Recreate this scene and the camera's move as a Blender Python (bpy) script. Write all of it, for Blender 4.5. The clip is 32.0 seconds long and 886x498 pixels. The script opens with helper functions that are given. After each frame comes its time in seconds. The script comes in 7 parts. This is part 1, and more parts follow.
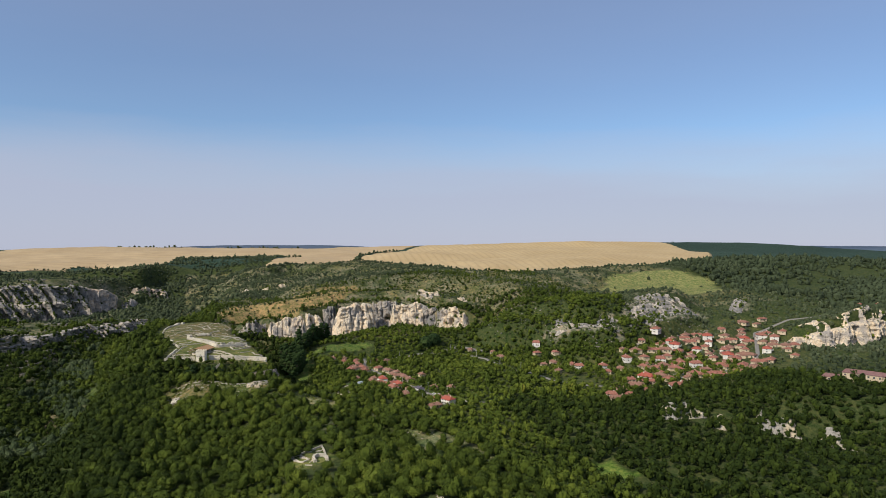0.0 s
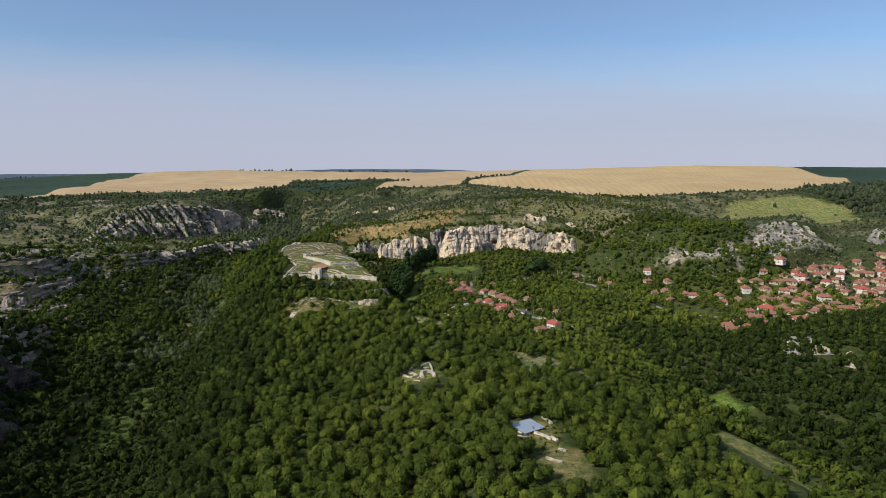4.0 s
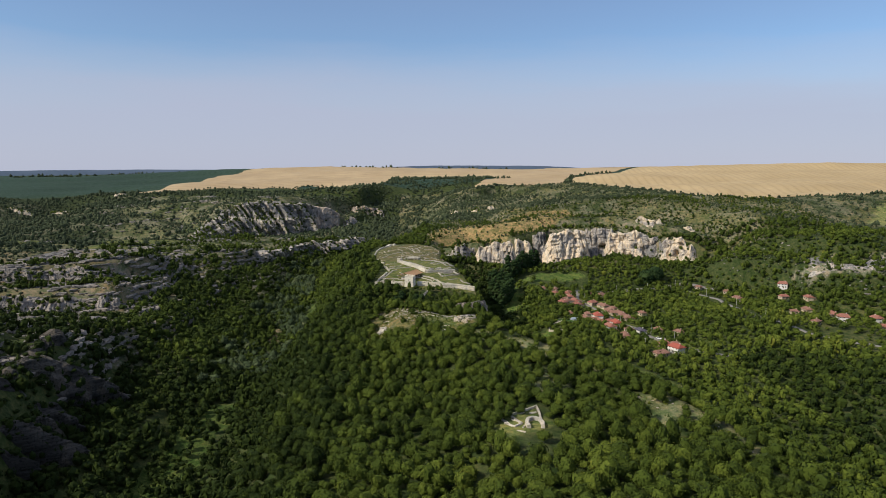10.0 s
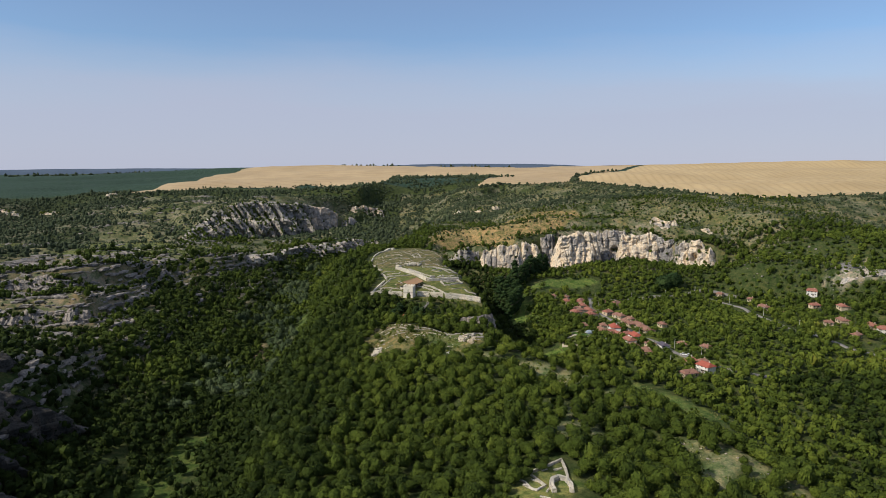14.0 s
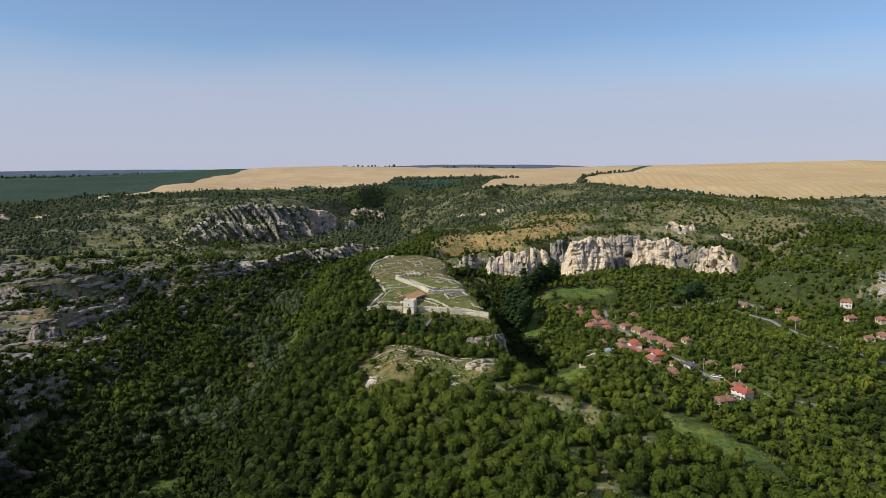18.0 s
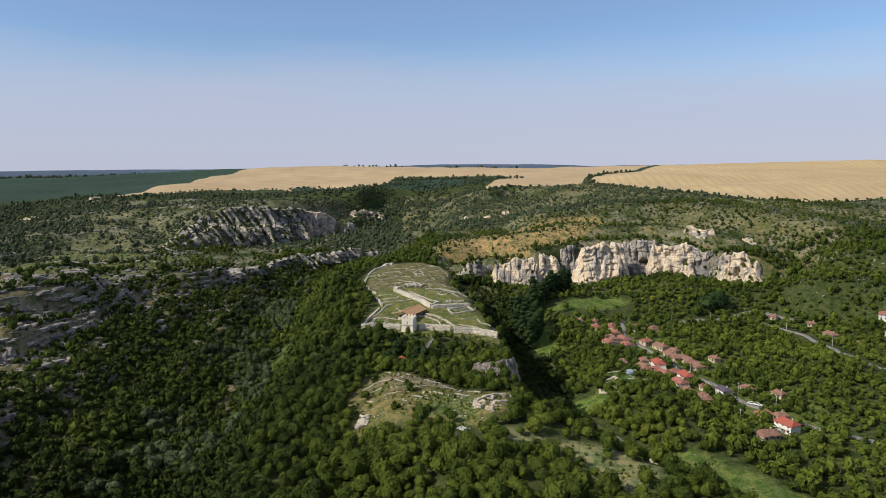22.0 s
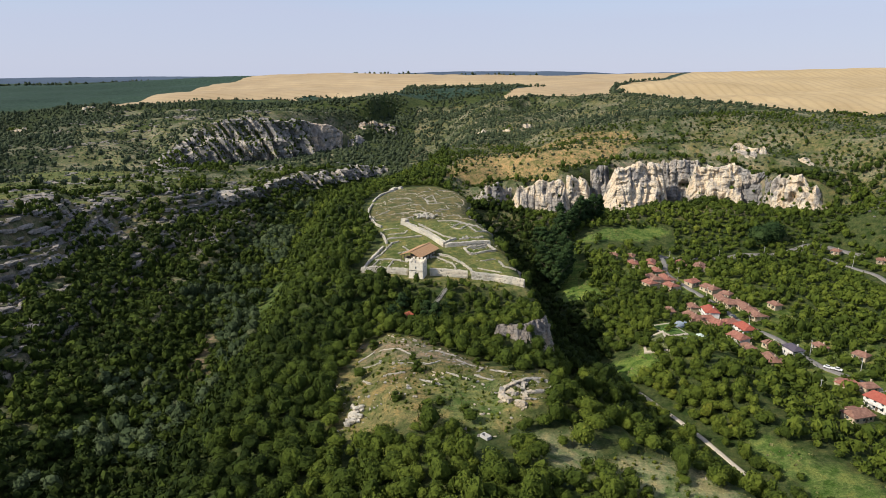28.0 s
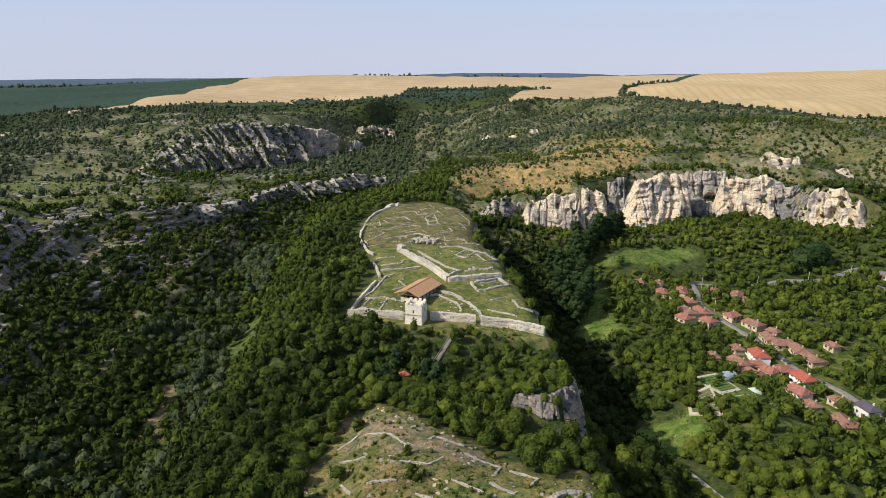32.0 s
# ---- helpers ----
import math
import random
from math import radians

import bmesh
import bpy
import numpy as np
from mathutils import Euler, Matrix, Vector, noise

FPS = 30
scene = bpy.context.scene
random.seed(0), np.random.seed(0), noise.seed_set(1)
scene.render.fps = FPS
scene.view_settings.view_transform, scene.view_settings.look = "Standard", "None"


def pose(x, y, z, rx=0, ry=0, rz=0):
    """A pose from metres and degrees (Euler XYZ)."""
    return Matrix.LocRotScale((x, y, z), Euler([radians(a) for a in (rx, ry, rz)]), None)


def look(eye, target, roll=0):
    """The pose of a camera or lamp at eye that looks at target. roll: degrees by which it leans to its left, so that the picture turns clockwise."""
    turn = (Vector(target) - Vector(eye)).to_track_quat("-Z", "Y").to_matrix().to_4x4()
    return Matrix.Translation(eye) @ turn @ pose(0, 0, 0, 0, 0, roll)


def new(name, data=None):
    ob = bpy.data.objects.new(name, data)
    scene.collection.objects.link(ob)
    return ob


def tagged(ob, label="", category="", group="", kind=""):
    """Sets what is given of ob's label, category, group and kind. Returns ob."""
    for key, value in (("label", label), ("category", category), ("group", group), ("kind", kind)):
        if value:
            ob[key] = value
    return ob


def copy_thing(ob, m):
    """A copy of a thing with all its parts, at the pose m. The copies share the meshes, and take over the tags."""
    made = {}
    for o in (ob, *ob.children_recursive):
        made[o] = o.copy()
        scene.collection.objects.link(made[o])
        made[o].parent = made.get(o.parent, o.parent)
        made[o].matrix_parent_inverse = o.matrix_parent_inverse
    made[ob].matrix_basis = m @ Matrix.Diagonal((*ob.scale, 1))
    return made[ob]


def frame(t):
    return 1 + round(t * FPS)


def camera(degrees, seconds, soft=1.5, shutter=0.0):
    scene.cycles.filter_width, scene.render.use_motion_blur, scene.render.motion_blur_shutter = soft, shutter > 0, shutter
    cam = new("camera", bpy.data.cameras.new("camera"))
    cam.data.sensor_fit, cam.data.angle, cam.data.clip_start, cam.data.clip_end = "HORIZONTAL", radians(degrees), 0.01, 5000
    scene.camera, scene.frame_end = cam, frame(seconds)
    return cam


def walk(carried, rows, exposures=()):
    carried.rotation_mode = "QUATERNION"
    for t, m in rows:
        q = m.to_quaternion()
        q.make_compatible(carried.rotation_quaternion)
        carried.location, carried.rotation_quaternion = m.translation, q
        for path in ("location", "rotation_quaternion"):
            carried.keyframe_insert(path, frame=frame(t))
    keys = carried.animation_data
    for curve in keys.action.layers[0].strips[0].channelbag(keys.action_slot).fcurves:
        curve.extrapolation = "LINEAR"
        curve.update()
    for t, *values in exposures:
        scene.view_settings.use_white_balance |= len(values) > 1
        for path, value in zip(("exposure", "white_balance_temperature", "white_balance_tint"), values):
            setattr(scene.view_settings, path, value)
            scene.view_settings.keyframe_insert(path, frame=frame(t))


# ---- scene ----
cam = camera(68.38, 32.0, soft=0.7)
# seconds, place in metres, heading, tilt and lean in degrees
PATH = [
    (0, 4.17, -600.13, 98.22, -19.99, -0.73, -0.12),
    (0.5, 4.26, -599.93, 97.90, -14.51, -0.63, -0.15),
    (1, 4.35, -599.73, 97.62, -13.43, -0.59, -0.14),
    (1.5, 4.43, -599.49, 97.38, -13.43, -1.34, -0.13),
    (2, 4.52, -599.11, 97.18, -13.42, -2.92, -0.12),
    (2.5, 4.64, -598.47, 97.03, -13.41, -4.44, -0.18),
    (4.5, 5.26, -594.14, 96.69, -9.63, -7.64, -0.18),
    (5, 5.48, -592.16, 96.82, -8.70, -7.66, -0.18),
    (5.5, 5.76, -589.28, 97.12, -6.67, -7.67, -0.23),
    (6, 6.10, -585.61, 97.47, -5.04, -7.66, -0.25),
    (6.5, 6.46, -581.25, 97.82, -3.17, -7.65, -0.24),
    (7, 6.86, -576.33, 98.12, -2.18, -7.66, -0.23),
    (7.5, 7.27, -570.96, 98.39, -2.15, -7.66, -0.23),
    (8, 7.69, -565.23, 98.61, -2.11, -7.67, -0.24),
    (8.5, 8.12, -559.25, 98.77, -2.08, -7.67, -0.23),
    (9, 8.49, -553.07, 98.86, -2.05, -7.69, -0.26),
    (9.5, 8.74, -546.66, 98.92, -2.01, -7.70, -0.26),
    (10, 8.94, -540.11, 98.99, -1.99, -7.73, -0.24),
    (10.5, 9.14, -533.53, 99.05, -1.96, -7.76, -0.25),
    (11, 9.32, -526.99, 99.09, -1.95, -7.79, -0.24),
    (11.5, 9.50, -520.50, 99.06, -1.93, -7.81, -0.24),
    (12, 9.68, -514.10, 98.98, -1.90, -7.84, -0.24),
    (12.5, 9.86, -507.78, 98.90, -1.87, -7.86, -0.21),
    (13, 9.99, -501.54, 98.83, -1.86, -7.86, -0.19),
    (13.5, 10.10, -495.37, 98.79, -1.84, -7.86, -0.13),
    (14, 10.19, -489.24, 98.78, -1.83, -7.88, -0.15),
    (14.5, 10.26, -483.15, 98.79, -1.78, -7.88, -0.12),
    (16.5, 10.50, -459.02, 98.72, -1.68, -7.83, -0.10),
    (17, 10.59, -452.96, 98.68, -1.65, -7.83, -0.08),
    (17.5, 10.67, -446.84, 98.69, -1.63, -7.83, -0.09),
    (18, 10.69, -440.66, 98.70, -1.61, -7.81, -0.07),
    (18.5, 10.68, -434.44, 98.69, -1.59, -7.80, -0.08),
    (19, 10.73, -428.23, 98.64, -1.57, -7.80, -0.10),
    (19.5, 10.81, -422.07, 98.58, -1.54, -7.77, -0.09),
    (20, 10.88, -415.95, 98.52, -1.52, -7.78, -0.06),
    (20.5, 10.97, -409.83, 98.52, -1.50, -7.79, -0.05),
    (21, 11.11, -403.71, 98.61, -1.49, -7.82, -0.03),
    (21.5, 11.32, -397.58, 98.79, -1.45, -7.83, -0.01),
    (22, 11.56, -391.39, 99.02, -1.42, -7.85, -0.04),
    (22.5, 11.82, -385.18, 99.24, -1.39, -9.00, -0.04),
    (23, 12.06, -378.98, 99.40, -1.35, -10.82, -0.10),
    (23.5, 12.26, -372.88, 99.48, -1.31, -12.21, -0.07),
    (24, 12.39, -366.91, 99.44, -1.28, -12.37, -0.05),
    (24.5, 12.46, -361.06, 99.29, -0.47, -12.36, -0.03),
    (26.5, 12.47, -337.88, 98.54, -0.20, -12.49, 0.01),
    (27, 12.41, -331.64, 98.56, -0.18, -14.71, -0.05),
    (27.5, 12.36, -325.02, 98.66, -0.15, -15.69, -0.09),
    (28, 12.35, -318.10, 98.74, -0.14, -15.70, -0.09),
    (28.5, 12.35, -310.96, 98.74, -0.11, -15.68, -0.09),
    (29, 12.30, -303.56, 98.74, -0.10, -15.66, -0.11),
    (29.5, 12.22, -295.98, 98.75, -0.08, -15.66, -0.10),
    (30, 12.18, -288.37, 98.70, -0.06, -15.65, -0.10),
    (30.5, 12.15, -280.78, 98.67, -0.04, -15.62, -0.09),
    (31, 12.08, -273.24, 98.68, -0.03, -15.60, -0.10),
    (31.5, 11.93, -265.71, 98.76, -0.00, -15.57, -0.11),
    (32, 11.78, -258.19, 98.86, 0.00, -15.56, -0.09),
]
walk(cam, [(t, pose(x, y, z, 90 + tilt, lean, heading)) for t, x, y, z, heading, tilt, lean in PATH],
     exposures=[(0, -0.06), (16, -0.04), (21, 0.0), (25, 0.12), (28, 0.22), (32, 0.24)])
# ---- light ----
SUN_FROM = Vector((-0.82, -0.34, 0.72)).normalized()
world = bpy.data.worlds.new("sky")
scene.world = world
world.use_nodes = True
wn, wl = world.node_tree.nodes, world.node_tree.links
wn.clear()
sky = wn.new("ShaderNodeTexSky")
sky.sky_type = 'NISHITA'
sky.sun_disc = False
sky.sun_elevation = math.asin(SUN_FROM.z)
sky.sun_rotation = math.atan2(SUN_FROM.x, SUN_FROM.y)
sky.altitude = 200
sky.air_density, sky.dust_density, sky.ozone_density = 1.0, 0.1, 6.5
bg = wn.new("ShaderNodeBackground")
bg.inputs[1].default_value = 0.122
out = wn.new("ShaderNodeOutputWorld")
# thin high haze: a milky veil low in the sky, with faint streaks of cirrus above it
tc = wn.new("ShaderNodeTexCoord")
sep = wn.new("ShaderNodeSeparateXYZ")
wl.new(tc.outputs["Generated"], sep.inputs[0])
mp = wn.new("ShaderNodeMapping")
mp.inputs["Scale"].default_value = (1.2, 1.2, 7.0)
wl.new(tc.outputs["Generated"], mp.inputs[0])
cir = wn.new("ShaderNodeTexNoise")
cir.inputs["Scale"].default_value, cir.inputs["Detail"].default_value, cir.inputs["Roughness"].default_value = 1.6, 6, 0.55
wl.new(mp.outputs[0], cir.inputs["Vector"])
ma = wn.new("ShaderNodeMath"); ma.operation = 'MULTIPLY_ADD'
wl.new(cir.outputs[0], ma.inputs[0]); ma.inputs[1].default_value = -0.11
wl.new(sep.outputs[2], ma.inputs[2])
veil = wn.new("ShaderNodeValToRGB")
for e, (p, c) in zip((veil.color_ramp.elements[0], veil.color_ramp.elements[1], veil.color_ramp.elements.new(0.12), veil.color_ramp.elements.new(0.03)),
                     ((0.0, 0.90), (0.27, 0.02), (0.115, 0.36), (0.04, 0.75))):
    e.position, e.color = p, (c, c, c, 1)
wl.new(ma.outputs[0], veil.inputs[0])
vm = wn.new("ShaderNodeMix"); vm.data_type = 'RGBA'
vm.inputs[7].default_value = (3.9, 4.2, 5.4, 1)
wl.new(veil.outputs[0], vm.inputs["Factor"])
wl.new(sky.outputs[0], vm.inputs[6])
wl.new(vm.outputs[2], bg.inputs[0])
wl.new(bg.outputs[0], out.inputs[0])
sun = new("sun", bpy.data.lights.new("sun", 'SUN'))
sun.data.energy, sun.data.angle, sun.data.color = 5.0, radians(0.6), (1.0, 0.93, 0.82)
sun.matrix_world = look(SUN_FROM * 500, (0, 0, 0))


# ---- materials ----
def material(name, rough=0.9, spec=0.2):
    m = bpy.data.materials.new(name)
    m.use_nodes = True
    b = m.node_tree.nodes["Principled BSDF"]
    b.inputs["Roughness"].default_value = rough
    b.inputs["Specular IOR Level"].default_value = spec
    return m, m.node_tree.nodes, m.node_tree.links, b


def noise_node(n, l, scale, detail=4.0, rough=0.55, coord=None, stretch=None):
    t = n.new("ShaderNodeTexNoise")
    t.inputs["Scale"].default_value, t.inputs["Detail"].default_value, t.inputs["Roughness"].default_value = scale, detail, rough
    g = n.new("ShaderNodeNewGeometry") if coord is None else None
    src = g.outputs["Position"] if coord is None else coord
    if stretch:
        mp = n.new("ShaderNodeMapping")
        mp.inputs["Scale"].default_value = stretch
        l.new(src, mp.inputs[0])
        src = mp.outputs[0]
    l.new(src, t.inputs["Vector"])
    return t


def ramp(n, l, src, stops):
    r = n.new("ShaderNodeValToRGB")
    e = r.color_ramp.elements
    while len(e) < len(stops):
        e.new(0.5)
    for k, (p, c) in zip(e, stops):
        k.position, k.color = p, (*c, 1)
    l.new(src, r.inputs[0])
    return r


def mix(n, l, fac, a, b, kind='MIX'):
    m = n.new("ShaderNodeMix")
    m.data_type, m.blend_type = 'RGBA', kind
    for s, v in ((m.inputs["Factor"], fac), (m.inputs[6], a), (m.inputs[7], b)):
        if isinstance(v, (int, float)):
            s.default_value = v
        elif isinstance(v, tuple):
            s.default_value = (*v, 1)
        else:
            l.new(v, s)
    return m.outputs[2]


def bump(n, l, b, src, strength=0.5, dist=0.2):
    k = n.new("ShaderNodeBump")
    k.inputs["Strength"].default_value, k.inputs["Distance"].default_value = strength, dist
    l.new(src, k.inputs["Height"])
    l.new(k.outputs[0], b.inputs["Normal"])


def simple(name, stops, scale=1.0, rough=0.85, spec=0.2, bumpy=0.3, dist=0.05, stretch=None, detail=5):
    m, n, l, b = material(name, rough, spec)
    t = noise_node(n, l, scale, detail, 0.6, stretch=stretch)
    r = ramp(n, l, t.outputs[0], stops)
    l.new(r.outputs[0], b.inputs["Base Color"])
    if bumpy:
        t2 = noise_node(n, l, scale * 4, 3)
        bump(n, l, b, t2.outputs[0], bumpy, dist)
    return m


# ---- lie of the land ----
def seg_field(x, y, line):
    """Squared distance to a line of (x, y, value) and the value at the nearest place."""
    best, val = np.full(x.shape, 1e18), np.zeros(x.shape)
    for (x0, y0, v0), (x1, y1, v1) in zip(line, line[1:]):
        dx, dy = x1 - x0, y1 - y0
        s = np.clip(((x - x0) * dx + (y - y0) * dy) / max(dx * dx + dy * dy, 1e-6), 0, 1)
        d = (x - x0 - s * dx) ** 2 + (y - y0 - s * dy) ** 2
        near = d < best
        best, val = np.where(near, d, best), np.where(near, v0 + s * (v1 - v0), val)
    return best, val


# river and valley floors
RIVER = [(-60, -900, -56), (-75, -600, -55), (-95, -400, -54), (-115, -230, -53), (-118, -100, -52), (-113, 0, -51), (-128, 120, -51),
         (-138, 230, -50), (-135, 330, -49), (-120, 430, -48), (-85, 540, -47), (-60, 680, -45), (-65, 830, -42), (-80, 960, -38)]
RAVINE = [(150, -190, -44), (108, -75, -47), (88, 0, -50), (80, 60, -51), (85, 130, -49), (70, 200, -46), (60, 250, -40)]
VALE = [(260, -330, -50), (220, -180, -48), (200, -70, -47), (190, 60, -49), (200, 140, -47), (290, 120, -47), (390, 60, -45), (470, 0, -44)]
VILLAGE = [(350, -90, -46), (430, -70, -45), (540, 10, -42), (640, 60, -38), (740, 120, -34)]
# the castle hill and the ridge behind it
HILL_RIM = [(-30, 8, -8), (-27, 30, -4.5), (-23, 62, -2), (-32, 100, -0.5), (-40, 150, 0.3), (-38, 185, 0.3), (-22, 220, 0), (5, 228, 0), (24, 205, 0),
            (31, 180, -0.5), (27, 135, -0.5), (40, 95, -1.5), (48, 45, -3.5), (56, -6, -7.5), (28, -2, -7), (0, -4, -7), (-30, 8, -8)]
HILL_TOP = [(5, 25, -3), (8, 60, 0), (0, 110, 1.2), (-5, 160, 2), (-5, 200, 1.5)]
HILL_FOOT_E = [(70, -60, -40), (68, -8, -43), (62, 45, -44), (55, 95, -43), (44, 135, -41), (46, 180, -38), (38, 220, -32), (30, 260, -25)]
SPINE = [(-2, -38, -15), (0, -65, -9), (5, -100, -6), (25, -160, -4), (55, -220, -5), (55, -290, -4), (80, -365, -3), (95, -440, -1), (100, -650, 0), (100, -900, 0)]
SPINE_E = [(54, -58, -9), (47, -100, -7), (43, -128, -2.5), (64, -150, -7), (88, -165, -12), (107, -225, -5), (128, -287, -6), (140, -360, -8), (150, -480, -8)]
SPINE_W = [(-30, -60, -14), (-30, -120, -12), (-20, -200, -14), (-10, -300, -12), (0, -420, -10), (10, -650, -8)]
NECK_FOOT = [(60, -68, -30), (76, -110, -40), (118, -160, -38)]
SPUR_FOOT = [(128, -196, -34), (137, -232, -34), (150, -265, -35), (168, -305, -38), (206, -420, -42), (230, -600, -44)]
# west bank
BANK_LOW = [(-140, -330, -45), (-160, -190, -46), (-165, -80, -44), (-168, 20, -42), (-178, 130, -40), (-184, 215, -36), (-192, 262, -36), (-192, 290, -35), (-184, 330, -44), (-176, 405, -43), (-158, 450, -42), (-136, 474, -40), (-110, 520, -43), (-68, 610, -48)]
BANK_DARK = [(-178, -330, -6), (-214, -205, -14), (-224, -160, -6), (-240, -110, -16), (-220, -60, -25), (-205, 0, -32), (-206, 70, -31), (-214, 140, -29), (-222, 200, -29)]
BANK_RIM = [(-235, -330, 30), (-240, -215, 10), (-246, -160, 0), (-275, -95, -12), (-330, -70, -14)]
# the rocky table on the west bank: its foot, the step half-way, its rim and its grassy top
TABLE_FOOT = [(-420, -40, -20), (-330, -32, -22), (-264, -14, -25), (-230, -12, -27), (-221, 55, -27), (-231, 140, -23), (-240, 205, -27)]
TABLE_MID = [(-420, 0, -9), (-352, 4, -9), (-310, 18, -8), (-264, 24, -7), (-243, 70, -14), (-246, 132, -11), (-272, 190, -9)]
TABLE_RIM = [(-430, 34, 4), (-345, 45, 5), (-290, 58, 7), (-265, 95, 5), (-262, 126, 3), (-284, 165, 4), (-320, 200, 1)]
TABLE_TOP = [(-440, 110, 4), (-340, 120, 6), (-294, 116, 8)]
LOW_RIM = [(-300, 262, -12), (-244, 272, -12), (-214, 285, -14), (-196, 318, -17), (-186, 330, -21), (-176, 410, -24), (-162, 455, -25), (-124, 510, -29), (-110, 535, -26), (-66, 625, -42)]
TERRACE = [(-640, 500, -30), (-520, 500, -34), (-410, 490, -37), (-370, 560, -43), (-270, 650, -43), (-215, 720, -42), (-150, 840, -42)]
TERR_IN = [(-420, 420, -18), (-330, 440, -22), (-270, 500, -26)]
GREEN_TOP = [(-700, 250, -6), (-470, 250, -8), (-350, 250, -12), (-310, 262, -14)]
UP_FOOT = [(-440, 560, -34), (-380, 540, -37), (-356, 610, -43), (-338, 652, -43), (-290, 678, -43), (-245, 703, -43), (-204, 770, -42), (-186, 817, -41), (-145, 880, -41), (-110, 950, -38)]
UP_RIM = [(-540, 660, -8), (-450, 620, -18), (-387, 562, -31), (-374, 622, -14), (-362, 668, 3), (-348, 692, 15), (-305, 718, 21), (-252, 738, 16), (-207, 804, 8), (-190, 840, -6), (-149, 896, -28), (-128, 975, -18), (-100, 1080, -14)]
UP_BACK = [(-640, 880, 2), (-520, 830, 8), (-400, 820, 18), (-290, 850, 22), (-230, 930, 16), (-180, 1000, 8)]
FAR_WEST = [(-820, 960, -26), (-780, 800, -30), (-740, 640, -30)]
FAR_HILL = [(-900, 1000, -4), (-1100, 900, 10), (-1000, 700, 0), (-900, 450, 0), (-1000, 150, 8), (-900, -300, 14)]
# east side: hill with the pale cliff, and the plateau
CLIFF_FOOT = [(47, 293, -30), (81, 285, -33), (107, 281, -38), (130, 281, -42), (155, 293, -41), (195, 315, -42), (226, 325, -45), (264, 325, -44), (284, 317, -42), (313, 296, -42), (320, 284, -38), (329, 270, -33), (341, 254, -30), (360, 242, -26)]
CLIFF_RIM = [(46, 307, -16), (78, 299, -8), (121, 297, -8), (128, 304, 2), (173, 329, 6), (218, 341, 8), (242, 343, 11), (271, 339, 11), (296, 324, 7), (317, 308, 0), (331, 296, 2), (352, 275, 0), (371, 257, -12)]
GRASS = [(20, 330, -6), (39, 343, -1), (60, 406, 2), (110, 380, 9), (150, 370, 14), (200, 395, 20), (278, 370, 22), (345, 335, 12)]
GRASS_UP = [(60, 520, 0), (110, 660, 5), (130, 780, 14), (172, 930, 24)]
HILLTOP = [(200, 560, 26), (290, 560, 36), (370, 548, 41), (430, 440, 38), (470, 330, 30)]
SCREE_E = [(388, 197, -8), (415, 186, -9), (440, 141, -10), (480, 110, -12), (560, 110, -8), (640, 150, -4)]
SCREE_TOP = [(440, 240, 8), (520, 200, 14), (620, 220, 18), (700, 260, 20)]
SCREE_FOOT = [(330, 160, -46), (398, 117, -40), (450, 70, -36), (540, 70, -34), (640, 110, -30)]
EAST_GULLY = [(640, 60, -36), (740, 200, -10), (860, 330, 10)]
# wooded spur on the east with pale crags, and the cliffs behind the village
NEAR_SPUR = [(335, -200, -39), (364, -170, -34), (430, -150, -32), (485, -150, -30), (478, -205, -23), (545, -260, -13), (700, -400, 0)]
NEAR_SPUR_FOOT = [(290, -230, -46), (345, -250, -44), (410, -300, -42), (480, -420, -40)]
EAST_FOOT = [(684, 15, -27), (695, -5, -32), (734, -10, -33), (786, -5, -35), (851, 10, -32), (922, 20, -31), (1100, 40, -20)]
EAST_RIM = [(695, 27, -20), (704, 27, -12), (741, 14, -3), (776, 10, 8), (817, 16, 13), (876, 30, 2), (951, 42, 1), (1200, 100, 14)]
# field rims and the plateau
FIELD_E = [(342, 903, 50), (425, 770, 46), (455, 570, 43), (528, 450, 41), (665, 500, 45), (920, 575, 47), (1254, 747, 50), (2200, 1000, 55)]
FIELD_MID = [(150, 930, 38), (190, 956, 43), (300, 900, 46)]
FIELD_W = [(-900, 1220, 12), (-647, 1061, 19), (-486, 1124, 22), (-304, 1182, 22), (-275, 1060, 24), (-134, 1036, 32), (-113, 1289, 37)]
PLATEAU_W = [(-1250, 1350, 14), (-900, 1400, 20), (-600, 1320, 34), (-300, 1400, 40), (0, 1350, 45), (200, 1300, 50)]
PLATEAU_WB = [(-1250, 1650, 20), (-800, 1700, 36), (-300, 1750, 60), (300, 1700, 64)]
PLATEAU_E = [(560, 760, 52), (760, 820, 56), (1050, 950, 60), (1500, 1150, 62)]
PLATEAU_EB = [(620, 1250, 62), (900, 1350, 70), (1300, 1400, 72)]
CREST_W = [(-1300, 1900, 30), (-760, 2000, 60), (-350, 2100, 71), (0, 2300, 65), (350, 2200, 62)]
CREST_E = [(600, 2000, 70), (900, 1900, 78), (1400, 1700, 96), (2200, 1800, 92)]
FAR = [(-5000, 2500, 0), (-3200, 4200, 0), (0, 4400, 36), (2500, 4200, 46), (5000, 2500, 50)]
EDGES = [(-5000, -3000, 20), (0, -3500, 20), (5000, -3000, 30)]
# added hill, never in view, raised to throw shadow over the west bank
WEST_SHADE_HILL = [(-460, -620, 104), (-340, -440, 96), (-320, -300, 62), (-340, -190, 40), (-420, -120, 24), (-520, -60, 12)]
SIDES = [(2000, -800, 20), (1500, -200, 14)]
NECK_TOP = [(56, -12, -9), (55, -30, -10), (54, -46, -8.5)]
BLUFF_FOOT = [(34, -60, -14), (40, -66, -17), (47, -69, -20), (54, -66, -25), (60, -57, -31), (63, -46, -34)]
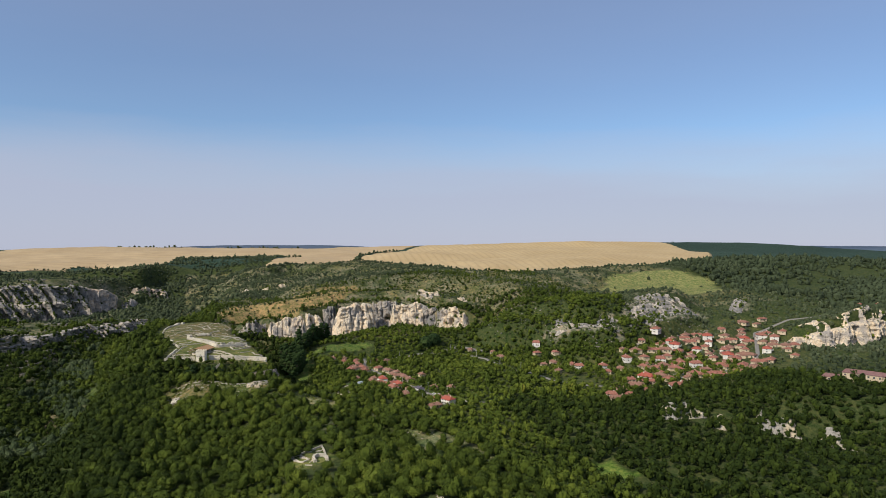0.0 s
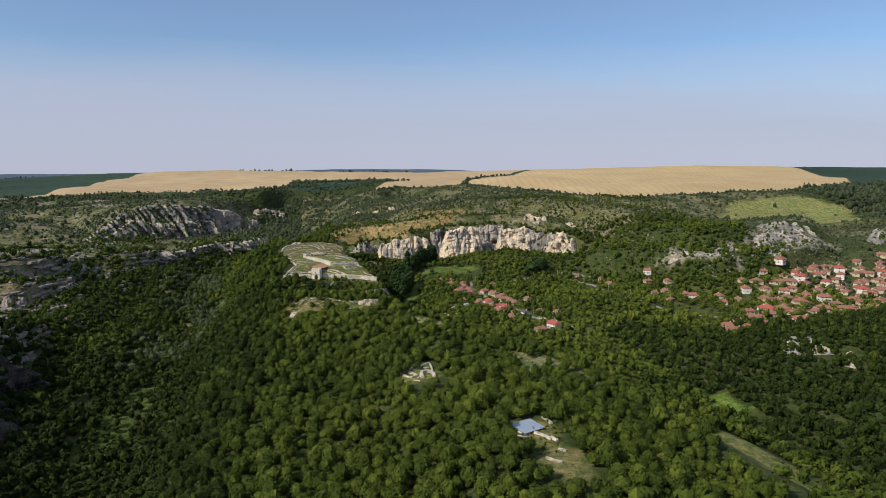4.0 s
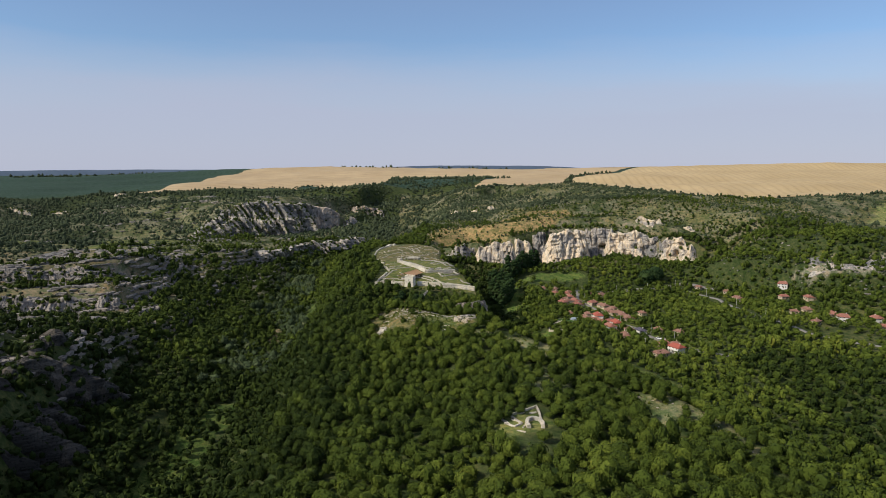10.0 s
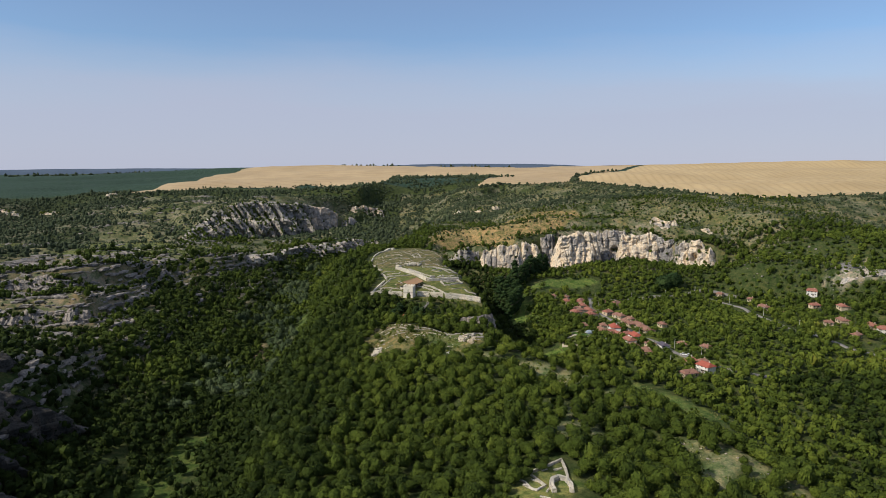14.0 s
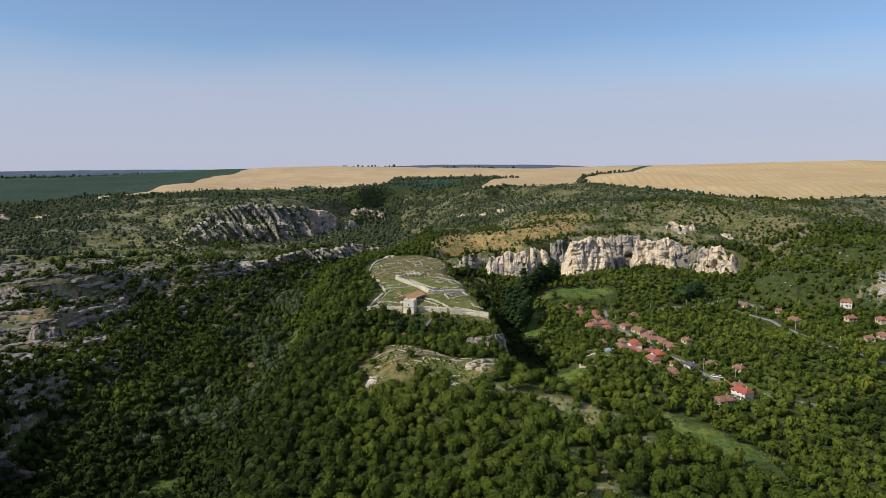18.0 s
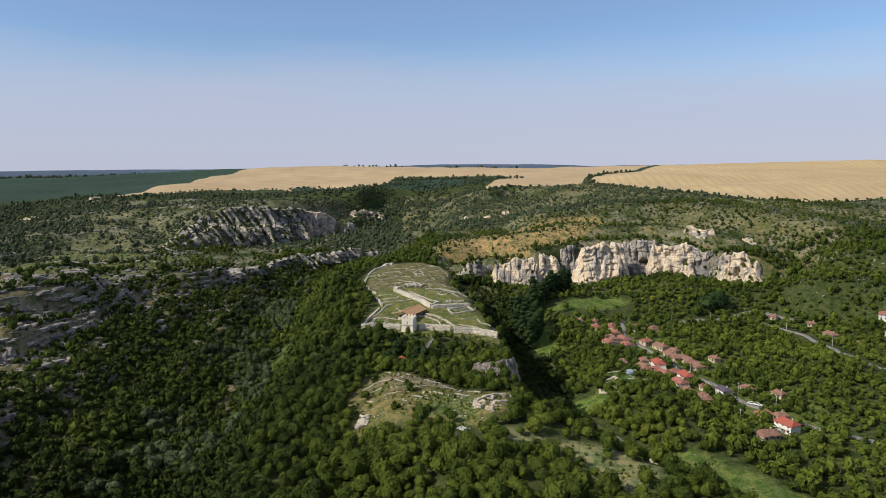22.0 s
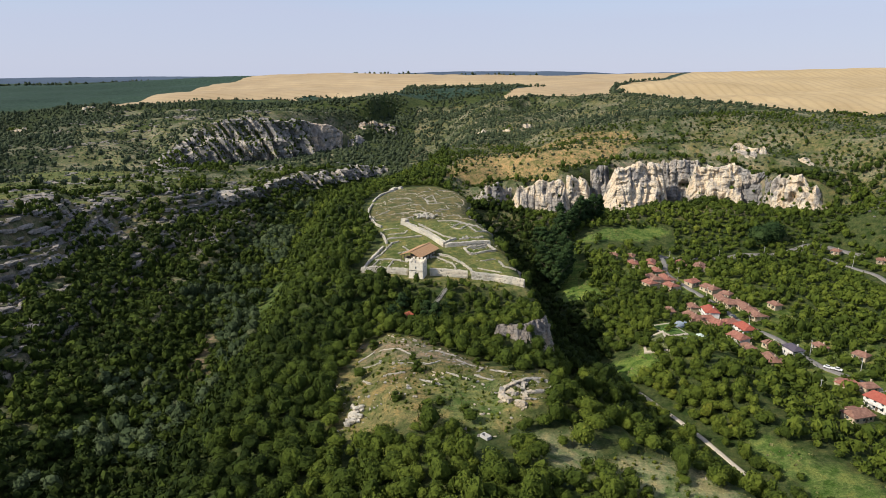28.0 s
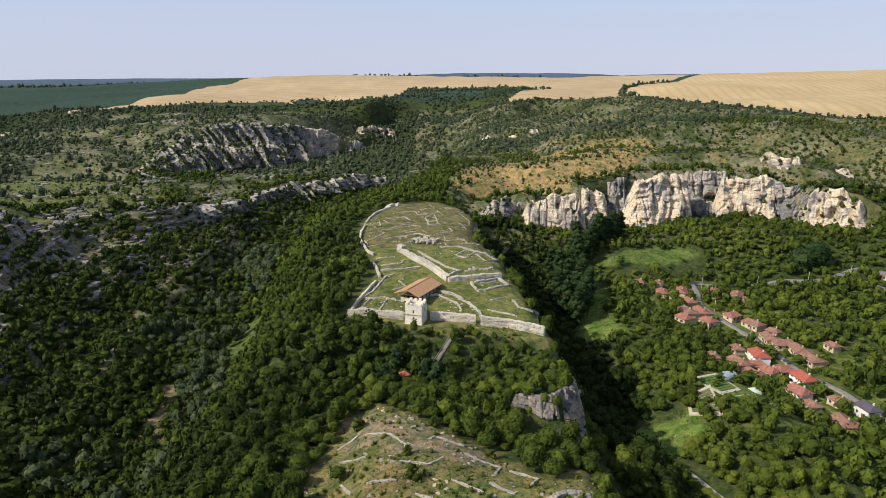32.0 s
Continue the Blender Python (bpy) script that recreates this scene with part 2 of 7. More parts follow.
BLUFF_RIM = [(35, -56, -9.5), (41, -59, -7), (47, -60.5, -7), (53, -57, -6.5), (57, -50, -8), (59, -42, -10)]


LINES = [NECK_TOP, BLUFF_FOOT, BLUFF_RIM, RIVER, RAVINE, VALE, VILLAGE, HILL_RIM, HILL_TOP, HILL_FOOT_E, SPINE, SPINE_E, SPINE_W, NECK_FOOT, SPUR_FOOT, BANK_LOW, BANK_DARK, BANK_RIM, TABLE_FOOT, TABLE_MID, TABLE_RIM, TABLE_TOP,
         LOW_RIM, TERRACE, TERR_IN, GREEN_TOP, UP_FOOT, UP_RIM, UP_BACK, FAR_WEST, FAR_HILL, CLIFF_FOOT, CLIFF_RIM, GRASS, GRASS_UP, HILLTOP,
         SCREE_E, SCREE_TOP, SCREE_FOOT, EAST_GULLY, NEAR_SPUR, NEAR_SPUR_FOOT, EAST_FOOT, EAST_RIM, FIELD_E, FIELD_MID, FIELD_W, PLATEAU_W, PLATEAU_WB, PLATEAU_E, PLATEAU_EB, CREST_W, CREST_E,
         FAR, EDGES, SIDES, WEST_SHADE_HILL]


def inside(x, y, poly):
    """Whether places lie in a polygon."""
    c = np.zeros(np.shape(x), bool)
    for (x0, y0), (x1, y1) in zip(poly, poly[1:] + poly[:1]):
        if y0 != y1:
            c ^= ((y0 > y) != (y1 > y)) & (x < (x1 - x0) * (y - y0) / (y1 - y0) + x0)
    return c


def value_noise(x, y, size, seed):
    """Smooth noise from 0 to 1 on the plan."""
    r = np.random.RandomState(seed).rand(128, 128)
    u, v = x / size, y / size
    i, j = np.floor(u).astype(int), np.floor(v).astype(int)
    a, b = u - i, v - j
    a, b = a * a * (3 - 2 * a), b * b * (3 - 2 * b)
    i0, i1, j0, j1 = i % 128, (i + 1) % 128, j % 128, (j + 1) % 128
    return (r[i0, j0] * (1 - a) + r[i1, j0] * a) * (1 - b) + (r[i0, j1] * (1 - a) + r[i1, j1] * a) * b


def fbm(x, y, size, seed, octaves=4):
    return sum(value_noise(x, y, size / 2 ** k, seed + k) * 0.5 ** k for k in range(octaves)) / (2 - 2.0 ** (1 - octaves))


def height(x, y):
    x, y = np.asarray(x, float), np.asarray(y, float)
    num, den = np.zeros(x.shape), np.zeros(x.shape)
    for line in LINES:
        d, v = seg_field(x, y, line)
        w = (d + 20.0) ** -1.6
        num, den = num + w * v, den + w
    z = num / den
    # the castle hill's top is an even slope inside its rim
    d = np.sqrt(seg_field(x, y, HILL_RIM)[0])
    k = np.where(inside(x, y, [(p[0], p[1]) for p in HILL_RIM[:-1]]), np.clip((d - 0.5) / 5, 0, 1), 0)
    s = np.clip(y / 75, 0, 1)
    z = z * (1 - k) + k * (-6.8 + 6.8 * s * s * (3 - 2 * s) + np.clip((y - 75) / 80, 0, 1) * 1.5 - np.clip((x - 15) / 40, 0, 1) * 1.5)
    rough = 1 - np.exp(-(seg_field(x, y, HILL_TOP)[0]) / 60.0 ** 2)
    return z + (fbm(x, y, 60, 3) - 0.5) * 7 * rough + (fbm(x, y, 9, 9, 2) - 0.5) * 1.0 * rough


def axis(core0, core1, step, end0, end1, grow):
    a = list(np.arange(core0, core1 + 0.1, step))
    s = step
    while a[-1] < end1:
        s *= grow
        a.append(a[-1] + s)
    s = step
    while a[0] > end0:
        s *= grow
        a.insert(0, a[0] - s)
    return np.array(a)


gx, gy = axis(-420, 520, 4.6, -5000, 5000, 1.05), axis(-440, 900, 4.6, -3500, 4500, 1.05)
GX, GY = np.meshgrid(gx, gy, indexing="ij")
GZ = height(GX, GY)


def ground_z(x, y):
    """Height of the ground sheet, between its corners."""
    x, y = np.asarray(x, float), np.asarray(y, float)
    i, j = np.clip(np.searchsorted(gx, x) - 1, 0, len(gx) - 2), np.clip(np.searchsorted(gy, y) - 1, 0, len(gy) - 2)
    a, b = (x - gx[i]) / (gx[i + 1] - gx[i]), (y - gy[j]) / (gy[j + 1] - gy[j])
    return (GZ[i, j] * (1 - a) + GZ[i + 1, j] * a) * (1 - b) + (GZ[i, j + 1] * (1 - a) + GZ[i + 1, j + 1] * a) * b


def mesh_from(name, verts, faces, mats, smooth=True):
    """A mesh from arrays; faces all of one size."""
    verts, faces = np.asarray(verts, np.float32), np.asarray(faces, np.int32)
    me = bpy.data.meshes.new(name)
    k = faces.shape[1]
    me.vertices.add(len(verts))
    me.vertices.foreach_set("co", verts.ravel())
    me.loops.add(faces.size)
    me.loops.foreach_set("vertex_index", faces.ravel())
    me.polygons.add(len(faces))
    me.polygons.foreach_set("loop_start", np.arange(0, faces.size, k, dtype=np.int32))
    me.polygons.foreach_set("use_smooth", np.full(len(faces), smooth))
    for m in mats:
        me.materials.append(m)
    me.update(calc_edges=True)
    return me


def grid_faces(nu, nv):
    i, j = np.meshgrid(np.arange(nu - 1), np.arange(nv - 1), indexing="ij")
    a = (i * nv + j).ravel()
    return np.stack([a, a + nv, a + nv + 1, a + 1], 1)
# ---- plan ----
FIELDS_E = [(342, 903), (425, 770), (455, 570), (528, 450), (665, 500), (920, 575), (1254, 747), (1700, 1300), (1900, 2300), (1300, 2300), (900, 2000), (690, 1662), (606, 1628), (534, 1545), (462, 1372), (405, 1185)]
FIELDS_W = [(-640, 1005), (-590, 1115), (-549, 1190), (-470, 1215), (-388, 1235), (-302, 1174), (-330, 1260), (-283, 1290), (-190, 1190), (-117, 1122), (-81, 1326), (-70, 1470), (6, 1520), (184, 1480), (262, 1310), (150, 1190), (140, 1040), (190, 956), (300, 890), (332, 905), (392, 1190), (449, 1382), (522, 1556), (595, 1642), (672, 1676), (870, 2012), (1270, 2300), (-540, 2300), (-620, 2000), (-655, 1800), (-668, 1600), (-670, 1430), (-668, 1270), (-667, 1140), (-664, 1050)]
FORT = [(p[0], p[1]) for p in HILL_RIM[:-1]]
MEADOW = [(-24, -66), (-8, -61), (0, -67), (8, -78), (16, -82), (23, -87), (30, -98), (36, -110), (54, -106), (56, -116), (46, -130), (38, -142), (28, -152), (10, -150), (-4, -146), (-20, -140), (-28, -100)]
MEADOW_STONY = [(-18, -68), (4, -72), (20, -88), (30, -104), (14, -104), (-2, -98), (-16, -90)]
MEADOW_LUSH = [(8, -113), (30, -116), (34, -128), (30, -150), (14, -150), (6, -128)]
MEADOW_BROWN = [(-14, -112), (2, -110), (4, -122), (-10, -126)]
SHRUBBY = [(56, -160), (66, -151), (83, -154), (95, -172), (89, -191), (72, -191), (60, -180)]
SHRUB_NECK = [(38, -150), (52, -145), (59, -158), (50, -174), (41, -165)]
SHRUB_SPUR = [(58, -221), (72, -220), (81, -236), (80, -253), (60, -263), (53, -257), (65, -244)]
SHRUB_EDGE = [(88, -200), (99, -211), (102, -227), (92, -228), (87, -214)]
SHRUB_END = [(112, -268), (121, -281), (111, -298), (101, -291)]
TOMB_SITE = [(16, -142), (33, -142), (31, -164), (20, -165)]
OPEN_SHRUB = [SHRUBBY, SHRUB_NECK, SHRUB_SPUR, SHRUB_EDGE, SHRUB_END]
STRIP = [(103, -254), (112, -262), (126, -272), (130, -284), (132, -315), (132, -326), (127, -320), (127, -300), (124, -287), (118, -279), (110, -273), (103, -264)]
GREEN = [(136, -80), (150, -95), (165, -112), (177, -135), (179, -162), (160, -152), (147, -125), (136, -102)]
ORANGE = [(14, 322), (45, 320), (92, 300), (125, 300), (180, 345), (225, 392), (260, 440), (240, 500), (180, 500), (120, 470), (70, 440), (36, 400)]
VFIELD = [(122, 182), (160, 191), (206, 204), (200, 221), (160, 214), (124, 200)]
RIDGE_FIELD = [(165, -330), (206, -304), (214, -330), (212, -352), (180, -400), (160, -412), (150, -395), (151, -372)]
SPUR_GREEN = [(239, -229), (258, -232), (260, -258), (250, -262), (240, -242)]
APRON = [(-40, 8), (-16, 0), (-6, -22), (24, -36), (44, -40), (62, -44), (66, -10), (60, -4), (30, 3), (0, 8), (-32, 14)]
ROCKY = [[(540, 150), (560, 178), (600, 205), (640, 208), (697, 212), (712, 184), (640, 140), (587, 112), (545, 95), (533, 116)], [(424, 134), (440, 172), (463, 178), (474, 164), (446, 126)], [(474, 112), (498, 152), (530, 150), (508, 116)],
         [(414, 142), (460, 122), (501, 99), (490, 90), (420, 128)], [(765, 180), (806, 232), (850, 250), (806, 194)]]
HAYF = [(635, 350), (690, 300), (800, 320), (880, 330), (944, 428), (900, 480), (825, 470), (700, 420)]
LGREEN = [(-460, 190), (-300, 165), (-270, 200), (-320, 262), (-240, 275), (-225, 330), (-290, 420), (-420, 470), (-640, 520), (-660, 420), (-420, 360), (-400, 280)]


# ---- roads, houses and what keeps trees away ----
HOUSES_A = [(142, 154), (156, 156), (153, 139), (168, 146), (166, 126), (190, 146), (203, 143), (158, 108), (152, 96), (168, 111), (167, 98), (185, 107), (193, 97),
            (200, 87), (194, 79), (198, 71), (202, 63), (203, 52), (169, 63), (146, 40), (176, 53), (162, 45), (171, 45), (164, 33), (175, 40), (183, 41), (186, 28),
            (176, 14), (177, 4), (191, 8), (223, 68)]
HOUSES_B = [(182, -11), (198, -2), (214, 1), (203, -41), (211, -44), (206, -60), (190, -70), (226, -14)]
HOUSES_R = [(325, 178), (346, 154), (342, 120), (400, 139), (383, 106), (400, 91), (353, 98), (380, 59), (394, 41), (348, -6), (388, 18), (422, 22), (407, -7),
            (350, -98), (363, 52), (436, 8)]
HOUSES_V = [(519, 85), (569, 89), (507, 45), (524, 46), (485, 32), (497, 20), (582, 70), (636, 98), (641, 78), (675, 115), (597, 60), (751, 154), (792, 158), (710, 113),
            (641, 44), (677, 48), (694, 30), (662, 14), (655, -10), (676, -4), (625, -50), (556, -23), (552, -48), (550, -66), (500, -76), (520, -12), (489, -18),
            (513, -35), (475, -57), (473, -6), (440, -30), (398, -68), (420, -60), (453, -38), (396, -92), (412, -112), (446, -76), (372, -82), (348, -112), (366, -106)]
HOUSES_RIDGE = [(956, 144), (985, 150), (1004, 134)]
ROADS = [[(184, 172), (182, 154), (174, 130), (177, 110), (183, 95), (189, 79), (190, 60), (192, 45), (196, 30), (201, 18), (202, 2), (203, -12), (212, -32), (222, -58), (240, -80)],
         [(184, 172), (205, 168), (225, 166), (246, 170), (262, 169), (280, 172), (296, 182), (304, 178), (316, 162), (326, 130), (327, 96), (322, 50), (313, 9), (330, -30), (372, -60),
          (424, -84), (470, -60), (476, -27), (549, -58), (607, -15), (700, 80), (749, 130), (829, 142), (860, 121), (911, 111), (1000, 120)],
         [(100, -38), (106, -51), (112, -68), (118, -83), (124, -102), (129, -113), (140, -150)],
         [(296, 182), (310, 190), (326, 186), (345, 170)]]
ROAD_WIDTH = [3.8, 4.4, 1.9, 4.4]
GARDENS = [[(126, 16), (138, 24), (152, 8), (158, -2), (140, -10), (128, -10)], [(88, 80), (112, 74), (120, 145), (112, 168), (98, 160)], [(86, -12), (116, -4), (126, -30), (100, -34)]]
RUIN_SITE = [(36, -293), (58, -279), (62, -292), (60, -306), (46, -310), (38, -300)]
BLUE_SITE = [(70, -366), (84, -360), (93, -366), (92, -380), (86, -392), (92, -404), (88, -412), (74, -408), (74, -398), (80, -390), (74, -380)]
VILLAGE_AREAS = [[(130, -20), (220, -80), (245, -40), (215, 180), (140, 170)], [(335, -120), (460, -130), (640, -70), (720, 60), (790, 165), (740, 170), (560, 100), (460, 60), (400, 80), (345, 60)]]
CLEAR = [FORT, MEADOW, GREEN, VFIELD, RUIN_SITE, BLUE_SITE] + GARDENS
STAIRS = [(7, -30), (16.5, -10)]
WOODS_W = [(-1100, 330), (-560, 330), (-490, 470), (-510, 573), (-500, 605), (-568, 727), (-603, 887), (-616, 1011), (-760, 1180), (-1100, 1150)]
ORCHARD = [(-126, -150), (-104, -150), (-100, -230), (-112, -262), (-128, -260)]
RIVER_GLADE = [(-122, 34), (-114, 34), (-107, -22), (-114, -22)]
PALE_GLADE = [(-104, 20), (-84, 40), (-96, 110), (-112, 96)]
BLUFF_FRONT = [(34, -58), (48, -63), (60, -54), (70, -60), (66, -88), (40, -88)]
WALL_FOOT = [(-34, 10), (-16, 4), (-6, -8), (24, -9), (40, -11), (60, -16), (60, -4), (30, 3), (0, 8), (-32, 14)]
CLEAR += [RIVER_GLADE, WALL_FOOT, RIDGE_FIELD, SPUR_GREEN]


CRAGS = [(345, -191, 10, 5), (358, -195, 12, 6), (377, -194, 9, 5), (367, -214, 5, 3), (399, -226, 12, 6), (405, -240, 14, 7), (412, -260, 12, 7), (418, -278, 8, 5)]


def open_ground(x, y):
    """True where no tree stands: houses, roads, cliffs."""
    o = np.zeros(x.shape, bool)
    for hx, hy in HOUSES_A + HOUSES_B + HOUSES_R + HOUSES_V:
        o |= (x - hx) ** 2 + (y - hy) ** 2 < 7.0 ** 2
    for line, w in zip(ROADS, ROAD_WIDTH):
        o |= seg_field(x, y, [(*p, 0) for p in line])[0] < (w * 0.5 - 0.2) ** 2
    for line in (ROADS[0], ROADS[1][5:], ROADS[2]):
        o |= seg_field(x, y, [(*p, 0) for p in line])[0] < 3.2 ** 2
    o |= seg_field(x, y, [(*p, 0) for p in STAIRS])[0] < 2.4 ** 2
    o |= seg_field(x, y, [(*p, 0) for p in ROADS[2]])[0] < 4.5 ** 2
    o |= seg_field(x + 4, y + 5, [(316, 162, 0), (326, 130, 0), (327, 96, 0), (322, 50, 0), (313, 9, 0)])[0] < 9.0 ** 2
    for cx, cy, w, _ in CRAGS:
        o |= (x - cx) ** 2 + (y - cy + 9) ** 2 < (w * 0.9) ** 2
    return o


# ---- ground ----
M_GROUND, n, l, b = material("ground", 0.95, 0.1)
att = n.new("ShaderNodeVertexColor"); att.layer_name = "cover"
big = noise_node(n, l, 0.05, 5)
fine = noise_node(n, l, 0.7, 5, 0.65)
v = mix(n, l, 0.55, att.outputs[0], ramp(n, l, fine.outputs[0], [(0.3, (0.45, 0.45, 0.42)), (0.7, (1.5, 1.45, 1.3))]).outputs[0], 'MULTIPLY')
v = mix(n, l, 0.35, v, ramp(n, l, big.outputs[0], [(0.3, (0.6, 0.66, 0.6)), (0.7, (1.4, 1.3, 1.15))]).outputs[0], 'MULTIPLY')
patch = noise_node(n, l, 0.16, 4, 0.6)
v = mix(n, l, 0.7, v, ramp(n, l, patch.outputs[0], [(0.36, (0.42, 0.62, 0.35)), (0.5, (1.0, 1.0, 1.0)), (0.64, (1.5, 1.25, 1.2))]).outputs[0], 'MULTIPLY')
speck = noise_node(n, l, 1.9, 4, 0.75)
v = mix(n, l, 0.8, v, ramp(n, l, speck.outputs[0], [(0.34, (0.35, 0.45, 0.3)), (0.46, (0.9, 0.95, 0.85)), (0.56, (1.1, 1.05, 1.0)), (0.68, (1.9, 1.75, 1.6))]).outputs[0], 'MULTIPLY')
tuss = noise_node(n, l, 0.32, 5, 0.7)
v = mix(n, l, 0.55, v, ramp(n, l, tuss.outputs[0], [(0.38, (0.5, 0.68, 0.4)), (0.5, (1.0, 1.0, 1.0)), (0.62, (1.35, 1.2, 1.15))]).outputs[0], 'MULTIPLY')
l.new(v, b.inputs["Base Color"])
bump(n, l, b, fine.outputs[0], 0.6, 0.5)
def cover(x, y):
    """Bare colour of the ground at each place."""
    c = np.tile(np.array([0.043, 0.058, 0.022]), (*x.shape, 1))
    w = fbm(x, y, 40, 21)
    # blue lifted in this dry ground to suggest haze over the far slopes
    dry = np.array([0.110, 0.115, 0.066])
    west = (x < -150) & (y > -120) & (y < 1000) & (x > -1200)
    east = (x > -40) & (y > 230) & (y < 1150) & (x < 900)
    k = np.clip((w - 0.35) * 4, 0, 1)[..., None]
    c = np.where((west | east)[..., None], c * (1 - k) + np.where(east[..., None], np.array([0.106, 0.105, 0.052]), dry) * k, c)
    table = ((x < -225) & (x > -430) & (y > -75) & (y < 200))[..., None]
    c = np.where(table, np.array([0.105, 0.096, 0.056]) * (0.65 + 0.6 * w[..., None]), c)
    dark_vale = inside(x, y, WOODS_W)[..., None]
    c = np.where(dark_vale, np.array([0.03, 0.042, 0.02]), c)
    g = np.clip((fbm(x, y, 16, 97) - 0.47) * 6, 0, 1)[..., None] * (west | east)[..., None] * 0.45
    c = c * (1 - g) + np.array([0.20, 0.19, 0.16]) * g
    for poly, col in ((VILLAGE_AREAS[0], (0.085, 0.11, 0.034)), (VILLAGE_AREAS[1], (0.062, 0.075, 0.03)), (LGREEN, (0.1, 0.115, 0.046)), (HAYF, (0.17, 0.185, 0.08)), *((p, (0.175, 0.17, 0.14)) for p in ROCKY), (VFIELD, (0.085, 0.125, 0.035)), (GREEN, (0.08, 0.112, 0.034)),
                      (STRIP, (0.15, 0.155, 0.085)), *((p, (0.135, 0.148, 0.085)) for p in OPEN_SHRUB), (MEADOW, (0.13, 0.122, 0.056)), (MEADOW_STONY, (0.165, 0.14, 0.10)), (MEADOW_LUSH, (0.108, 0.128, 0.05)), (MEADOW_BROWN, (0.14, 0.11, 0.055)), (ORANGE, (0.225, 0.172, 0.09)),
                      (FORT, (0.118, 0.13, 0.05)), ([(-36, 100), (36, 100), (34, 190), (0, 226), (-36, 200)], (0.128, 0.12, 0.062)), *((p, (0.095, 0.14, 0.035)) for p in GARDENS), (PALE_GLADE, (0.07, 0.1, 0.03)), (ORCHARD, (0.06, 0.09, 0.025)),
                      (WALL_FOOT, (0.13, 0.13, 0.055)), (RIDGE_FIELD, (0.12, 0.135, 0.055)), (SPUR_GREEN, (0.10, 0.15, 0.035)), (RUIN_SITE, (0.13, 0.15, 0.055)), (BLUE_SITE, (0.125, 0.125, 0.06)), (RIVER_GLADE, (0.16, 0.13, 0.09))):
        jx, jy = x + (fbm(x, y, 22, 41) - .5) * 18, y + (fbm(x, y, 22, 47) - .5) * 18
        c = np.where(inside(jx, jy, poly)[..., None], np.array(col) * (0.8 + 0.4 * w[..., None]), c)
    far = (y > 1200) | ((y > 1100) & (x < -640)) | ((x > 900) & (y > 520 + 0.1 * x))
    green = np.array([0.028, 0.052, 0.044])
    c = np.where(far[..., None], green * (0.7 + 0.6 * fbm(x, y, 500, 5)[..., None]), c)
    return c


C = cover(GX, GY)
steep = np.hypot(np.gradient(GZ, gx, axis=0), np.gradient(GZ, gy, axis=1))
stone = np.clip((steep - 0.55) * 2.2 + (fbm(GX, GY, 18, 91) - 0.5) * 1.6, 0, 1)
stone *= ((GX < -170) & (GY > -80)) | ((GX > 40) & (GX < 330) & (GY > 240))
stone *= ~inside(GX, GY, ORANGE)
stone *= np.clip((fbm(GX, GY, 26, 95) - 0.42) * 5, 0, 1)
C = C * (1 - 0.6 * stone[..., None]) + np.array([0.2, 0.187, 0.16]) * 0.6 * stone[..., None]
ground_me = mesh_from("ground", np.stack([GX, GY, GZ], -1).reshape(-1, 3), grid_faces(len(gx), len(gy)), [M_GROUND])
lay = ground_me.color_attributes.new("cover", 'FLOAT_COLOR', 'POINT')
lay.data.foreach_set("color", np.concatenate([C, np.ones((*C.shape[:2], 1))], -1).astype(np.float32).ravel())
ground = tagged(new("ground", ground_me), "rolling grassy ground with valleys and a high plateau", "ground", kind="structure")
# far hills on the horizon, distance haze painted as a blue base colour
M_FARHILL = simple("haze_blue_far_hills", [(0.35, (0.050, 0.074, 0.108)), (0.65, (0.066, 0.092, 0.128))], 0.004, bumpy=0)
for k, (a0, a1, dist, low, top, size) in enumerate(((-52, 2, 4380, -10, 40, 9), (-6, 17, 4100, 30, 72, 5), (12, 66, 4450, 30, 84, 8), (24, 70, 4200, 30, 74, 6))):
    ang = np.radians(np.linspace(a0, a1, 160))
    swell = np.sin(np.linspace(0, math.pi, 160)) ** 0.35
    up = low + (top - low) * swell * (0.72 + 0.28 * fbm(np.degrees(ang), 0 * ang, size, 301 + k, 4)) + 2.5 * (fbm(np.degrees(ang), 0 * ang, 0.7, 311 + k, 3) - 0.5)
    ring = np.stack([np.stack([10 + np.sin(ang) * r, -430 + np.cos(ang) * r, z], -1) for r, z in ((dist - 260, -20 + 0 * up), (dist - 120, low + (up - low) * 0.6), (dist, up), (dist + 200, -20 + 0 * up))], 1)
    tagged(new("backdrop", mesh_from("backdrop", ring.reshape(-1, 3), grid_faces(160, 4), [M_FARHILL])), "wooded hills far beyond the fields, coloured blue for haze", "hills", kind="structure")
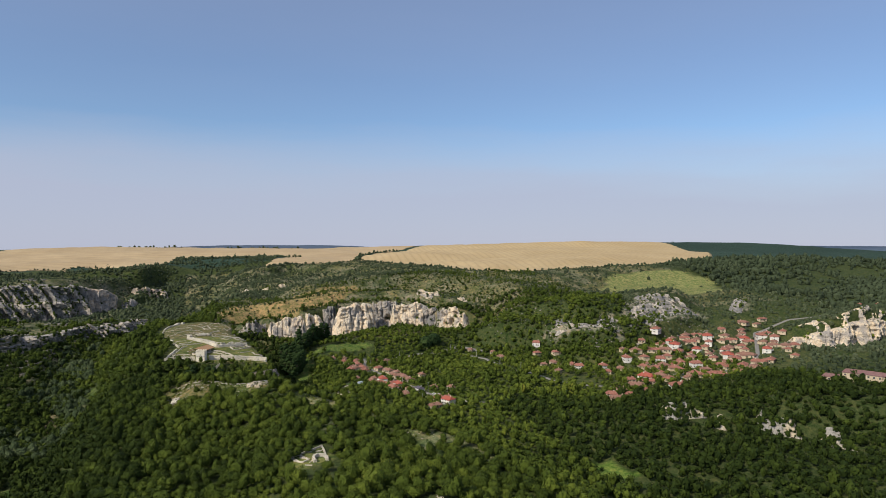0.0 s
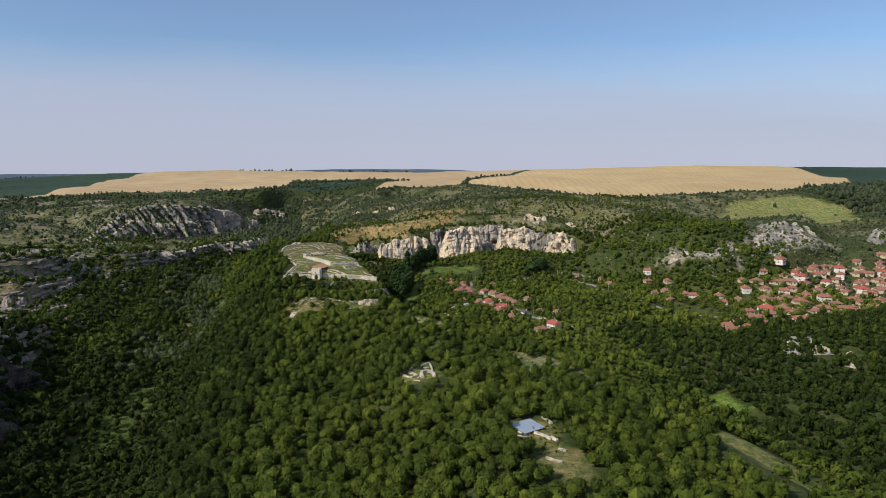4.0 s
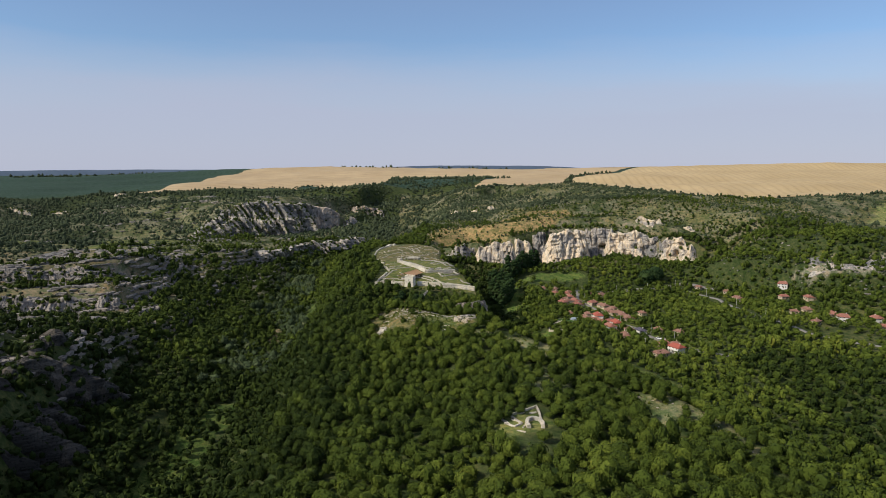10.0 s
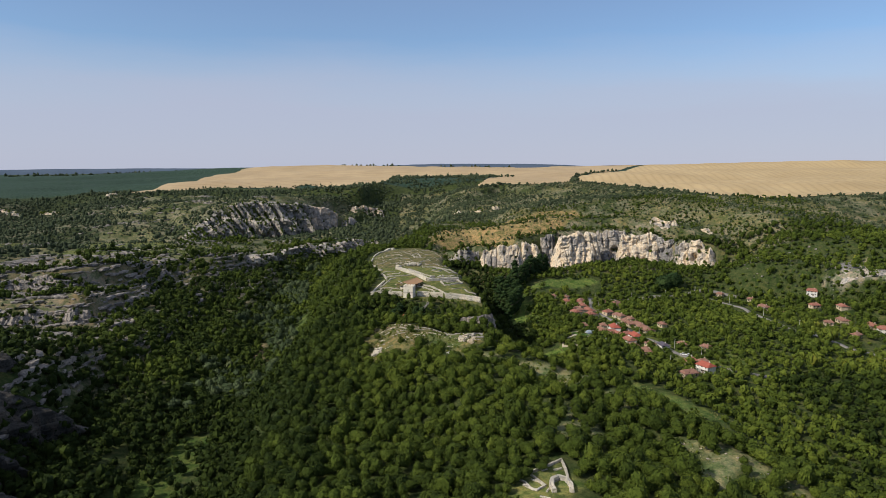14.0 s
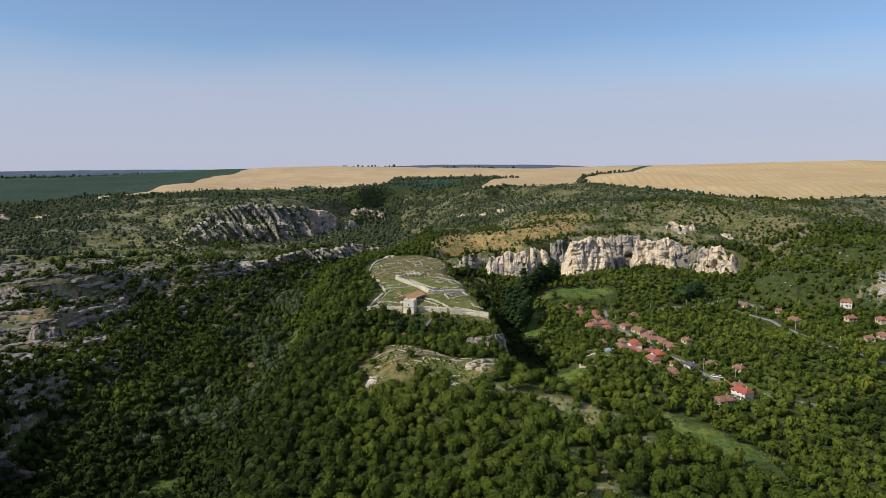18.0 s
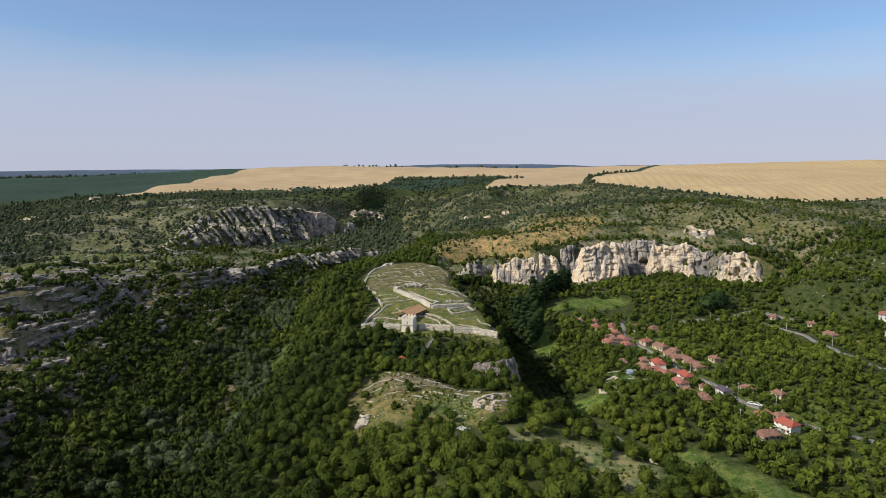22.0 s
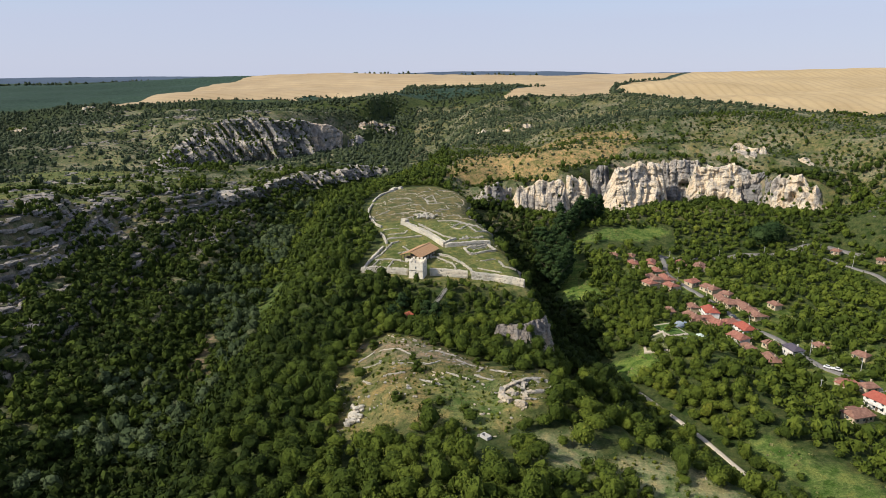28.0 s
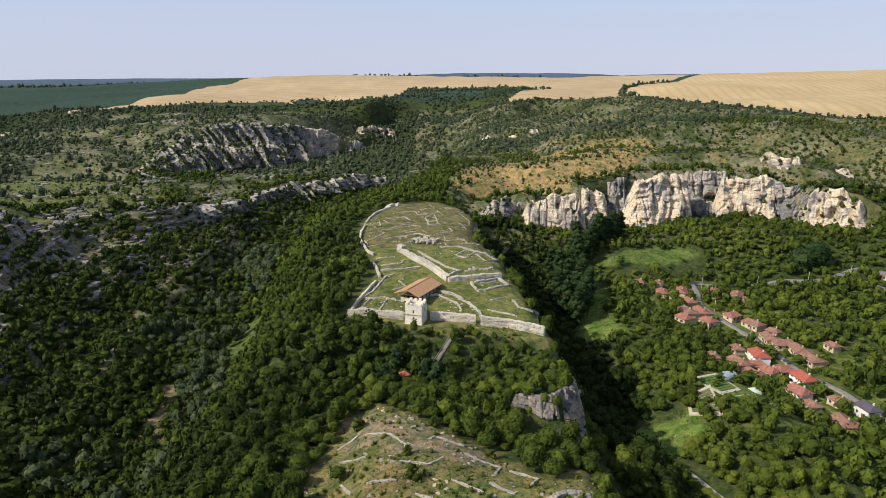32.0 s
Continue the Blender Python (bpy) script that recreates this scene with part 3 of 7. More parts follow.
# ---- crops ----
def crop_material(name, light, dark, heading, gap, mark=0.8):
    m, n, l, b = material(name, 0.95, 0.1)
    g = n.new("ShaderNodeNewGeometry")
    mp = n.new("ShaderNodeMapping")
    mp.vector_type = 'TEXTURE'
    mp.inputs["Rotation"].default_value = (0, 0, radians(heading))
    l.new(g.outputs["Position"], mp.inputs[0])
    wv = n.new("ShaderNodeTexWave")
    wv.inputs["Scale"].default_value = 0.314 / gap
    wv.inputs["Distortion"].default_value, wv.inputs["Detail"].default_value, wv.inputs["Detail Scale"].default_value = 0.5, 2, 0.3
    l.new(mp.outputs[0], wv.inputs["Vector"])
    rows = ramp(n, l, wv.outputs[0], [(0.0, (mark, mark * 0.98, mark * 0.94)), (0.2, (1.0, 1.0, 1.0)), (1.0, (1.06, 1.05, 1.02))])
    t = noise_node(n, l, 0.008, 4)
    base = ramp(n, l, t.outputs[0], [(0.3, dark), (0.7, light)])
    f2 = noise_node(n, l, 0.15, 4, 0.7)
    v = mix(n, l, 1.0, base.outputs[0], rows.outputs[0], 'MULTIPLY')
    v = mix(n, l, 0.25, v, ramp(n, l, f2.outputs[0], [(0.3, (0.7, 0.7, 0.7)), (0.7, (1.25, 1.25, 1.25))]).outputs[0], 'MULTIPLY')
    l.new(v, b.inputs["Base Color"])
    return m


def crop_field(name, poly, mat, label, lift=0.9, sx=6.0, sy=9.0):
    for _ in range(2):
        poly = [(a[0] * u + b[0] * (1 - u), a[1] * u + b[1] * (1 - u)) for a, b in zip(poly, poly[1:] + poly[:1]) for u in (0.75, 0.25)]
    xs = np.arange(min(p[0] for p in poly), max(p[0] for p in poly) + sx, sx)
    ys = np.arange(min(p[1] for p in poly), max(p[1] for p in poly) + sy, sy)
    X, Y = np.meshgrid(xs, ys, indexing="ij")
    F = grid_faces(len(xs), len(ys))
    cx, cy = X.ravel()[F].mean(1), Y.ravel()[F].mean(1)
    F = F[inside(cx, cy, poly)]
    used, inv = np.unique(F, return_inverse=True)
    V = np.stack([X.ravel(), Y.ravel(), ground_z(X.ravel(), Y.ravel()) + lift], 1)[used]
    return tagged(new(name, mesh_from(name, V, inv.reshape(F.shape), [mat])), label, "field", kind="structure")


M_WHEAT = crop_material("wheat", (0.42, 0.32, 0.178), (0.36, 0.268, 0.142), -10, 20, 0.92)
M_WHEAT2 = crop_material("wheat_west", (0.40, 0.305, 0.182), (0.335, 0.25, 0.146), 75, 30, 0.93)
crop_field("wheat_field", FIELDS_E, M_WHEAT, "ripe golden wheat field with tractor lines on the plateau")
crop_field("wheat_field", FIELDS_W, M_WHEAT2, "ripe golden wheat field beyond the gorge cliffs")

def resample(line, count):
    p = np.array(line, float)
    s = np.r_[0, np.cumsum(np.hypot(*np.diff(p[:, :2], axis=0).T))]
    t = np.linspace(0, s[-1], count)
    return np.stack([np.interp(t, s, p[:, k]) for k in range(p.shape[1])], 1), t


# ---- woodland ----
def foliage(name, dark, mid, light):
    m, n, l, b = material(name, 0.8, 0.08)
    a = n.new("ShaderNodeAttribute"); a.attribute_name = "tint"
    g = n.new("ShaderNodeNewGeometry")
    mx = n.new("ShaderNodeMath"); mx.operation = 'MULTIPLY_ADD'
    l.new(g.outputs["Random Per Island"], mx.inputs[0]); mx.inputs[1].default_value = 0.3
    l.new(a.outputs["Fac"], mx.inputs[2])
    r = ramp(n, l, mx.outputs[0], [(0.1, dark), (0.55, mid), (0.95, light), (1.0, (light[0] * 1.25, light[1] * 1.05, light[2] * 1.1))])
    t = noise_node(n, l, 3.6, 4, 0.75)
    v = mix(n, l, 0.75, r.outputs[0], ramp(n, l, t.outputs[0], [(0.3, (0.5, 0.5, 0.5)), (0.7, (1.5, 1.48, 1.42))]).outputs[0], 'MULTIPLY')
    l.new(v, b.inputs["Base Color"])
    bump(n, l, b, t.outputs[0], 0.8, 0.35)
    b.inputs["Subsurface Weight"].default_value = 0.0
    return m


M_LEAF = foliage("broadleaf", (0.015, 0.026, 0.005), (0.053, 0.076, 0.0108), (0.110, 0.137, 0.019))
M_WILLOW = foliage("grey_green_leaves", (0.03, 0.045, 0.02), (0.052, 0.074, 0.033), (0.085, 0.11, 0.05))
# scrub greens shifted to blue-grey: distance haze mixed into the leaf colour
M_HAZED_SCRUB = foliage("scrub", (0.026, 0.037, 0.019), (0.052, 0.068, 0.035), (0.088, 0.103, 0.054))
rng = np.random.RandomState(7)


def ico(level):
    bm = bmesh.new()
    bmesh.ops.create_icosphere(bm, subdivisions=level, radius=1)
    v = np.array([q.co[:] for q in bm.verts])
    f = np.array([[q.index for q in p.verts] for p in bm.faces])
    bm.free()
    return v, f


def crown_template(level, leaves, seed, tall=1.0, leaf=0.2, core=0.62):
    """A crown: a broken core wrapped in many small leafy sprays. Radius about 1, base at 0."""
    r = np.random.RandomState(seed)
    v, f = ico(level)
    lobes = r.normal(size=(8, 3)); lobes[:, 2] = np.abs(lobes[:, 2]) * 0.9 - 0.2
    lobes /= np.linalg.norm(lobes, axis=1, keepdims=True)

    def swell(d):
        return sum(np.exp(-((d - q) ** 2).sum(-1) / 0.22) for q in lobes)
    v = v * (core * 0.95 + 0.25 * swell(v) + r.rand(len(v)) * 0.16)[:, None]
    f = f[v[f][:, :, 2].max(1) > -0.28]
    d = r.normal(size=(leaves, 3)); d[:, 2] = np.abs(d[:, 2]) - 0.3
    d /= np.linalg.norm(d, axis=1, keepdims=True)
    c = d * (core + 0.02 + 0.27 * swell(d) + r.rand(leaves) * 0.28)[:, None]
    nrm = d + r.normal(size=(leaves, 3)) * 0.36; nrm /= np.linalg.norm(nrm, axis=1, keepdims=True)
    a = np.cross(nrm, r.normal(size=(leaves, 3))); a /= np.linalg.norm(a, axis=1, keepdims=True)
    e = np.cross(nrm, a)
    s = (leaf * (0.6 + 0.8 * r.rand(leaves)))[:, None]
    tri = np.stack([c + a * s, c - a * s * 0.6 + e * s * 0.9, c - a * s * 0.5 - e * s * 0.9], 1)
    V = np.concatenate([v, tri.reshape(-1, 3)])
    F = np.concatenate([f, len(v) + np.arange(leaves * 3).reshape(-1, 3)])
    used, F = np.unique(F, return_inverse=True)
    V, F = V[used], F.reshape(-1, 3)
    V[:, 2] = (V[:, 2] + 0.75) * tall
    return V, F


BIG = [crown_template(2, 84, 100 + k, leaf=0.17) for k in range(12)]
FINE = [crown_template(2, 190, 150 + k, leaf=0.125) for k in range(12)]
MID = [crown_template(1, 25, 200 + k, leaf=0.26) for k in range(12)]
LOW = [crown_template(1, 5, 300 + k, leaf=0.35, core=0.72) for k in range(8)]


def plant(name, places, sizes, tints, templates, mat, label, category="woodland"):
    """Many crowns in one mesh."""
    VV, FF, TT, at = [], [], [], 0
    pick = rng.randint(0, len(templates), len(places))
    for k, (tv, tf) in enumerate(templates):
        idx = np.where(pick == k)[0]
        if not len(idx):
            continue
        ang = rng.rand(len(idx)) * 6.283
        c, s = np.cos(ang)[:, None], np.sin(ang)[:, None]
        x, y = tv[None, :, 0] * c - tv[None, :, 1] * s, tv[None, :, 0] * s + tv[None, :, 1] * c
        w = sizes[idx][:, None]
        h = w * (0.75 + 1.0 * rng.rand(len(idx), 1) ** 1.6)
        P = np.stack([x * w + places[idx, 0:1], y * w + places[idx, 1:2], tv[None, :, 2] * h + places[idx, 2:3]], -1)
        VV.append(P.reshape(-1, 3))
        FF.append((tf[None] + (np.arange(len(idx)) * len(tv))[:, None, None] + at).reshape(-1, 3))
        TT.append(np.repeat(tints[idx], len(tv)))
        at += len(idx) * len(tv)
    me = mesh_from(name, np.concatenate(VV), np.concatenate(FF), [mat], smooth=False)
    me.attributes.new("tint", 'FLOAT', 'POINT').data.foreach_set("value", np.concatenate(TT).astype(np.float32))
    return tagged(new(name, me), label, category, kind="stuff")


def scatter(x0, x1, y0, y1, gap):
    """Jittered places on a grid."""
    xs, ys = np.arange(x0, x1, gap), np.arange(y0, y1, gap)
    X, Y = np.meshgrid(xs, ys)
    X, Y = X.ravel() + (rng.rand(X.size) - .5) * gap * 1.1, Y.ravel() + (rng.rand(X.size) - .5) * gap * 1.1
    return X, Y


def density(x, y):
    """Share of the ground under trees, 0 to 1."""
    d = np.ones(x.shape)
    w = fbm(x, y, 45, 61)
    w2 = fbm(x, y, 14, 71)
    west = (x < -185) & (y > -130) & (y < 1000)
    d = np.where(west, np.clip((w - 0.38) * 3.2 + (w2 - 0.5) * 0.9, 0.07, 0.97), d)
    gorge = (x < -60) & (x > -260) & (y > 330) & (ground_z(x, y) < -36)
    d = np.where(gorge, 0.95, d)
    between = (x < -700) & (y > 600) & (y < 1050)
    d = np.where(between, np.clip((w - 0.3) * 3.5, 0.25, 1), d)
    d = np.where(inside(x + (w2 - .5) * 60, y + (w - .5) * 80, WOODS_W), np.clip((w - 0.22) * 4, 0.55, 1), d)
    slope_w = (x < -150) & (x > -260) & (y > -100) & (y < 320)
    d = np.where(slope_w, np.clip((w2 - 0.30) * 3.2, 0.2, 0.95), d)
    low_w = (x < -120) & (ground_z(x, y) < -30) & (y < 330)
    d = np.where(low_w, np.clip((w2 - 0.2) * 3.5, 0.5, 1.0), d)
    east = (x > 120) & (y > 300)
    d = np.where(east, np.clip((w - 0.34) * 3.2 + (w2 - 0.5) * 1.2, 0.14, 0.92), d)
    escree = (x > 370) & (y > 110) & (y <= 300)
    d = np.where(escree, np.clip((w2 - 0.16) * 2.8, 0.45, 0.97), d)
    mid = (x > -40) & (x <= 120) & (y > 420)
    d = np.where(mid, np.clip((w - 0.22) * 2.6 + (w2 - 0.5) * 0.8, 0.35, 0.95), d)
    table = (x < -228) & (x > -430) & (y > -75) & (y < 200)
    d = np.where(table, np.clip((w2 - 0.49) * 2.0, 0.015, 0.32), d)
    crag = (x < -170) & (x > -262) & (y > -300) & (y < -100) & (ground_z(x, y) > -40)
    d = np.where(crag, np.clip((w2 - 0.28) * 3.0, 0.4, 0.95), d)
    jx, jy = x + (w2 - .5) * 16, y + (fbm(x, y, 14, 77) - .5) * 16
    for p in CLEAR:
        d = np.where(inside(jx, jy, p), 0.012, d)
    d = np.where(inside(x, y, FORT) | ((seg_field(x, y, HILL_RIM)[0] < 4.2 ** 2) & (x < 30) & (y > 6)), 0, d)
    for p in OPEN_SHRUB:
        d = np.where(inside(jx, jy, p), np.clip((w2 - 0.38) * 2.6, 0.08, 0.7), d)
    d = np.where(inside(x, y, STRIP), np.clip((w2 - 0.44) * 2.0, 0.03, 0.45), d)
    d = np.where(inside(jx, jy, ORANGE), np.clip((w2 - 0.40) * 1.8, 0.07, 0.6), d)
    d = np.where(inside(jx, jy, LGREEN), np.clip((w2 - 0.52) * 2.0, 0.01, 0.4), d)
    d = np.where(inside(jx, jy, HAYF), 0.02, d)
    for p in ROCKY:
        d = np.where(inside(jx, jy, p), np.clip((w2 - 0.44) * 2.2, 0.06, 0.5), d)
    d = np.where(inside(x, y, VILLAGE_AREAS[0]), d * np.clip((w2 - 0.16) * 2.8, 0.4, 1.0), d)
    d = np.where(inside(x, y, VILLAGE_AREAS[1]), d * np.clip((w2 - 0.24) * 2.4, 0.2, 0.85), d)
    d = np.where(inside(jx, jy, ORCHARD), 0.35, d)
    d = np.where(inside(jx, jy, PALE_GLADE), 0.1, d)
    i, j = np.clip(np.searchsorted(gx, x) - 1, 0, len(gx) - 2), np.clip(np.searchsorted(gy, y) - 1, 0, len(gy) - 2)
    d = np.where((steep[i, j] > 0.95) & ((y > 300) | ((x > 20) & (x < 370) & (y > 12))), d * 0.15, d)
    d = np.where((seg_field(x, y, BANK_LOW[7:])[0] < 13.0 ** 2) | (seg_field(x, y, UP_FOOT[1:])[0] < 12.0 ** 2), d * 0.3, d)
    for p in (STRIP, GREEN, RIDGE_FIELD, SPUR_GREEN, VFIELD, RUIN_SITE):
        d = np.where(inside(x, y + 9, p) | inside(x, y + 17, p), np.minimum(d, 0.14), d)
    for p in OPEN_SHRUB:
        d = np.where(inside(x, y + 7, p), np.minimum(d, 0.4), d)
    for p in (RUIN_SITE, BLUE_SITE):
        d = np.where(inside(x, y + 6, p) | inside(x, y + 12, p), np.minimum(d, 0.03), d)
    d = np.where(inside(x, y, BLUFF_FRONT), d * 0.12, d)
    d = np.where(inside(x, y, TOMB_SITE), 0.04, d)
    thick = (x > 38) & (x < 72) & (y > -168) & (y < -138)
    d = np.where(thick, np.clip((w2 - 0.34) * 2.6, 0.18, 0.78), d)
    return np.where(open_ground(x, y), 0, d)


def tints(x, y):
    """Leaf tone of each tree: groves and single trees differ, and some places carry painted shade."""
    # deep puts the shade of west bank, river slope and ravine into the leaf colour
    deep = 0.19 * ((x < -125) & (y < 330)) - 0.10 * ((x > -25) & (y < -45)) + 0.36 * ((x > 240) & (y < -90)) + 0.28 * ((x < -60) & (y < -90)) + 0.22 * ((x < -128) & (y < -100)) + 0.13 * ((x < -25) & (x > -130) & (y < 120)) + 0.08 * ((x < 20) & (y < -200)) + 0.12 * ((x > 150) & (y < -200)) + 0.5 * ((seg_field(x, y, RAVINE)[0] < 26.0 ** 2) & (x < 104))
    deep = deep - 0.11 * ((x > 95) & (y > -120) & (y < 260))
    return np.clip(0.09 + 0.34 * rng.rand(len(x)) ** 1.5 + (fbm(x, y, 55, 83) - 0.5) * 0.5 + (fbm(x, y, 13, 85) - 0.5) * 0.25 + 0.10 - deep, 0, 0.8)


def tuft_template(seed):
    r = np.random.RandomState(seed)
    V, F = [], []
    for k in range(5):
        a, w, h = r.rand() * 6.283, 0.5 + 0.4 * r.rand(), 0.6 + 0.6 * r.rand()
        c = r.normal(size=2) * 0.35
        u = np.array([math.cos(a), math.sin(a)])
        V += [[*(c - u * w), -0.1], [*(c + u * w), -0.1], [*(c + r.normal(size=2) * 0.35), h]]
        F.append([3 * k, 3 * k + 1, 3 * k + 2])
    return np.array(V), np.array(F)


TUFTS = [tuft_template(600 + k) for k in range(6)]
M_GRASS = foliage("dry_and_green_grass", (0.09, 0.12, 0.035), (0.17, 0.175, 0.07), (0.28, 0.25, 0.13))
for polys, gap, size, label in (([FORT], 1.6, 0.2, "short grass and weeds on the castle hill"), ([MEADOW, *OPEN_SHRUB, STRIP], 1.2, 0.28, "tall dry grass and weeds in the ridge clearings"),
                                ([ORANGE], 3.2, 0.9, "parched grass and low scrub on the hill"), ([LGREEN], 5.0, 1.2, "rough pasture on the far terrace"),
                                (GARDENS + [VFIELD, GREEN], 2.2, 0.6, "lush weeds and garden growth on the valley floor")):
    for p in polys:
        X, Y = scatter(min(q[0] for q in p), max(q[0] for q in p), min(q[1] for q in p), max(q[1] for q in p), gap)
        keep = inside(X, Y, p) & (rng.rand(len(X)) < np.clip((fbm(X, Y, 8, 99) - 0.38) * 3, 0.02, 0.8))
        X, Y = X[keep], Y[keep]
        S = size * (0.5 + 0.9 * rng.rand(len(X)))
        plant("grass", np.stack([X, Y, ground_z(X, Y)], 1), S, tints(X, Y), TUFTS, M_GRASS, label, "grass")


X, Y = scatter(-30, 140, -430, 5, 1.9)
keep = (inside(X, Y, MEADOW) | inside(X, Y, SHRUBBY) | inside(X, Y, SHRUB_EDGE) | inside(X, Y, SHRUB_SPUR) | inside(X, Y, STRIP) | inside(X, Y, WALL_FOOT) | inside(X, Y, BLUE_SITE)) & (rng.rand(len(X)) < np.clip((fbm(X, Y, 10, 181) - 0.42) * 3.5, 0.02, 0.75))
X, Y = X[keep], Y[keep]
S = 0.22 + 0.55 * rng.rand(len(X)) ** 2
plant("weeds", np.stack([X, Y, ground_z(X, Y) - S * 0.3], 1), S, 0.25 + 0.6 * rng.rand(len(X)), MID, M_LEAF, "low green weeds and brambles in the ridge clearings", "weeds")
# nearest slopes of the ridge
X, Y = scatter(-135, 150, -430, 60, 3.8)
keep = (rng.rand(len(X)) < density(X, Y) * 0.93)
X, Y = X[keep], Y[keep]
S = 1.5 + 1.7 * rng.rand(len(X)) ** 1.6
S = np.where(inside(X, Y, APRON), S * 0.78, np.where(inside(X, Y, BLUFF_FRONT), S * 0.5, S))
near = (X > -62) & (X < 135) & (Y < -45)
slope_w = (X <= -62) & ~near
for zone, kinds, label in ((near, FINE, "dense green broadleaf woodland on the castle ridge"), (slope_w, MID, "dense green woodland on the slope down to the river"), (~near & ~slope_w, BIG, "green trees under the castle walls")):
    x, y, w = X[zone], Y[zone], S[zone]
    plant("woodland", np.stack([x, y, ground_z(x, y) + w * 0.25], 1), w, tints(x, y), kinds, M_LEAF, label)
X, Y = scatter(-160, 220, -680, -430, 6.0)
S = 2.0 + 1.5 * rng.rand(len(X))
plant("woodland", np.stack([X, Y, ground_z(X, Y) + S * 0.2], 1), S, tints(X, Y), LOW, M_LEAF, "green broadleaf woodland on the back of the ridge")
# grey-green willows along the river
X, Y = scatter(-180, -60, -130, 400, 4.6)
keep = (seg_field(X, Y, RIVER)[0] < (9 + 26 * fbm(X, Y, 40, 55)) ** 2) & (fbm(X, Y, 22, 57) > 0.50) & (rng.rand(len(X)) < 0.8) & ~inside(X, Y, RIVER_GLADE) & ~inside(X, Y, ORCHARD)
X, Y = X[keep], Y[keep]
S = 1.8 + 1.6 * rng.rand(len(X))
plant("willows", np.stack([X, Y, ground_z(X, Y) + S * 0.5], 1), S, 0.15 + rng.rand(len(X)) * 0.6, BIG, M_WILLOW, "grey-green willows along the river", "willow")
# middle distance
X, Y = scatter(-330, 560, -430, 520, 4.8)
keep = (rng.rand(len(X)) < density(X, Y) * 0.95) & ~((X > -135) & (X < 150) & (Y < 60))
X, Y = X[keep], Y[keep]
S = 1.5 + 2.2 * rng.rand(len(X)) ** 1.8
S = np.where((Y > 300) & (X > 20), S * 0.62, S)
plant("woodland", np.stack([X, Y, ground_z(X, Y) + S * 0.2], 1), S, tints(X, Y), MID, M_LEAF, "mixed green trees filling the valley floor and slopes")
# a second storey of trees on the steep west bank
X, Y = scatter(-262, -118, -340, 130, 4.3)
keep = (rng.rand(len(X)) < density(X, Y) * 0.85) & ((X > -232) | (Y < -90)) & (ground_z(X, Y) < -16) & ~((Y < -105) & (ground_z(X, Y) > -40)) & ~((X < -226) & (Y > -60))
X, Y = X[keep], Y[keep]
S = 1.6 + 1.6 * rng.rand(len(X)) ** 1.4
plant("woodland", np.stack([X, Y, ground_z(X, Y) + S * 0.1], 1), S, tints(X, Y), MID, M_LEAF, "green thicket on the steep river bank, leaves toned dark for its shade")
# hedges round the fields and woods on the horizon
hx, hy, hs = [], [], []
HEDGES = [(FIELDS_E[:7], 4, 1.7), (FIELDS_W[:10], 5, 1.8), ([(340, 900), (398, 1190), (455, 1380), (528, 1550), (600, 1635), (668, 1658)], 5, 3.0), ([(-70, 1470), (6, 1520), (184, 1480), (262, 1310)], 9, 3.0)]
for line, gap, size in HEDGES:
    p, t = resample(line, int(sum(math.hypot(b[0] - a[0], b[1] - a[1]) for a, b in zip(line, line[1:])) / gap))
    k = rng.rand(len(p)) < 0.75
    hx += list(p[k, 0] + rng.normal(size=k.sum()) * 3); hy += list(p[k, 1] + rng.normal(size=k.sum()) * 3 - 2); hs += list(size * (0.6 + 0.9 * rng.rand(k.sum())))
for x0, y0, x1, y1, n, size in ((1800, 2500, 2900, 2300, 260, 9), (-1750, 2350, -1020, 2380, 150, 6),
                                (-400, 2400, -100, 2420, 26, 5), (100, 2500, 420, 2500, 26, 5), (1250, 2420, 1900, 2300, 60, 7)):
    u = rng.rand(n)
    hx += list(x0 + (x1 - x0) * u + rng.normal(size=n) * 12); hy += list(y0 + (y1 - y0) * u + rng.normal(size=n) * 25); hs += list(size * (0.6 + 0.6 * rng.rand(n)))
hx, hy, hs = np.array(hx), np.array(hy), np.array(hs)
plant("hedgerow_trees", np.stack([hx, hy, ground_z(hx, hy) + hs * 0.1], 1), hs, rng.rand(len(hx)) * 0.6, LOW, M_HAZED_SCRUB, "hedgerow trees and woods along the plateau fields", "hedgerow")
X, Y = scatter(-220, 420, 940, 1500, 8.0)
keep = (rng.rand(len(X)) < np.clip((fbm(X, Y, 45, 61) - 0.30) * 3, 0.1, 0.9)) & ~inside(X, Y, FIELDS_E) & ~inside(X, Y, FIELDS_W)
X, Y = X[keep], Y[keep]
S = 2.0 + 1.8 * rng.rand(len(X))
plant("woodland", np.stack([X, Y, ground_z(X, Y) - S * 0.2], 1), S, tints(X, Y), LOW, M_HAZED_SCRUB, "scrub on the stony ground between the fields")
# far slopes
X, Y = scatter(-1100, 1000, -300, 1100, 7.0)
keep = (rng.rand(len(X)) < density(X, Y) * 0.9) & ~((X > -330) & (X < 560) & (Y < 520)) & ~inside(X, Y, FIELDS_E) & ~inside(X, Y, FIELDS_W)
X, Y = X[keep], Y[keep]
S = (1.6 + 2.6 * rng.rand(len(X)) ** 1.9) * np.where(X > 20, 0.85, 1.0)
plant("woodland", np.stack([X, Y, ground_z(X, Y) - S * 0.55], 1), S, tints(X, Y), LOW, M_HAZED_SCRUB, "dark scrub and thickets on the far slopes")
X, Y = scatter(940, 1700, 40, 760, 11.0)
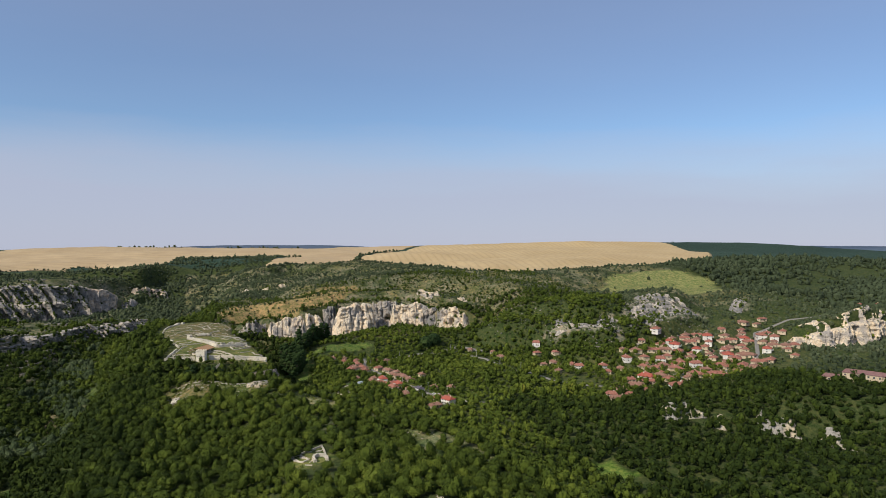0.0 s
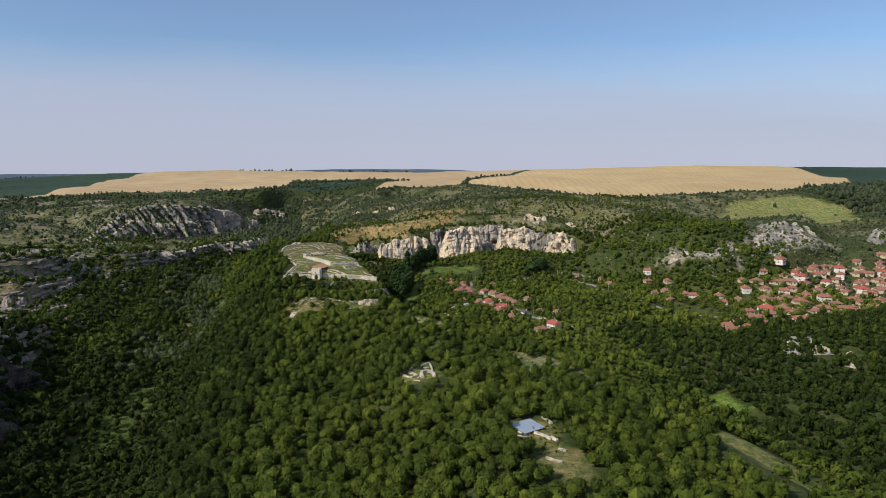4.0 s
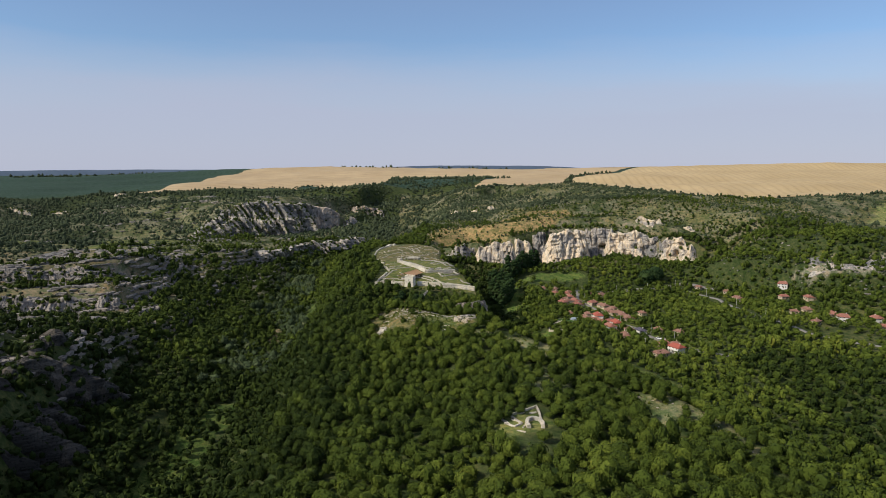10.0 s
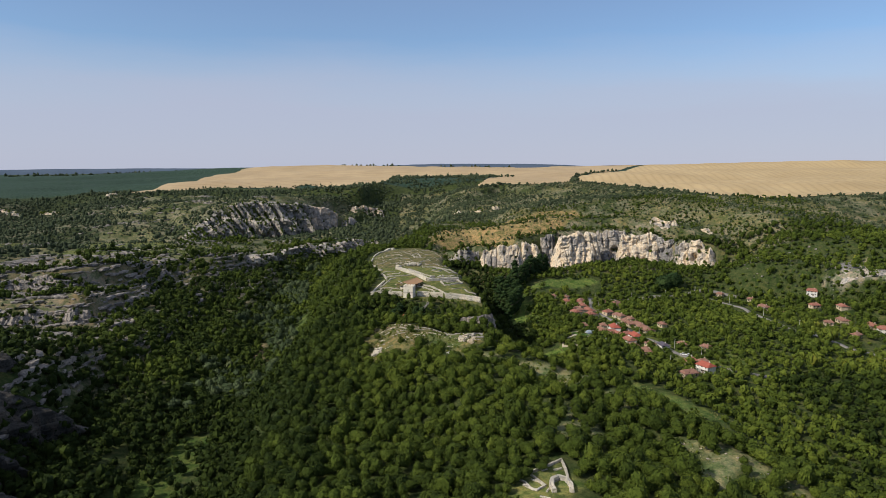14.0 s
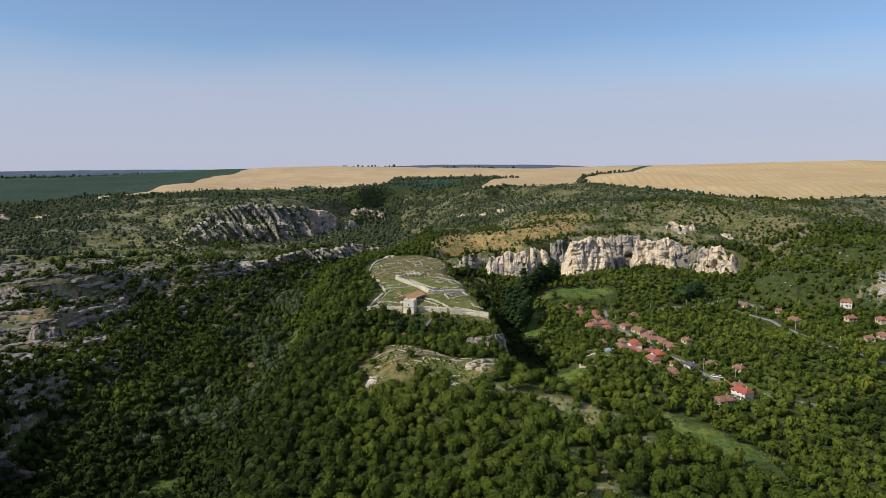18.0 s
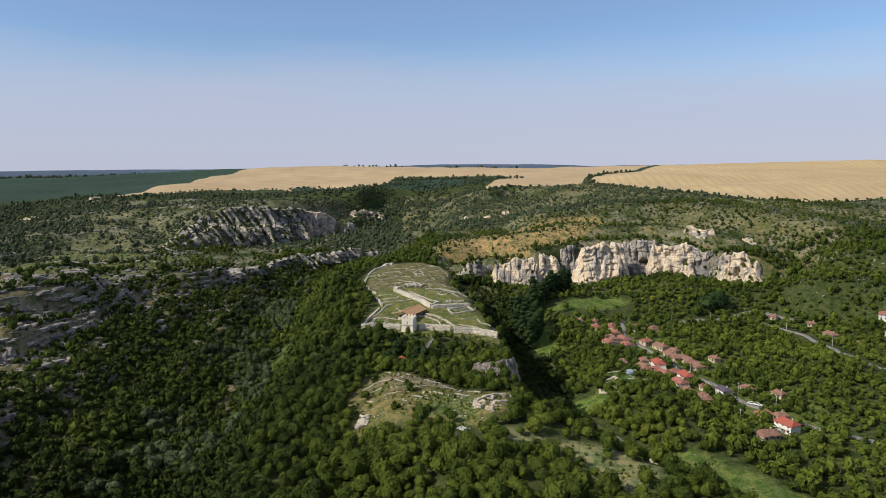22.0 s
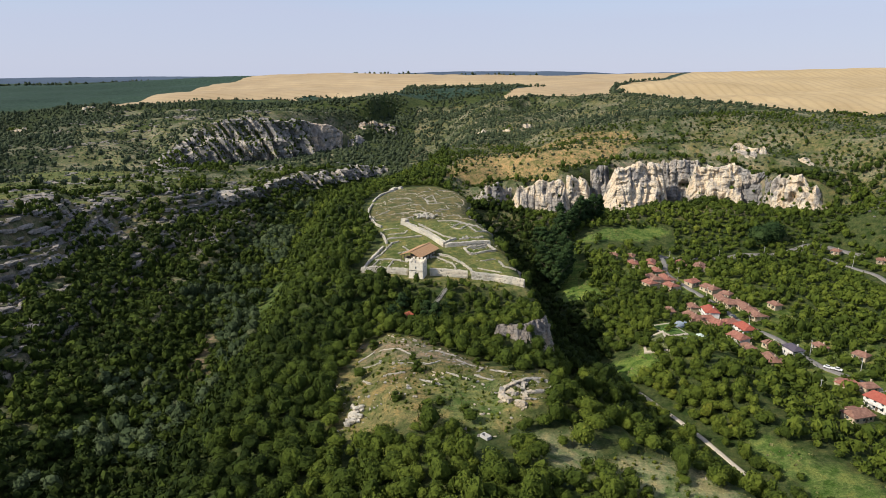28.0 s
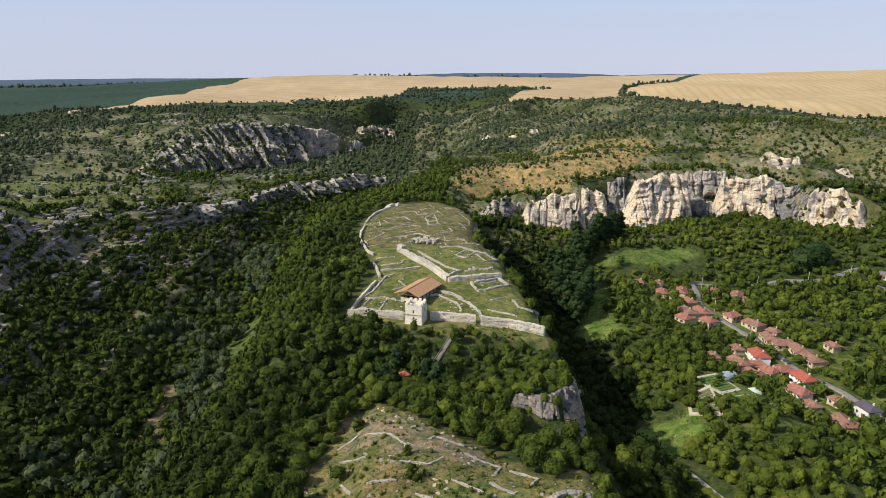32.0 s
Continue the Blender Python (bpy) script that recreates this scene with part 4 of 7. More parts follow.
keep = (rng.rand(len(X)) < np.clip((fbm(X, Y, 120, 171) - 0.34) * 4, 0.05, 0.95)) & ~inside(X, Y, FIELDS_E) & ~open_ground(X, Y)
X, Y = X[keep], Y[keep]
S = 3.5 + 3.0 * rng.rand(len(X))
plant("woodland", np.stack([X, Y, ground_z(X, Y) - S * 0.2], 1), S, tints(X, Y) * 0.6, LOW, M_HAZED_SCRUB, "dark woods on the hills beyond the village")
# low shrubs over the open hillsides
X, Y = scatter(-640, 620, -120, 960, 4.9)
op = ((X < -175) & (X > -640)) | ((X > 30) & (Y > 290)) | ((X > 360) & (Y > 90))
keep = op & (rng.rand(len(X)) < np.clip((fbm(X, Y, 24, 161) - 0.36 + 0.12 * (X > 30)) * 2.8, 0.06, 0.85)) & ~open_ground(X, Y) & ~inside(X, Y, FIELDS_E)
keep &= ~(inside(X, Y, LGREEN) & (rng.rand(len(X)) < 0.75)) & ~(inside(X, Y, ORANGE) & (rng.rand(len(X)) < 0.5)) & ~inside(X, Y, HAYF)
X, Y = X[keep], Y[keep]
S = 0.6 + 1.3 * rng.rand(len(X)) ** 2.0
plant("shrubs", np.stack([X, Y, ground_z(X, Y) - S * 0.5], 1), S, tints(X, Y), LOW, M_HAZED_SCRUB, "low green scrub dotted over the dry stony hillsides", "shrubs")
# ---- rock ----
def rock_material(name, pale, warm, grey, dark, bare=0.47):
    m, n, l, b = material(name, 0.9, 0.15)
    streak = noise_node(n, l, 0.20, 5, 0.6, stretch=(1, 1, 0.16))
    patch = noise_node(n, l, 0.045, 5, 0.6)
    fine = noise_node(n, l, 0.9, 6, 0.7)
    stain = noise_node(n, l, 0.5, 4, 0.6, stretch=(1, 1, 0.1))
    beds = noise_node(n, l, 0.45, 3, 0.6, stretch=(0.2, 0.2, 2.0))
    a = ramp(n, l, streak.outputs[0], [(0.36, grey), (0.45, pale), (0.58, warm), (0.70, pale)])
    v = mix(n, l, ramp(n, l, patch.outputs[0], [(bare, (0, 0, 0)), (bare + 0.07, (0.9, 0.9, 0.9))]).outputs[0], a.outputs[0], grey)
    v = mix(n, l, ramp(n, l, stain.outputs[0], [(0.34, (0.75, 0.75, 0.75)), (0.42, (0, 0, 0))]).outputs[0], v, grey)
    v = mix(n, l, ramp(n, l, fine.outputs[0], [(0.36, (0.9, 0.9, 0.9)), (0.47, (0, 0, 0))]).outputs[0], v, dark)
    v = mix(n, l, ramp(n, l, beds.outputs[0], [(0.33, (0.4, 0.4, 0.4)), (0.41, (0, 0, 0))]).outputs[0], v, dark)
    l.new(v, b.inputs["Base Color"])
    ad = n.new("ShaderNodeMath"); ad.operation = 'ADD'
    l.new(fine.outputs[0], ad.inputs[0]); l.new(beds.outputs[0], ad.inputs[1])
    bump(n, l, b, ad.outputs[0], 1.0, 1.2)
    return m


M_CLIFF = rock_material("pale_limestone", (0.70, 0.60, 0.45), (0.68, 0.52, 0.34), (0.34, 0.305, 0.265), (0.10, 0.093, 0.078), 0.53)
M_BLUFF = rock_material("bluff_limestone", (0.54, 0.47, 0.36), (0.58, 0.47, 0.32), (0.30, 0.285, 0.255), (0.10, 0.095, 0.085))
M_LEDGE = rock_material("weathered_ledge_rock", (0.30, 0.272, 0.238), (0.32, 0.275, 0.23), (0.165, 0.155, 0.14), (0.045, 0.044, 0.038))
# crag rock coloured far darker than the other limestone, standing in for deep shade
M_CRAG = rock_material("shade_toned_crag_rock", (0.095, 0.09, 0.08), (0.12, 0.102, 0.082), (0.045, 0.043, 0.039), (0.015, 0.015, 0.013))
M_BROWN = rock_material("brown_bluff_rock", (0.40, 0.345, 0.275), (0.47, 0.35, 0.235), (0.23, 0.205, 0.18), (0.075, 0.068, 0.058))
M_WARM = rock_material("warm_limestone", (0.56, 0.47, 0.36), (0.58, 0.42, 0.28), (0.27, 0.245, 0.215), (0.08, 0.075, 0.065))
M_GREY = rock_material("grey_limestone", (0.42, 0.385, 0.335), (0.48, 0.40, 0.31), (0.195, 0.187, 0.175), (0.05, 0.05, 0.046))


LEDGES = []


def cliff(foot, rim, mat, label, seed, rib=4.0, size=16.0, sink=4.0, step=1.4, rows=34, bays=(), caves=(), grain=1.0, taper=10.0, out_by=1.5, comb=0.0, gap=24.0, tier=0.0, ragged=1.0, green=1.0, lean=0.25, fins=0.0):
    """A rock face between the line of its foot and the line of its rim, with buttresses, ledges, joints and hollows."""
    length = sum(math.hypot(b[0] - a[0], b[1] - a[1]) for a, b in zip(foot, foot[1:]))
    nu = int(length / step)
    F, t = resample(foot, nu)
    R, _ = resample(rim, nu)
    F[:, 2] = np.minimum(F[:, 2], ground_z(F[:, 0], F[:, 1]))
    R[:, 2] = np.maximum(R[:, 2], ground_z(R[:, 0], R[:, 1]) - 3.0) + 0.6
    v = np.r_[-0.08, np.linspace(0, 1, rows), 0.99]
    T = t[:, None]
    ledge = 0.35 + 0.4 * fbm(T, 0 * T, 60, seed + 41, 3)
    k = np.clip((v[None] - ledge) / 0.07, 0, 1)
    q = (1 - tier) * np.clip(v, -0.1, 1)[None] + tier * k * k * (3 - 2 * k) + 0 * T
    q[:, -1] = 1.6
    d = R[:, :2] - F[:, :2]
    along = np.gradient(F[:, :2], axis=0)
    out = np.stack([along[:, 1], -along[:, 0]], 1)
    out /= np.maximum(np.hypot(out[:, 0], out[:, 1]), 1e-3)[:, None]
    out *= np.where((out * d).sum(1) > 0, -1, 1)[:, None]
    H = (R[:, 2] - F[:, 2])[:, None]
    U, Z = T + 0 * v, v[None] * H
    warp = (fbm(U, Z, 26 * grain, seed + 5) - 0.5) * 16 * grain
    big = fbm(U + warp * 0.4, Z * 0.22, size * 1.8, seed, 3) - 0.5
    rough = np.abs(fbm(U + warp, Z * 0.35, size * 0.7, seed + 3, 3) - 0.5) * 2
    cells = np.random.RandomState(seed).rand(64, 64)
    block = cells[np.floor((U + warp * 0.5) / (4.2 * grain)).astype(int) % 64, np.floor((Z + warp * 0.4) / (6.5 * grain)).astype(int) % 64] - 0.5
    crack = np.exp(-((value_noise(U + warp * 0.6, Z * 0.12, 7.0 * grain, seed + 31) - 0.5) / 0.06) ** 2)
    beds = value_noise(Z + warp * 0.25, U * 0.04, 2.2 * grain, seed + 13) - 0.5
    lumps = fbm(U, Z, 6 * grain, seed + 9, 3) - 0.5
    phase = (U + warp * 0.5 + (fbm(T, 0 * T, 50, seed + 51, 3) - 0.5) * 40 + Z * lean) / gap
    comb_at = 1 - np.abs((phase % 1.0) * 2 - 1)
    comb_at = comb_at * (0.5 + 0.9 * value_noise(np.floor(phase) * 7.3, 0 * phase, 3.0, seed + 53)) - 0.4
    fin_at = 1 - np.abs((((U + warp * 0.7 + Z * lean) / (gap * 0.43)) % 1.0) * 2 - 1) - 0.5
    fade = np.clip(np.minimum(v / 0.05, (1.03 - v) / 0.05), 0, 1)[None] * np.clip(H / 14, 0.15, 1)
    off = out_by * fade + (big * 3.4 * rib - rough * 0.9 * rib + (block * 3.0 + beds * 1.8 + lumps * 3.0 - crack * 2.6) * grain + 0.25 * rib + comb * comb_at * (1 - 0.85 * np.clip(v, 0, 1)[None] ** 2) + fins * fin_at) * fade
    for c, w, deep in bays:
        off = off - deep * np.exp(-((T / t[-1] - c) / w) ** 4) * fade
    for c, h, w, tall, deep in caves:
        off = off - deep * np.exp(-((T / t[-1] - c) / w) ** 4 - ((v[None] - h) / tall) ** 4)
    ends = np.clip(np.minimum(t, t[-1] - t) / taper, 0, 1)[:, None]
    notch = (fbm(t, 0 * t, 14 * grain, seed + 21, 3) - 0.56)[:, None] * np.clip((v[None] - 0.5) / 0.5, 0, 1) * ragged
    step_top = (cells[3, np.floor(t / (6 * grain)).astype(int) % 64] - 0.6)[:, None] * np.clip((v[None] - 0.7) / 0.3, 0, 1) * ragged
    X = F[:, 0:1] + d[:, 0:1] * q + out[:, 0:1] * off * ends
    Y = F[:, 1:2] + d[:, 1:2] * q + out[:, 1:2] * off * ends
    Zz = F[:, 2:3] + Z * (0.3 + 0.7 * ends) + notch * np.minimum(H * 0.35, 9) + step_top * np.minimum(H * 0.2, 3.5)
    Zz[:, 0] = F[:, 2] - sink
    Zz[:, -1] = ground_z(X[:, -1], Y[:, -1]) - 1.5
    flat = np.hypot(np.gradient(X, axis=1), np.gradient(Y, axis=1)) / np.maximum(np.abs(np.gradient(Zz, axis=1)), 0.05)
    r = np.random.RandomState(seed + 7)
    hold = (r.rand(*X.shape) < np.where(flat > 1.1, 0.05, np.where((comb_at < -0.22) & (comb > 10), 0.016, 0.003)) * green * step / 1.4) & (v[None] > 0.1) & (v[None] < 0.99)
    LEDGES.append(np.stack([X[hold] + out[:, 0:1].repeat(len(v), 1)[hold] * 0.3, Y[hold] + out[:, 1:2].repeat(len(v), 1)[hold] * 0.3, Zz[hold]], 1))
    me = mesh_from("cliff", np.stack([X, Y, Zz], -1).reshape(-1, 3), grid_faces(nu, len(v)), [mat], smooth=False)
    return tagged(new("cliff", me), label, "cliff", kind="structure")


# the pale cliff, buttress by buttress
PALE_L = "cream limestone buttress of the tall cliff above the village"
GREY_L = "grey streaked recess in the tall cliff above the village"
cliff([(39, 282, -32), (57, 281, -34), (74, 280, -28)], [(41, 294, -13), (57, 292, -10), (78, 290, -7)], M_GREY, "grey overgrown end of the tall cliff above the village", 11, rib=3, size=12, step=1.0, comb=6, gap=14, out_by=3, green=5, fins=2)
cliff([(77, 276, -24), (91, 274, -26), (108, 273, -33), (123, 272, -37), (131, 270, -35)], [(78, 286, -8), (92, 286, -6.5), (112, 285, -8), (121, 284, -4), (134, 284, -11)], M_CLIFF, PALE_L, 12, rib=2.2, size=20, step=0.8, rows=36,
      out_by=5, comb=4, gap=22, taper=6, ragged=1.2, grain=0.9, green=0.5, caves=((0.55, 0.75, 0.03, 0.05, 5), (0.8, 0.6, 0.025, 0.06, 4)))
cliff([(132, 288, -32), (144, 291, -31), (158, 295, -27)], [(126, 298, 0), (142, 301, -2.5), (158, 304, -7)], M_CLIFF, PALE_L, 13, rib=2.2, size=16, step=0.8, rows=34, out_by=2, comb=4, gap=13, taper=5, ragged=1.4, grain=0.9, green=0.6)
cliff([(157, 301, -29), (167, 303, -25), (178, 305, -19)], [(155, 310, 1), (165, 312, 6), (178, 314, 4.5)], M_GREY, GREY_L, 14, rib=2.5, size=10, step=0.8, rows=34, out_by=1, comb=5, gap=9, taper=3, ragged=1.0, grain=0.8, green=0.8, caves=((0.6, 0.7, 0.06, 0.1, 5),))
cliff([(169, 294, -13), (183, 295, -32), (194, 296, -40), (210, 298, -40), (229, 301, -43), (235, 304, -40)], [(169, 308, 5.5), (183, 311, 7.5), (205, 315, 8), (222, 318, 6.5), (238, 322, 5)], M_CLIFF, PALE_L, 15, rib=2.6, size=34, step=0.8, rows=46,
      out_by=6, comb=6, gap=34, taper=10, ragged=1.5, green=0.4, caves=((0.06, 0.8, 0.012, 0.05, 5), (0.66, 0.72, 0.03, 0.06, 5), (0.8, 0.35, 0.02, 0.06, 3)))
cliff([(230, 322, -40), (255, 322, -42), (277, 322, -38)], [(230, 332, 5), (251, 333, 9.6), (275, 334, 8.5)], M_GREY, GREY_L, 16, rib=1.6, size=14, step=0.8, rows=40, out_by=1, comb=2, gap=12, taper=4, ragged=1.2, green=0.5, caves=((0.62, 0.50, 0.16, 0.07, 9),))
cliff([(254, 315, -21), (273, 311, -29), (281, 308, -30), (286, 305, -23), (309, 301, -14)], [(255, 326, 4.5), (274, 322, 6.5), (286, 318, 5), (313, 312, 5)], M_CLIFF, PALE_L, 17, rib=2.6, size=16, step=0.8, rows=36, out_by=5, comb=5, gap=15, taper=8,
      ragged=1.5, green=0.7, caves=((0.5, 0.35, 0.05, 0.12, 5), (0.72, 0.6, 0.04, 0.08, 5)))
cliff([(285, 295, -38), (295, 291, -41), (302, 287, -37)], [(286, 304, -17.5), (296, 301, -15.5), (303, 298, -17.5)], M_CLIFF, "free-standing pale stack at the foot of the cliff", 18, rib=2.0, size=9, step=0.7, rows=26, out_by=2.5, comb=3, gap=8, taper=2.5, ragged=0.8, grain=0.7, green=1.5)
cliff([(298, 305, -15), (312, 297, -15), (332, 287, -17)], [(299, 315, 5.5), (312, 306, 1.5), (333, 295, -3)], M_GREY, GREY_L, 19, rib=2.4, size=10, step=0.8, rows=26, out_by=2, comb=4, gap=9, taper=3, ragged=1.1, grain=0.8, green=3)
cliff([(319, 283, -21), (325, 273, -28), (335, 264, -31), (347, 255, -28), (355, 245, -23)], [(320, 292, -10), (327, 285, -1), (338, 278, -2), (345, 270, 2), (352, 263, -2), (359, 255, -13)], M_CLIFF, PALE_L, 20, rib=3, size=14, step=0.8, rows=36, out_by=4,
      comb=6, gap=13, taper=8, ragged=1.6, green=1.4, caves=((0.45, 0.45, 0.05, 0.15, 7), (0.25, 0.7, 0.03, 0.08, 4)))
cliff(UP_FOOT[1:-3], UP_RIM[2:-4], M_GREY, "finned grey limestone cliff across the gorge", 23, rib=4.0, size=18, taper=20, out_by=12.0, comb=22.0, gap=23, tier=0.34, rows=46, grain=1.1, green=7.0, ragged=0.9, lean=0.55, fins=6.0)
cliff([(-214, 762, -41), (-183, 796, -46), (-163, 834, -46)], [(-216, 792, 6), (-187, 818, 2), (-164, 852, -14)], M_WARM, "clean warm limestone face at the end of the grey cliff", 24, rib=3, size=18, taper=5, out_by=5, comb=7, gap=20, rows=40, ragged=0.4, lean=0.4, green=0.6)
cliff([(-158, 848, -46), (-145, 868, -46), (-130, 892, -44)], [(-158, 866, -28), (-146, 884, -24), (-130, 906, -30)], M_GREY, "low broken limestone crag in the gorge", 25, rib=3, size=10, taper=5, out_by=3, comb=6, gap=12, rows=26, green=2)
cliff(BANK_LOW[7:], LOW_RIM[2:], M_GREY, "lower grey limestone cliff band over the river woods", 37, rib=4.0, size=15, taper=18, out_by=12.0, comb=16.0, gap=18, tier=0.22, grain=1.1, green=2.5, ragged=0.9, lean=0.5, fins=4.5)
cliff(BLUFF_FOOT, BLUFF_RIM, M_BROWN, "grey and cream rock bluff with a shallow cave below the castle", 63, rib=1.3, size=7, step=0.4, rows=36, caves=((0.25, 0.35, 0.22, 0.14, 2.6),), grain=0.45, taper=2.0,
      out_by=1.6, comb=0.8, gap=6, ragged=0.2, green=0.4)
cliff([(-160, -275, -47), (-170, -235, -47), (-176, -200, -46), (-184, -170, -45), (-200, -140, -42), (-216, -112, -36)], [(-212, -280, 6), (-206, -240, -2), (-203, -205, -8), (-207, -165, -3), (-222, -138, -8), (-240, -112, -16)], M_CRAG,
      "finned crag standing over the river, its shade put into the rock colour", 71, rib=5, size=12, comb=24, gap=30, tier=0.25, out_by=4, lean=0.5, fins=7, rows=60, green=3, step=0.8, grain=0.7, ragged=1.2)
cliff(EAST_FOOT[:-1], EAST_RIM[:7], M_CLIFF, "limestone cliffs behind the far village", 83, rib=4, size=30, comb=12, gap=36, tier=0.5, grain=1.4)
cliff([(-156, 950, -43), (-125, 960, -38), (-89, 985, -41), (-60, 1002, -46)], [(-157, 965, -14), (-131, 975, -6), (-90, 1000, -10), (-60, 1016, -30)], M_WARM,
      "small limestone cliff at the head of the gorge", 87, rib=4, comb=12, gap=20, tier=0.3, ragged=1.2, green=3, fins=3)
# the darker ledge rock deepens the shade of this east face by colour
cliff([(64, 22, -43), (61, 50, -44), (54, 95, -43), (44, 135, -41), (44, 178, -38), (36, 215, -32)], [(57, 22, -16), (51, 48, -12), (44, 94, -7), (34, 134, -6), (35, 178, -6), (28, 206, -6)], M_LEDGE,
      "overgrown rock face under the castle wall, in darker rock for its shade", 77, rib=3, size=16, comb=5, gap=18, tier=0.3, out_by=1.0, ragged=0.2, green=6.0)
BANDS = [([(-420, 34), (-345, 42), (-318, 48), (-290, 55), (-274, 74)], 6.5), ([(-276, 78), (-265, 95), (-261, 112), (-262, 126), (-274, 146)], 7.5), ([(-400, 20), (-352, 24), (-312, 34), (-280, 40), (-262, 52)], 3.5),
         ([(-420, 2), (-352, 6), (-310, 18), (-282, 22)], 6.5), ([(-286, 24), (-264, 26), (-250, 46), (-243, 70)], 5.5), ([(-246, 76), (-242, 100), (-245, 132), (-256, 160)], 6.0),
         ([(-350, -20), (-318, -12), (-290, -4), (-266, -4)], 8.0), ([(-264, -2), (-248, 2), (-236, 8), (-229, 30), (-226, 54)], 7.0), ([(-228, 62), (-231, 92), (-235, 128), (-240, 158)], 4.5), ([(-222, 64), (-226, 100), (-230, 132)], 3.0),
         ([(-300, -44), (-270, -38), (-240, -34), (-222, -22)], 2.2), ([(-290, -60), (-256, -56), (-226, -52)], 1.8), ([(-296, -78), (-262, -74), (-232, -70)], 1.8),
         ([(-266, 222), (-250, 250), (-238, 262), (-226, 272)], 3.5), ([(-214, 172), (-205, 200), (-207, 237), (-202, 262)], 4.0), ([(-340, 196), (-320, 205), (-300, 222), (-292, 246)], 3.0),
         ([(-212, 20), (-206, 44), (-208, 70)], 2.0), ([(-196, -4), (-190, 24), (-192, 52)], 2.0), ([(-200, 90), (-204, 116), (-208, 140)], 2.0)]
for k, (p, tall) in enumerate(BANDS):
    tall *= 1.05
    p, _ = resample(p, 18)
    slope = np.stack([ground_z(p[:, 0] + 6, p[:, 1]) - ground_z(p[:, 0] - 6, p[:, 1]), ground_z(p[:, 0], p[:, 1] + 6) - ground_z(p[:, 0], p[:, 1] - 6)], 1)
    slope /= np.maximum(np.hypot(slope[:, 0], slope[:, 1]), 1e-3)[:, None]
    lo, hi = p - slope * (1.5 + tall * 0.45), p + slope * (2.0 + tall * 0.3)
    cliff([(x, y, 90.0) for x, y in lo], [(x, y, float(ground_z(x, y)) + tall * (0.15 + 0.14 * (i % 3))) for i, (x, y) in enumerate(hi)], M_LEDGE, "weathered grey limestone step on the west bank", 201 + k,
          rib=1.6, size=8, step=0.8, rows=16, grain=0.6, comb=3.0, gap=7, out_by=2.0, taper=6, ragged=2.2, green=3.5, fins=1.6)
PALE = [((100, 652), (112, 648), (122, 656)), ((66, 668), (74, 664), (84, 668)), ((-828, 968), (-808, 958), (-786, 964)), ((-712, 1010), (-694, 1004), (-672, 1010)), ((-900, 930), (-872, 920), (-845, 928)),
        ((300, 345), (322, 336), (345, 330)), ((360, 322), (372, 318), (384, 318)), ((130, 690), (142, 684), (156, 690))]
for k, line in enumerate(PALE):
    cliff([(x, y - 3, 0) for x, y in line], [(x, y + 5, float(ground_z(x, y + 5)) + 6) for x, y in line], M_CLIFF, "small pale crag on the far hillside", 221 + k, rib=2, size=8, step=1.2, comb=2, gap=8)
for k, (line, tall) in enumerate((([(334, -182), (345, -190), (358, -195), (370, -197)], 10), ([(396, -220), (402, -234), (408, -248)], 11), ([(411, -262), (415, -272), (419, -281)], 9), ([(362, -210), (367, -214), (372, -219)], 6))):
    cliff([(x - 5, y - 6, 90.0) for x, y in line], [(x + 3, y + 5, float(ground_z(x + 3, y + 5)) + tall * (0.55 + 0.2 * (i % 2))) for i, (x, y) in enumerate(line)], M_BLUFF, "pale crag breaking out of the wooded spur", 261 + k, rib=2.5, size=8, step=0.9,
          rows=24, grain=0.8, comb=4, gap=9, out_by=2, taper=5, ragged=2.0, green=8.0, tier=0.3)
SCARS = [([(424, 136), (438, 146), (452, 152), (468, 160)], 6), ([(478, 122), (494, 132), (512, 138), (526, 142)], 6), ([(548, 118), (566, 130), (588, 140), (612, 148), (640, 156)], 9), ([(556, 150), (580, 162), (606, 172), (634, 182), (664, 190)], 9), ([(590, 186), (616, 200), (650, 206), (690, 206)], 6),
         ([(646, 172), (672, 182), (700, 190)], 6), ([(536, 104), (556, 110), (578, 118)], 5), ([(418, 134), (446, 124), (474, 110), (496, 96)], 3), ([(768, 186), (790, 204), (812, 222), (836, 240)], 9)]
for k, (line, tall) in enumerate(SCARS):
    cliff([(x + 2, y - 7, 90.0) for x, y in line], [(x - 2, y + 7, float(ground_z(x - 2, y + 7)) + tall * (0.3 + 0.1 * (i % 3))) for i, (x, y) in enumerate(line)], M_GREY, "grey limestone scar on the hillside above the village", 241 + k, rib=2.0, size=9, step=1.2, rows=16,
          grain=0.8, comb=4, gap=12, tier=0.3, taper=8, ragged=1.4)


P = np.concatenate(LEDGES)
S = 0.7 + 1.5 * np.random.RandomState(5).rand(len(P)) ** 1.5
plant("cliff_shrubs", P - np.array([0, 0, 0.3]), S, tints(P[:, 0], P[:, 1]), LOW, M_LEAF, "green shrubs rooted on the ledges of the limestone cliffs", "shrubs")


def rock_template(seed):
    r = np.random.RandomState(seed)
    v, f = ico(1)
    v = np.clip(v * 1.25, -0.8, 0.8) * (0.75 + 0.45 * r.rand(len(v)))[:, None]
    return v, f


ROCKS = [rock_template(500 + k) for k in range(8)]


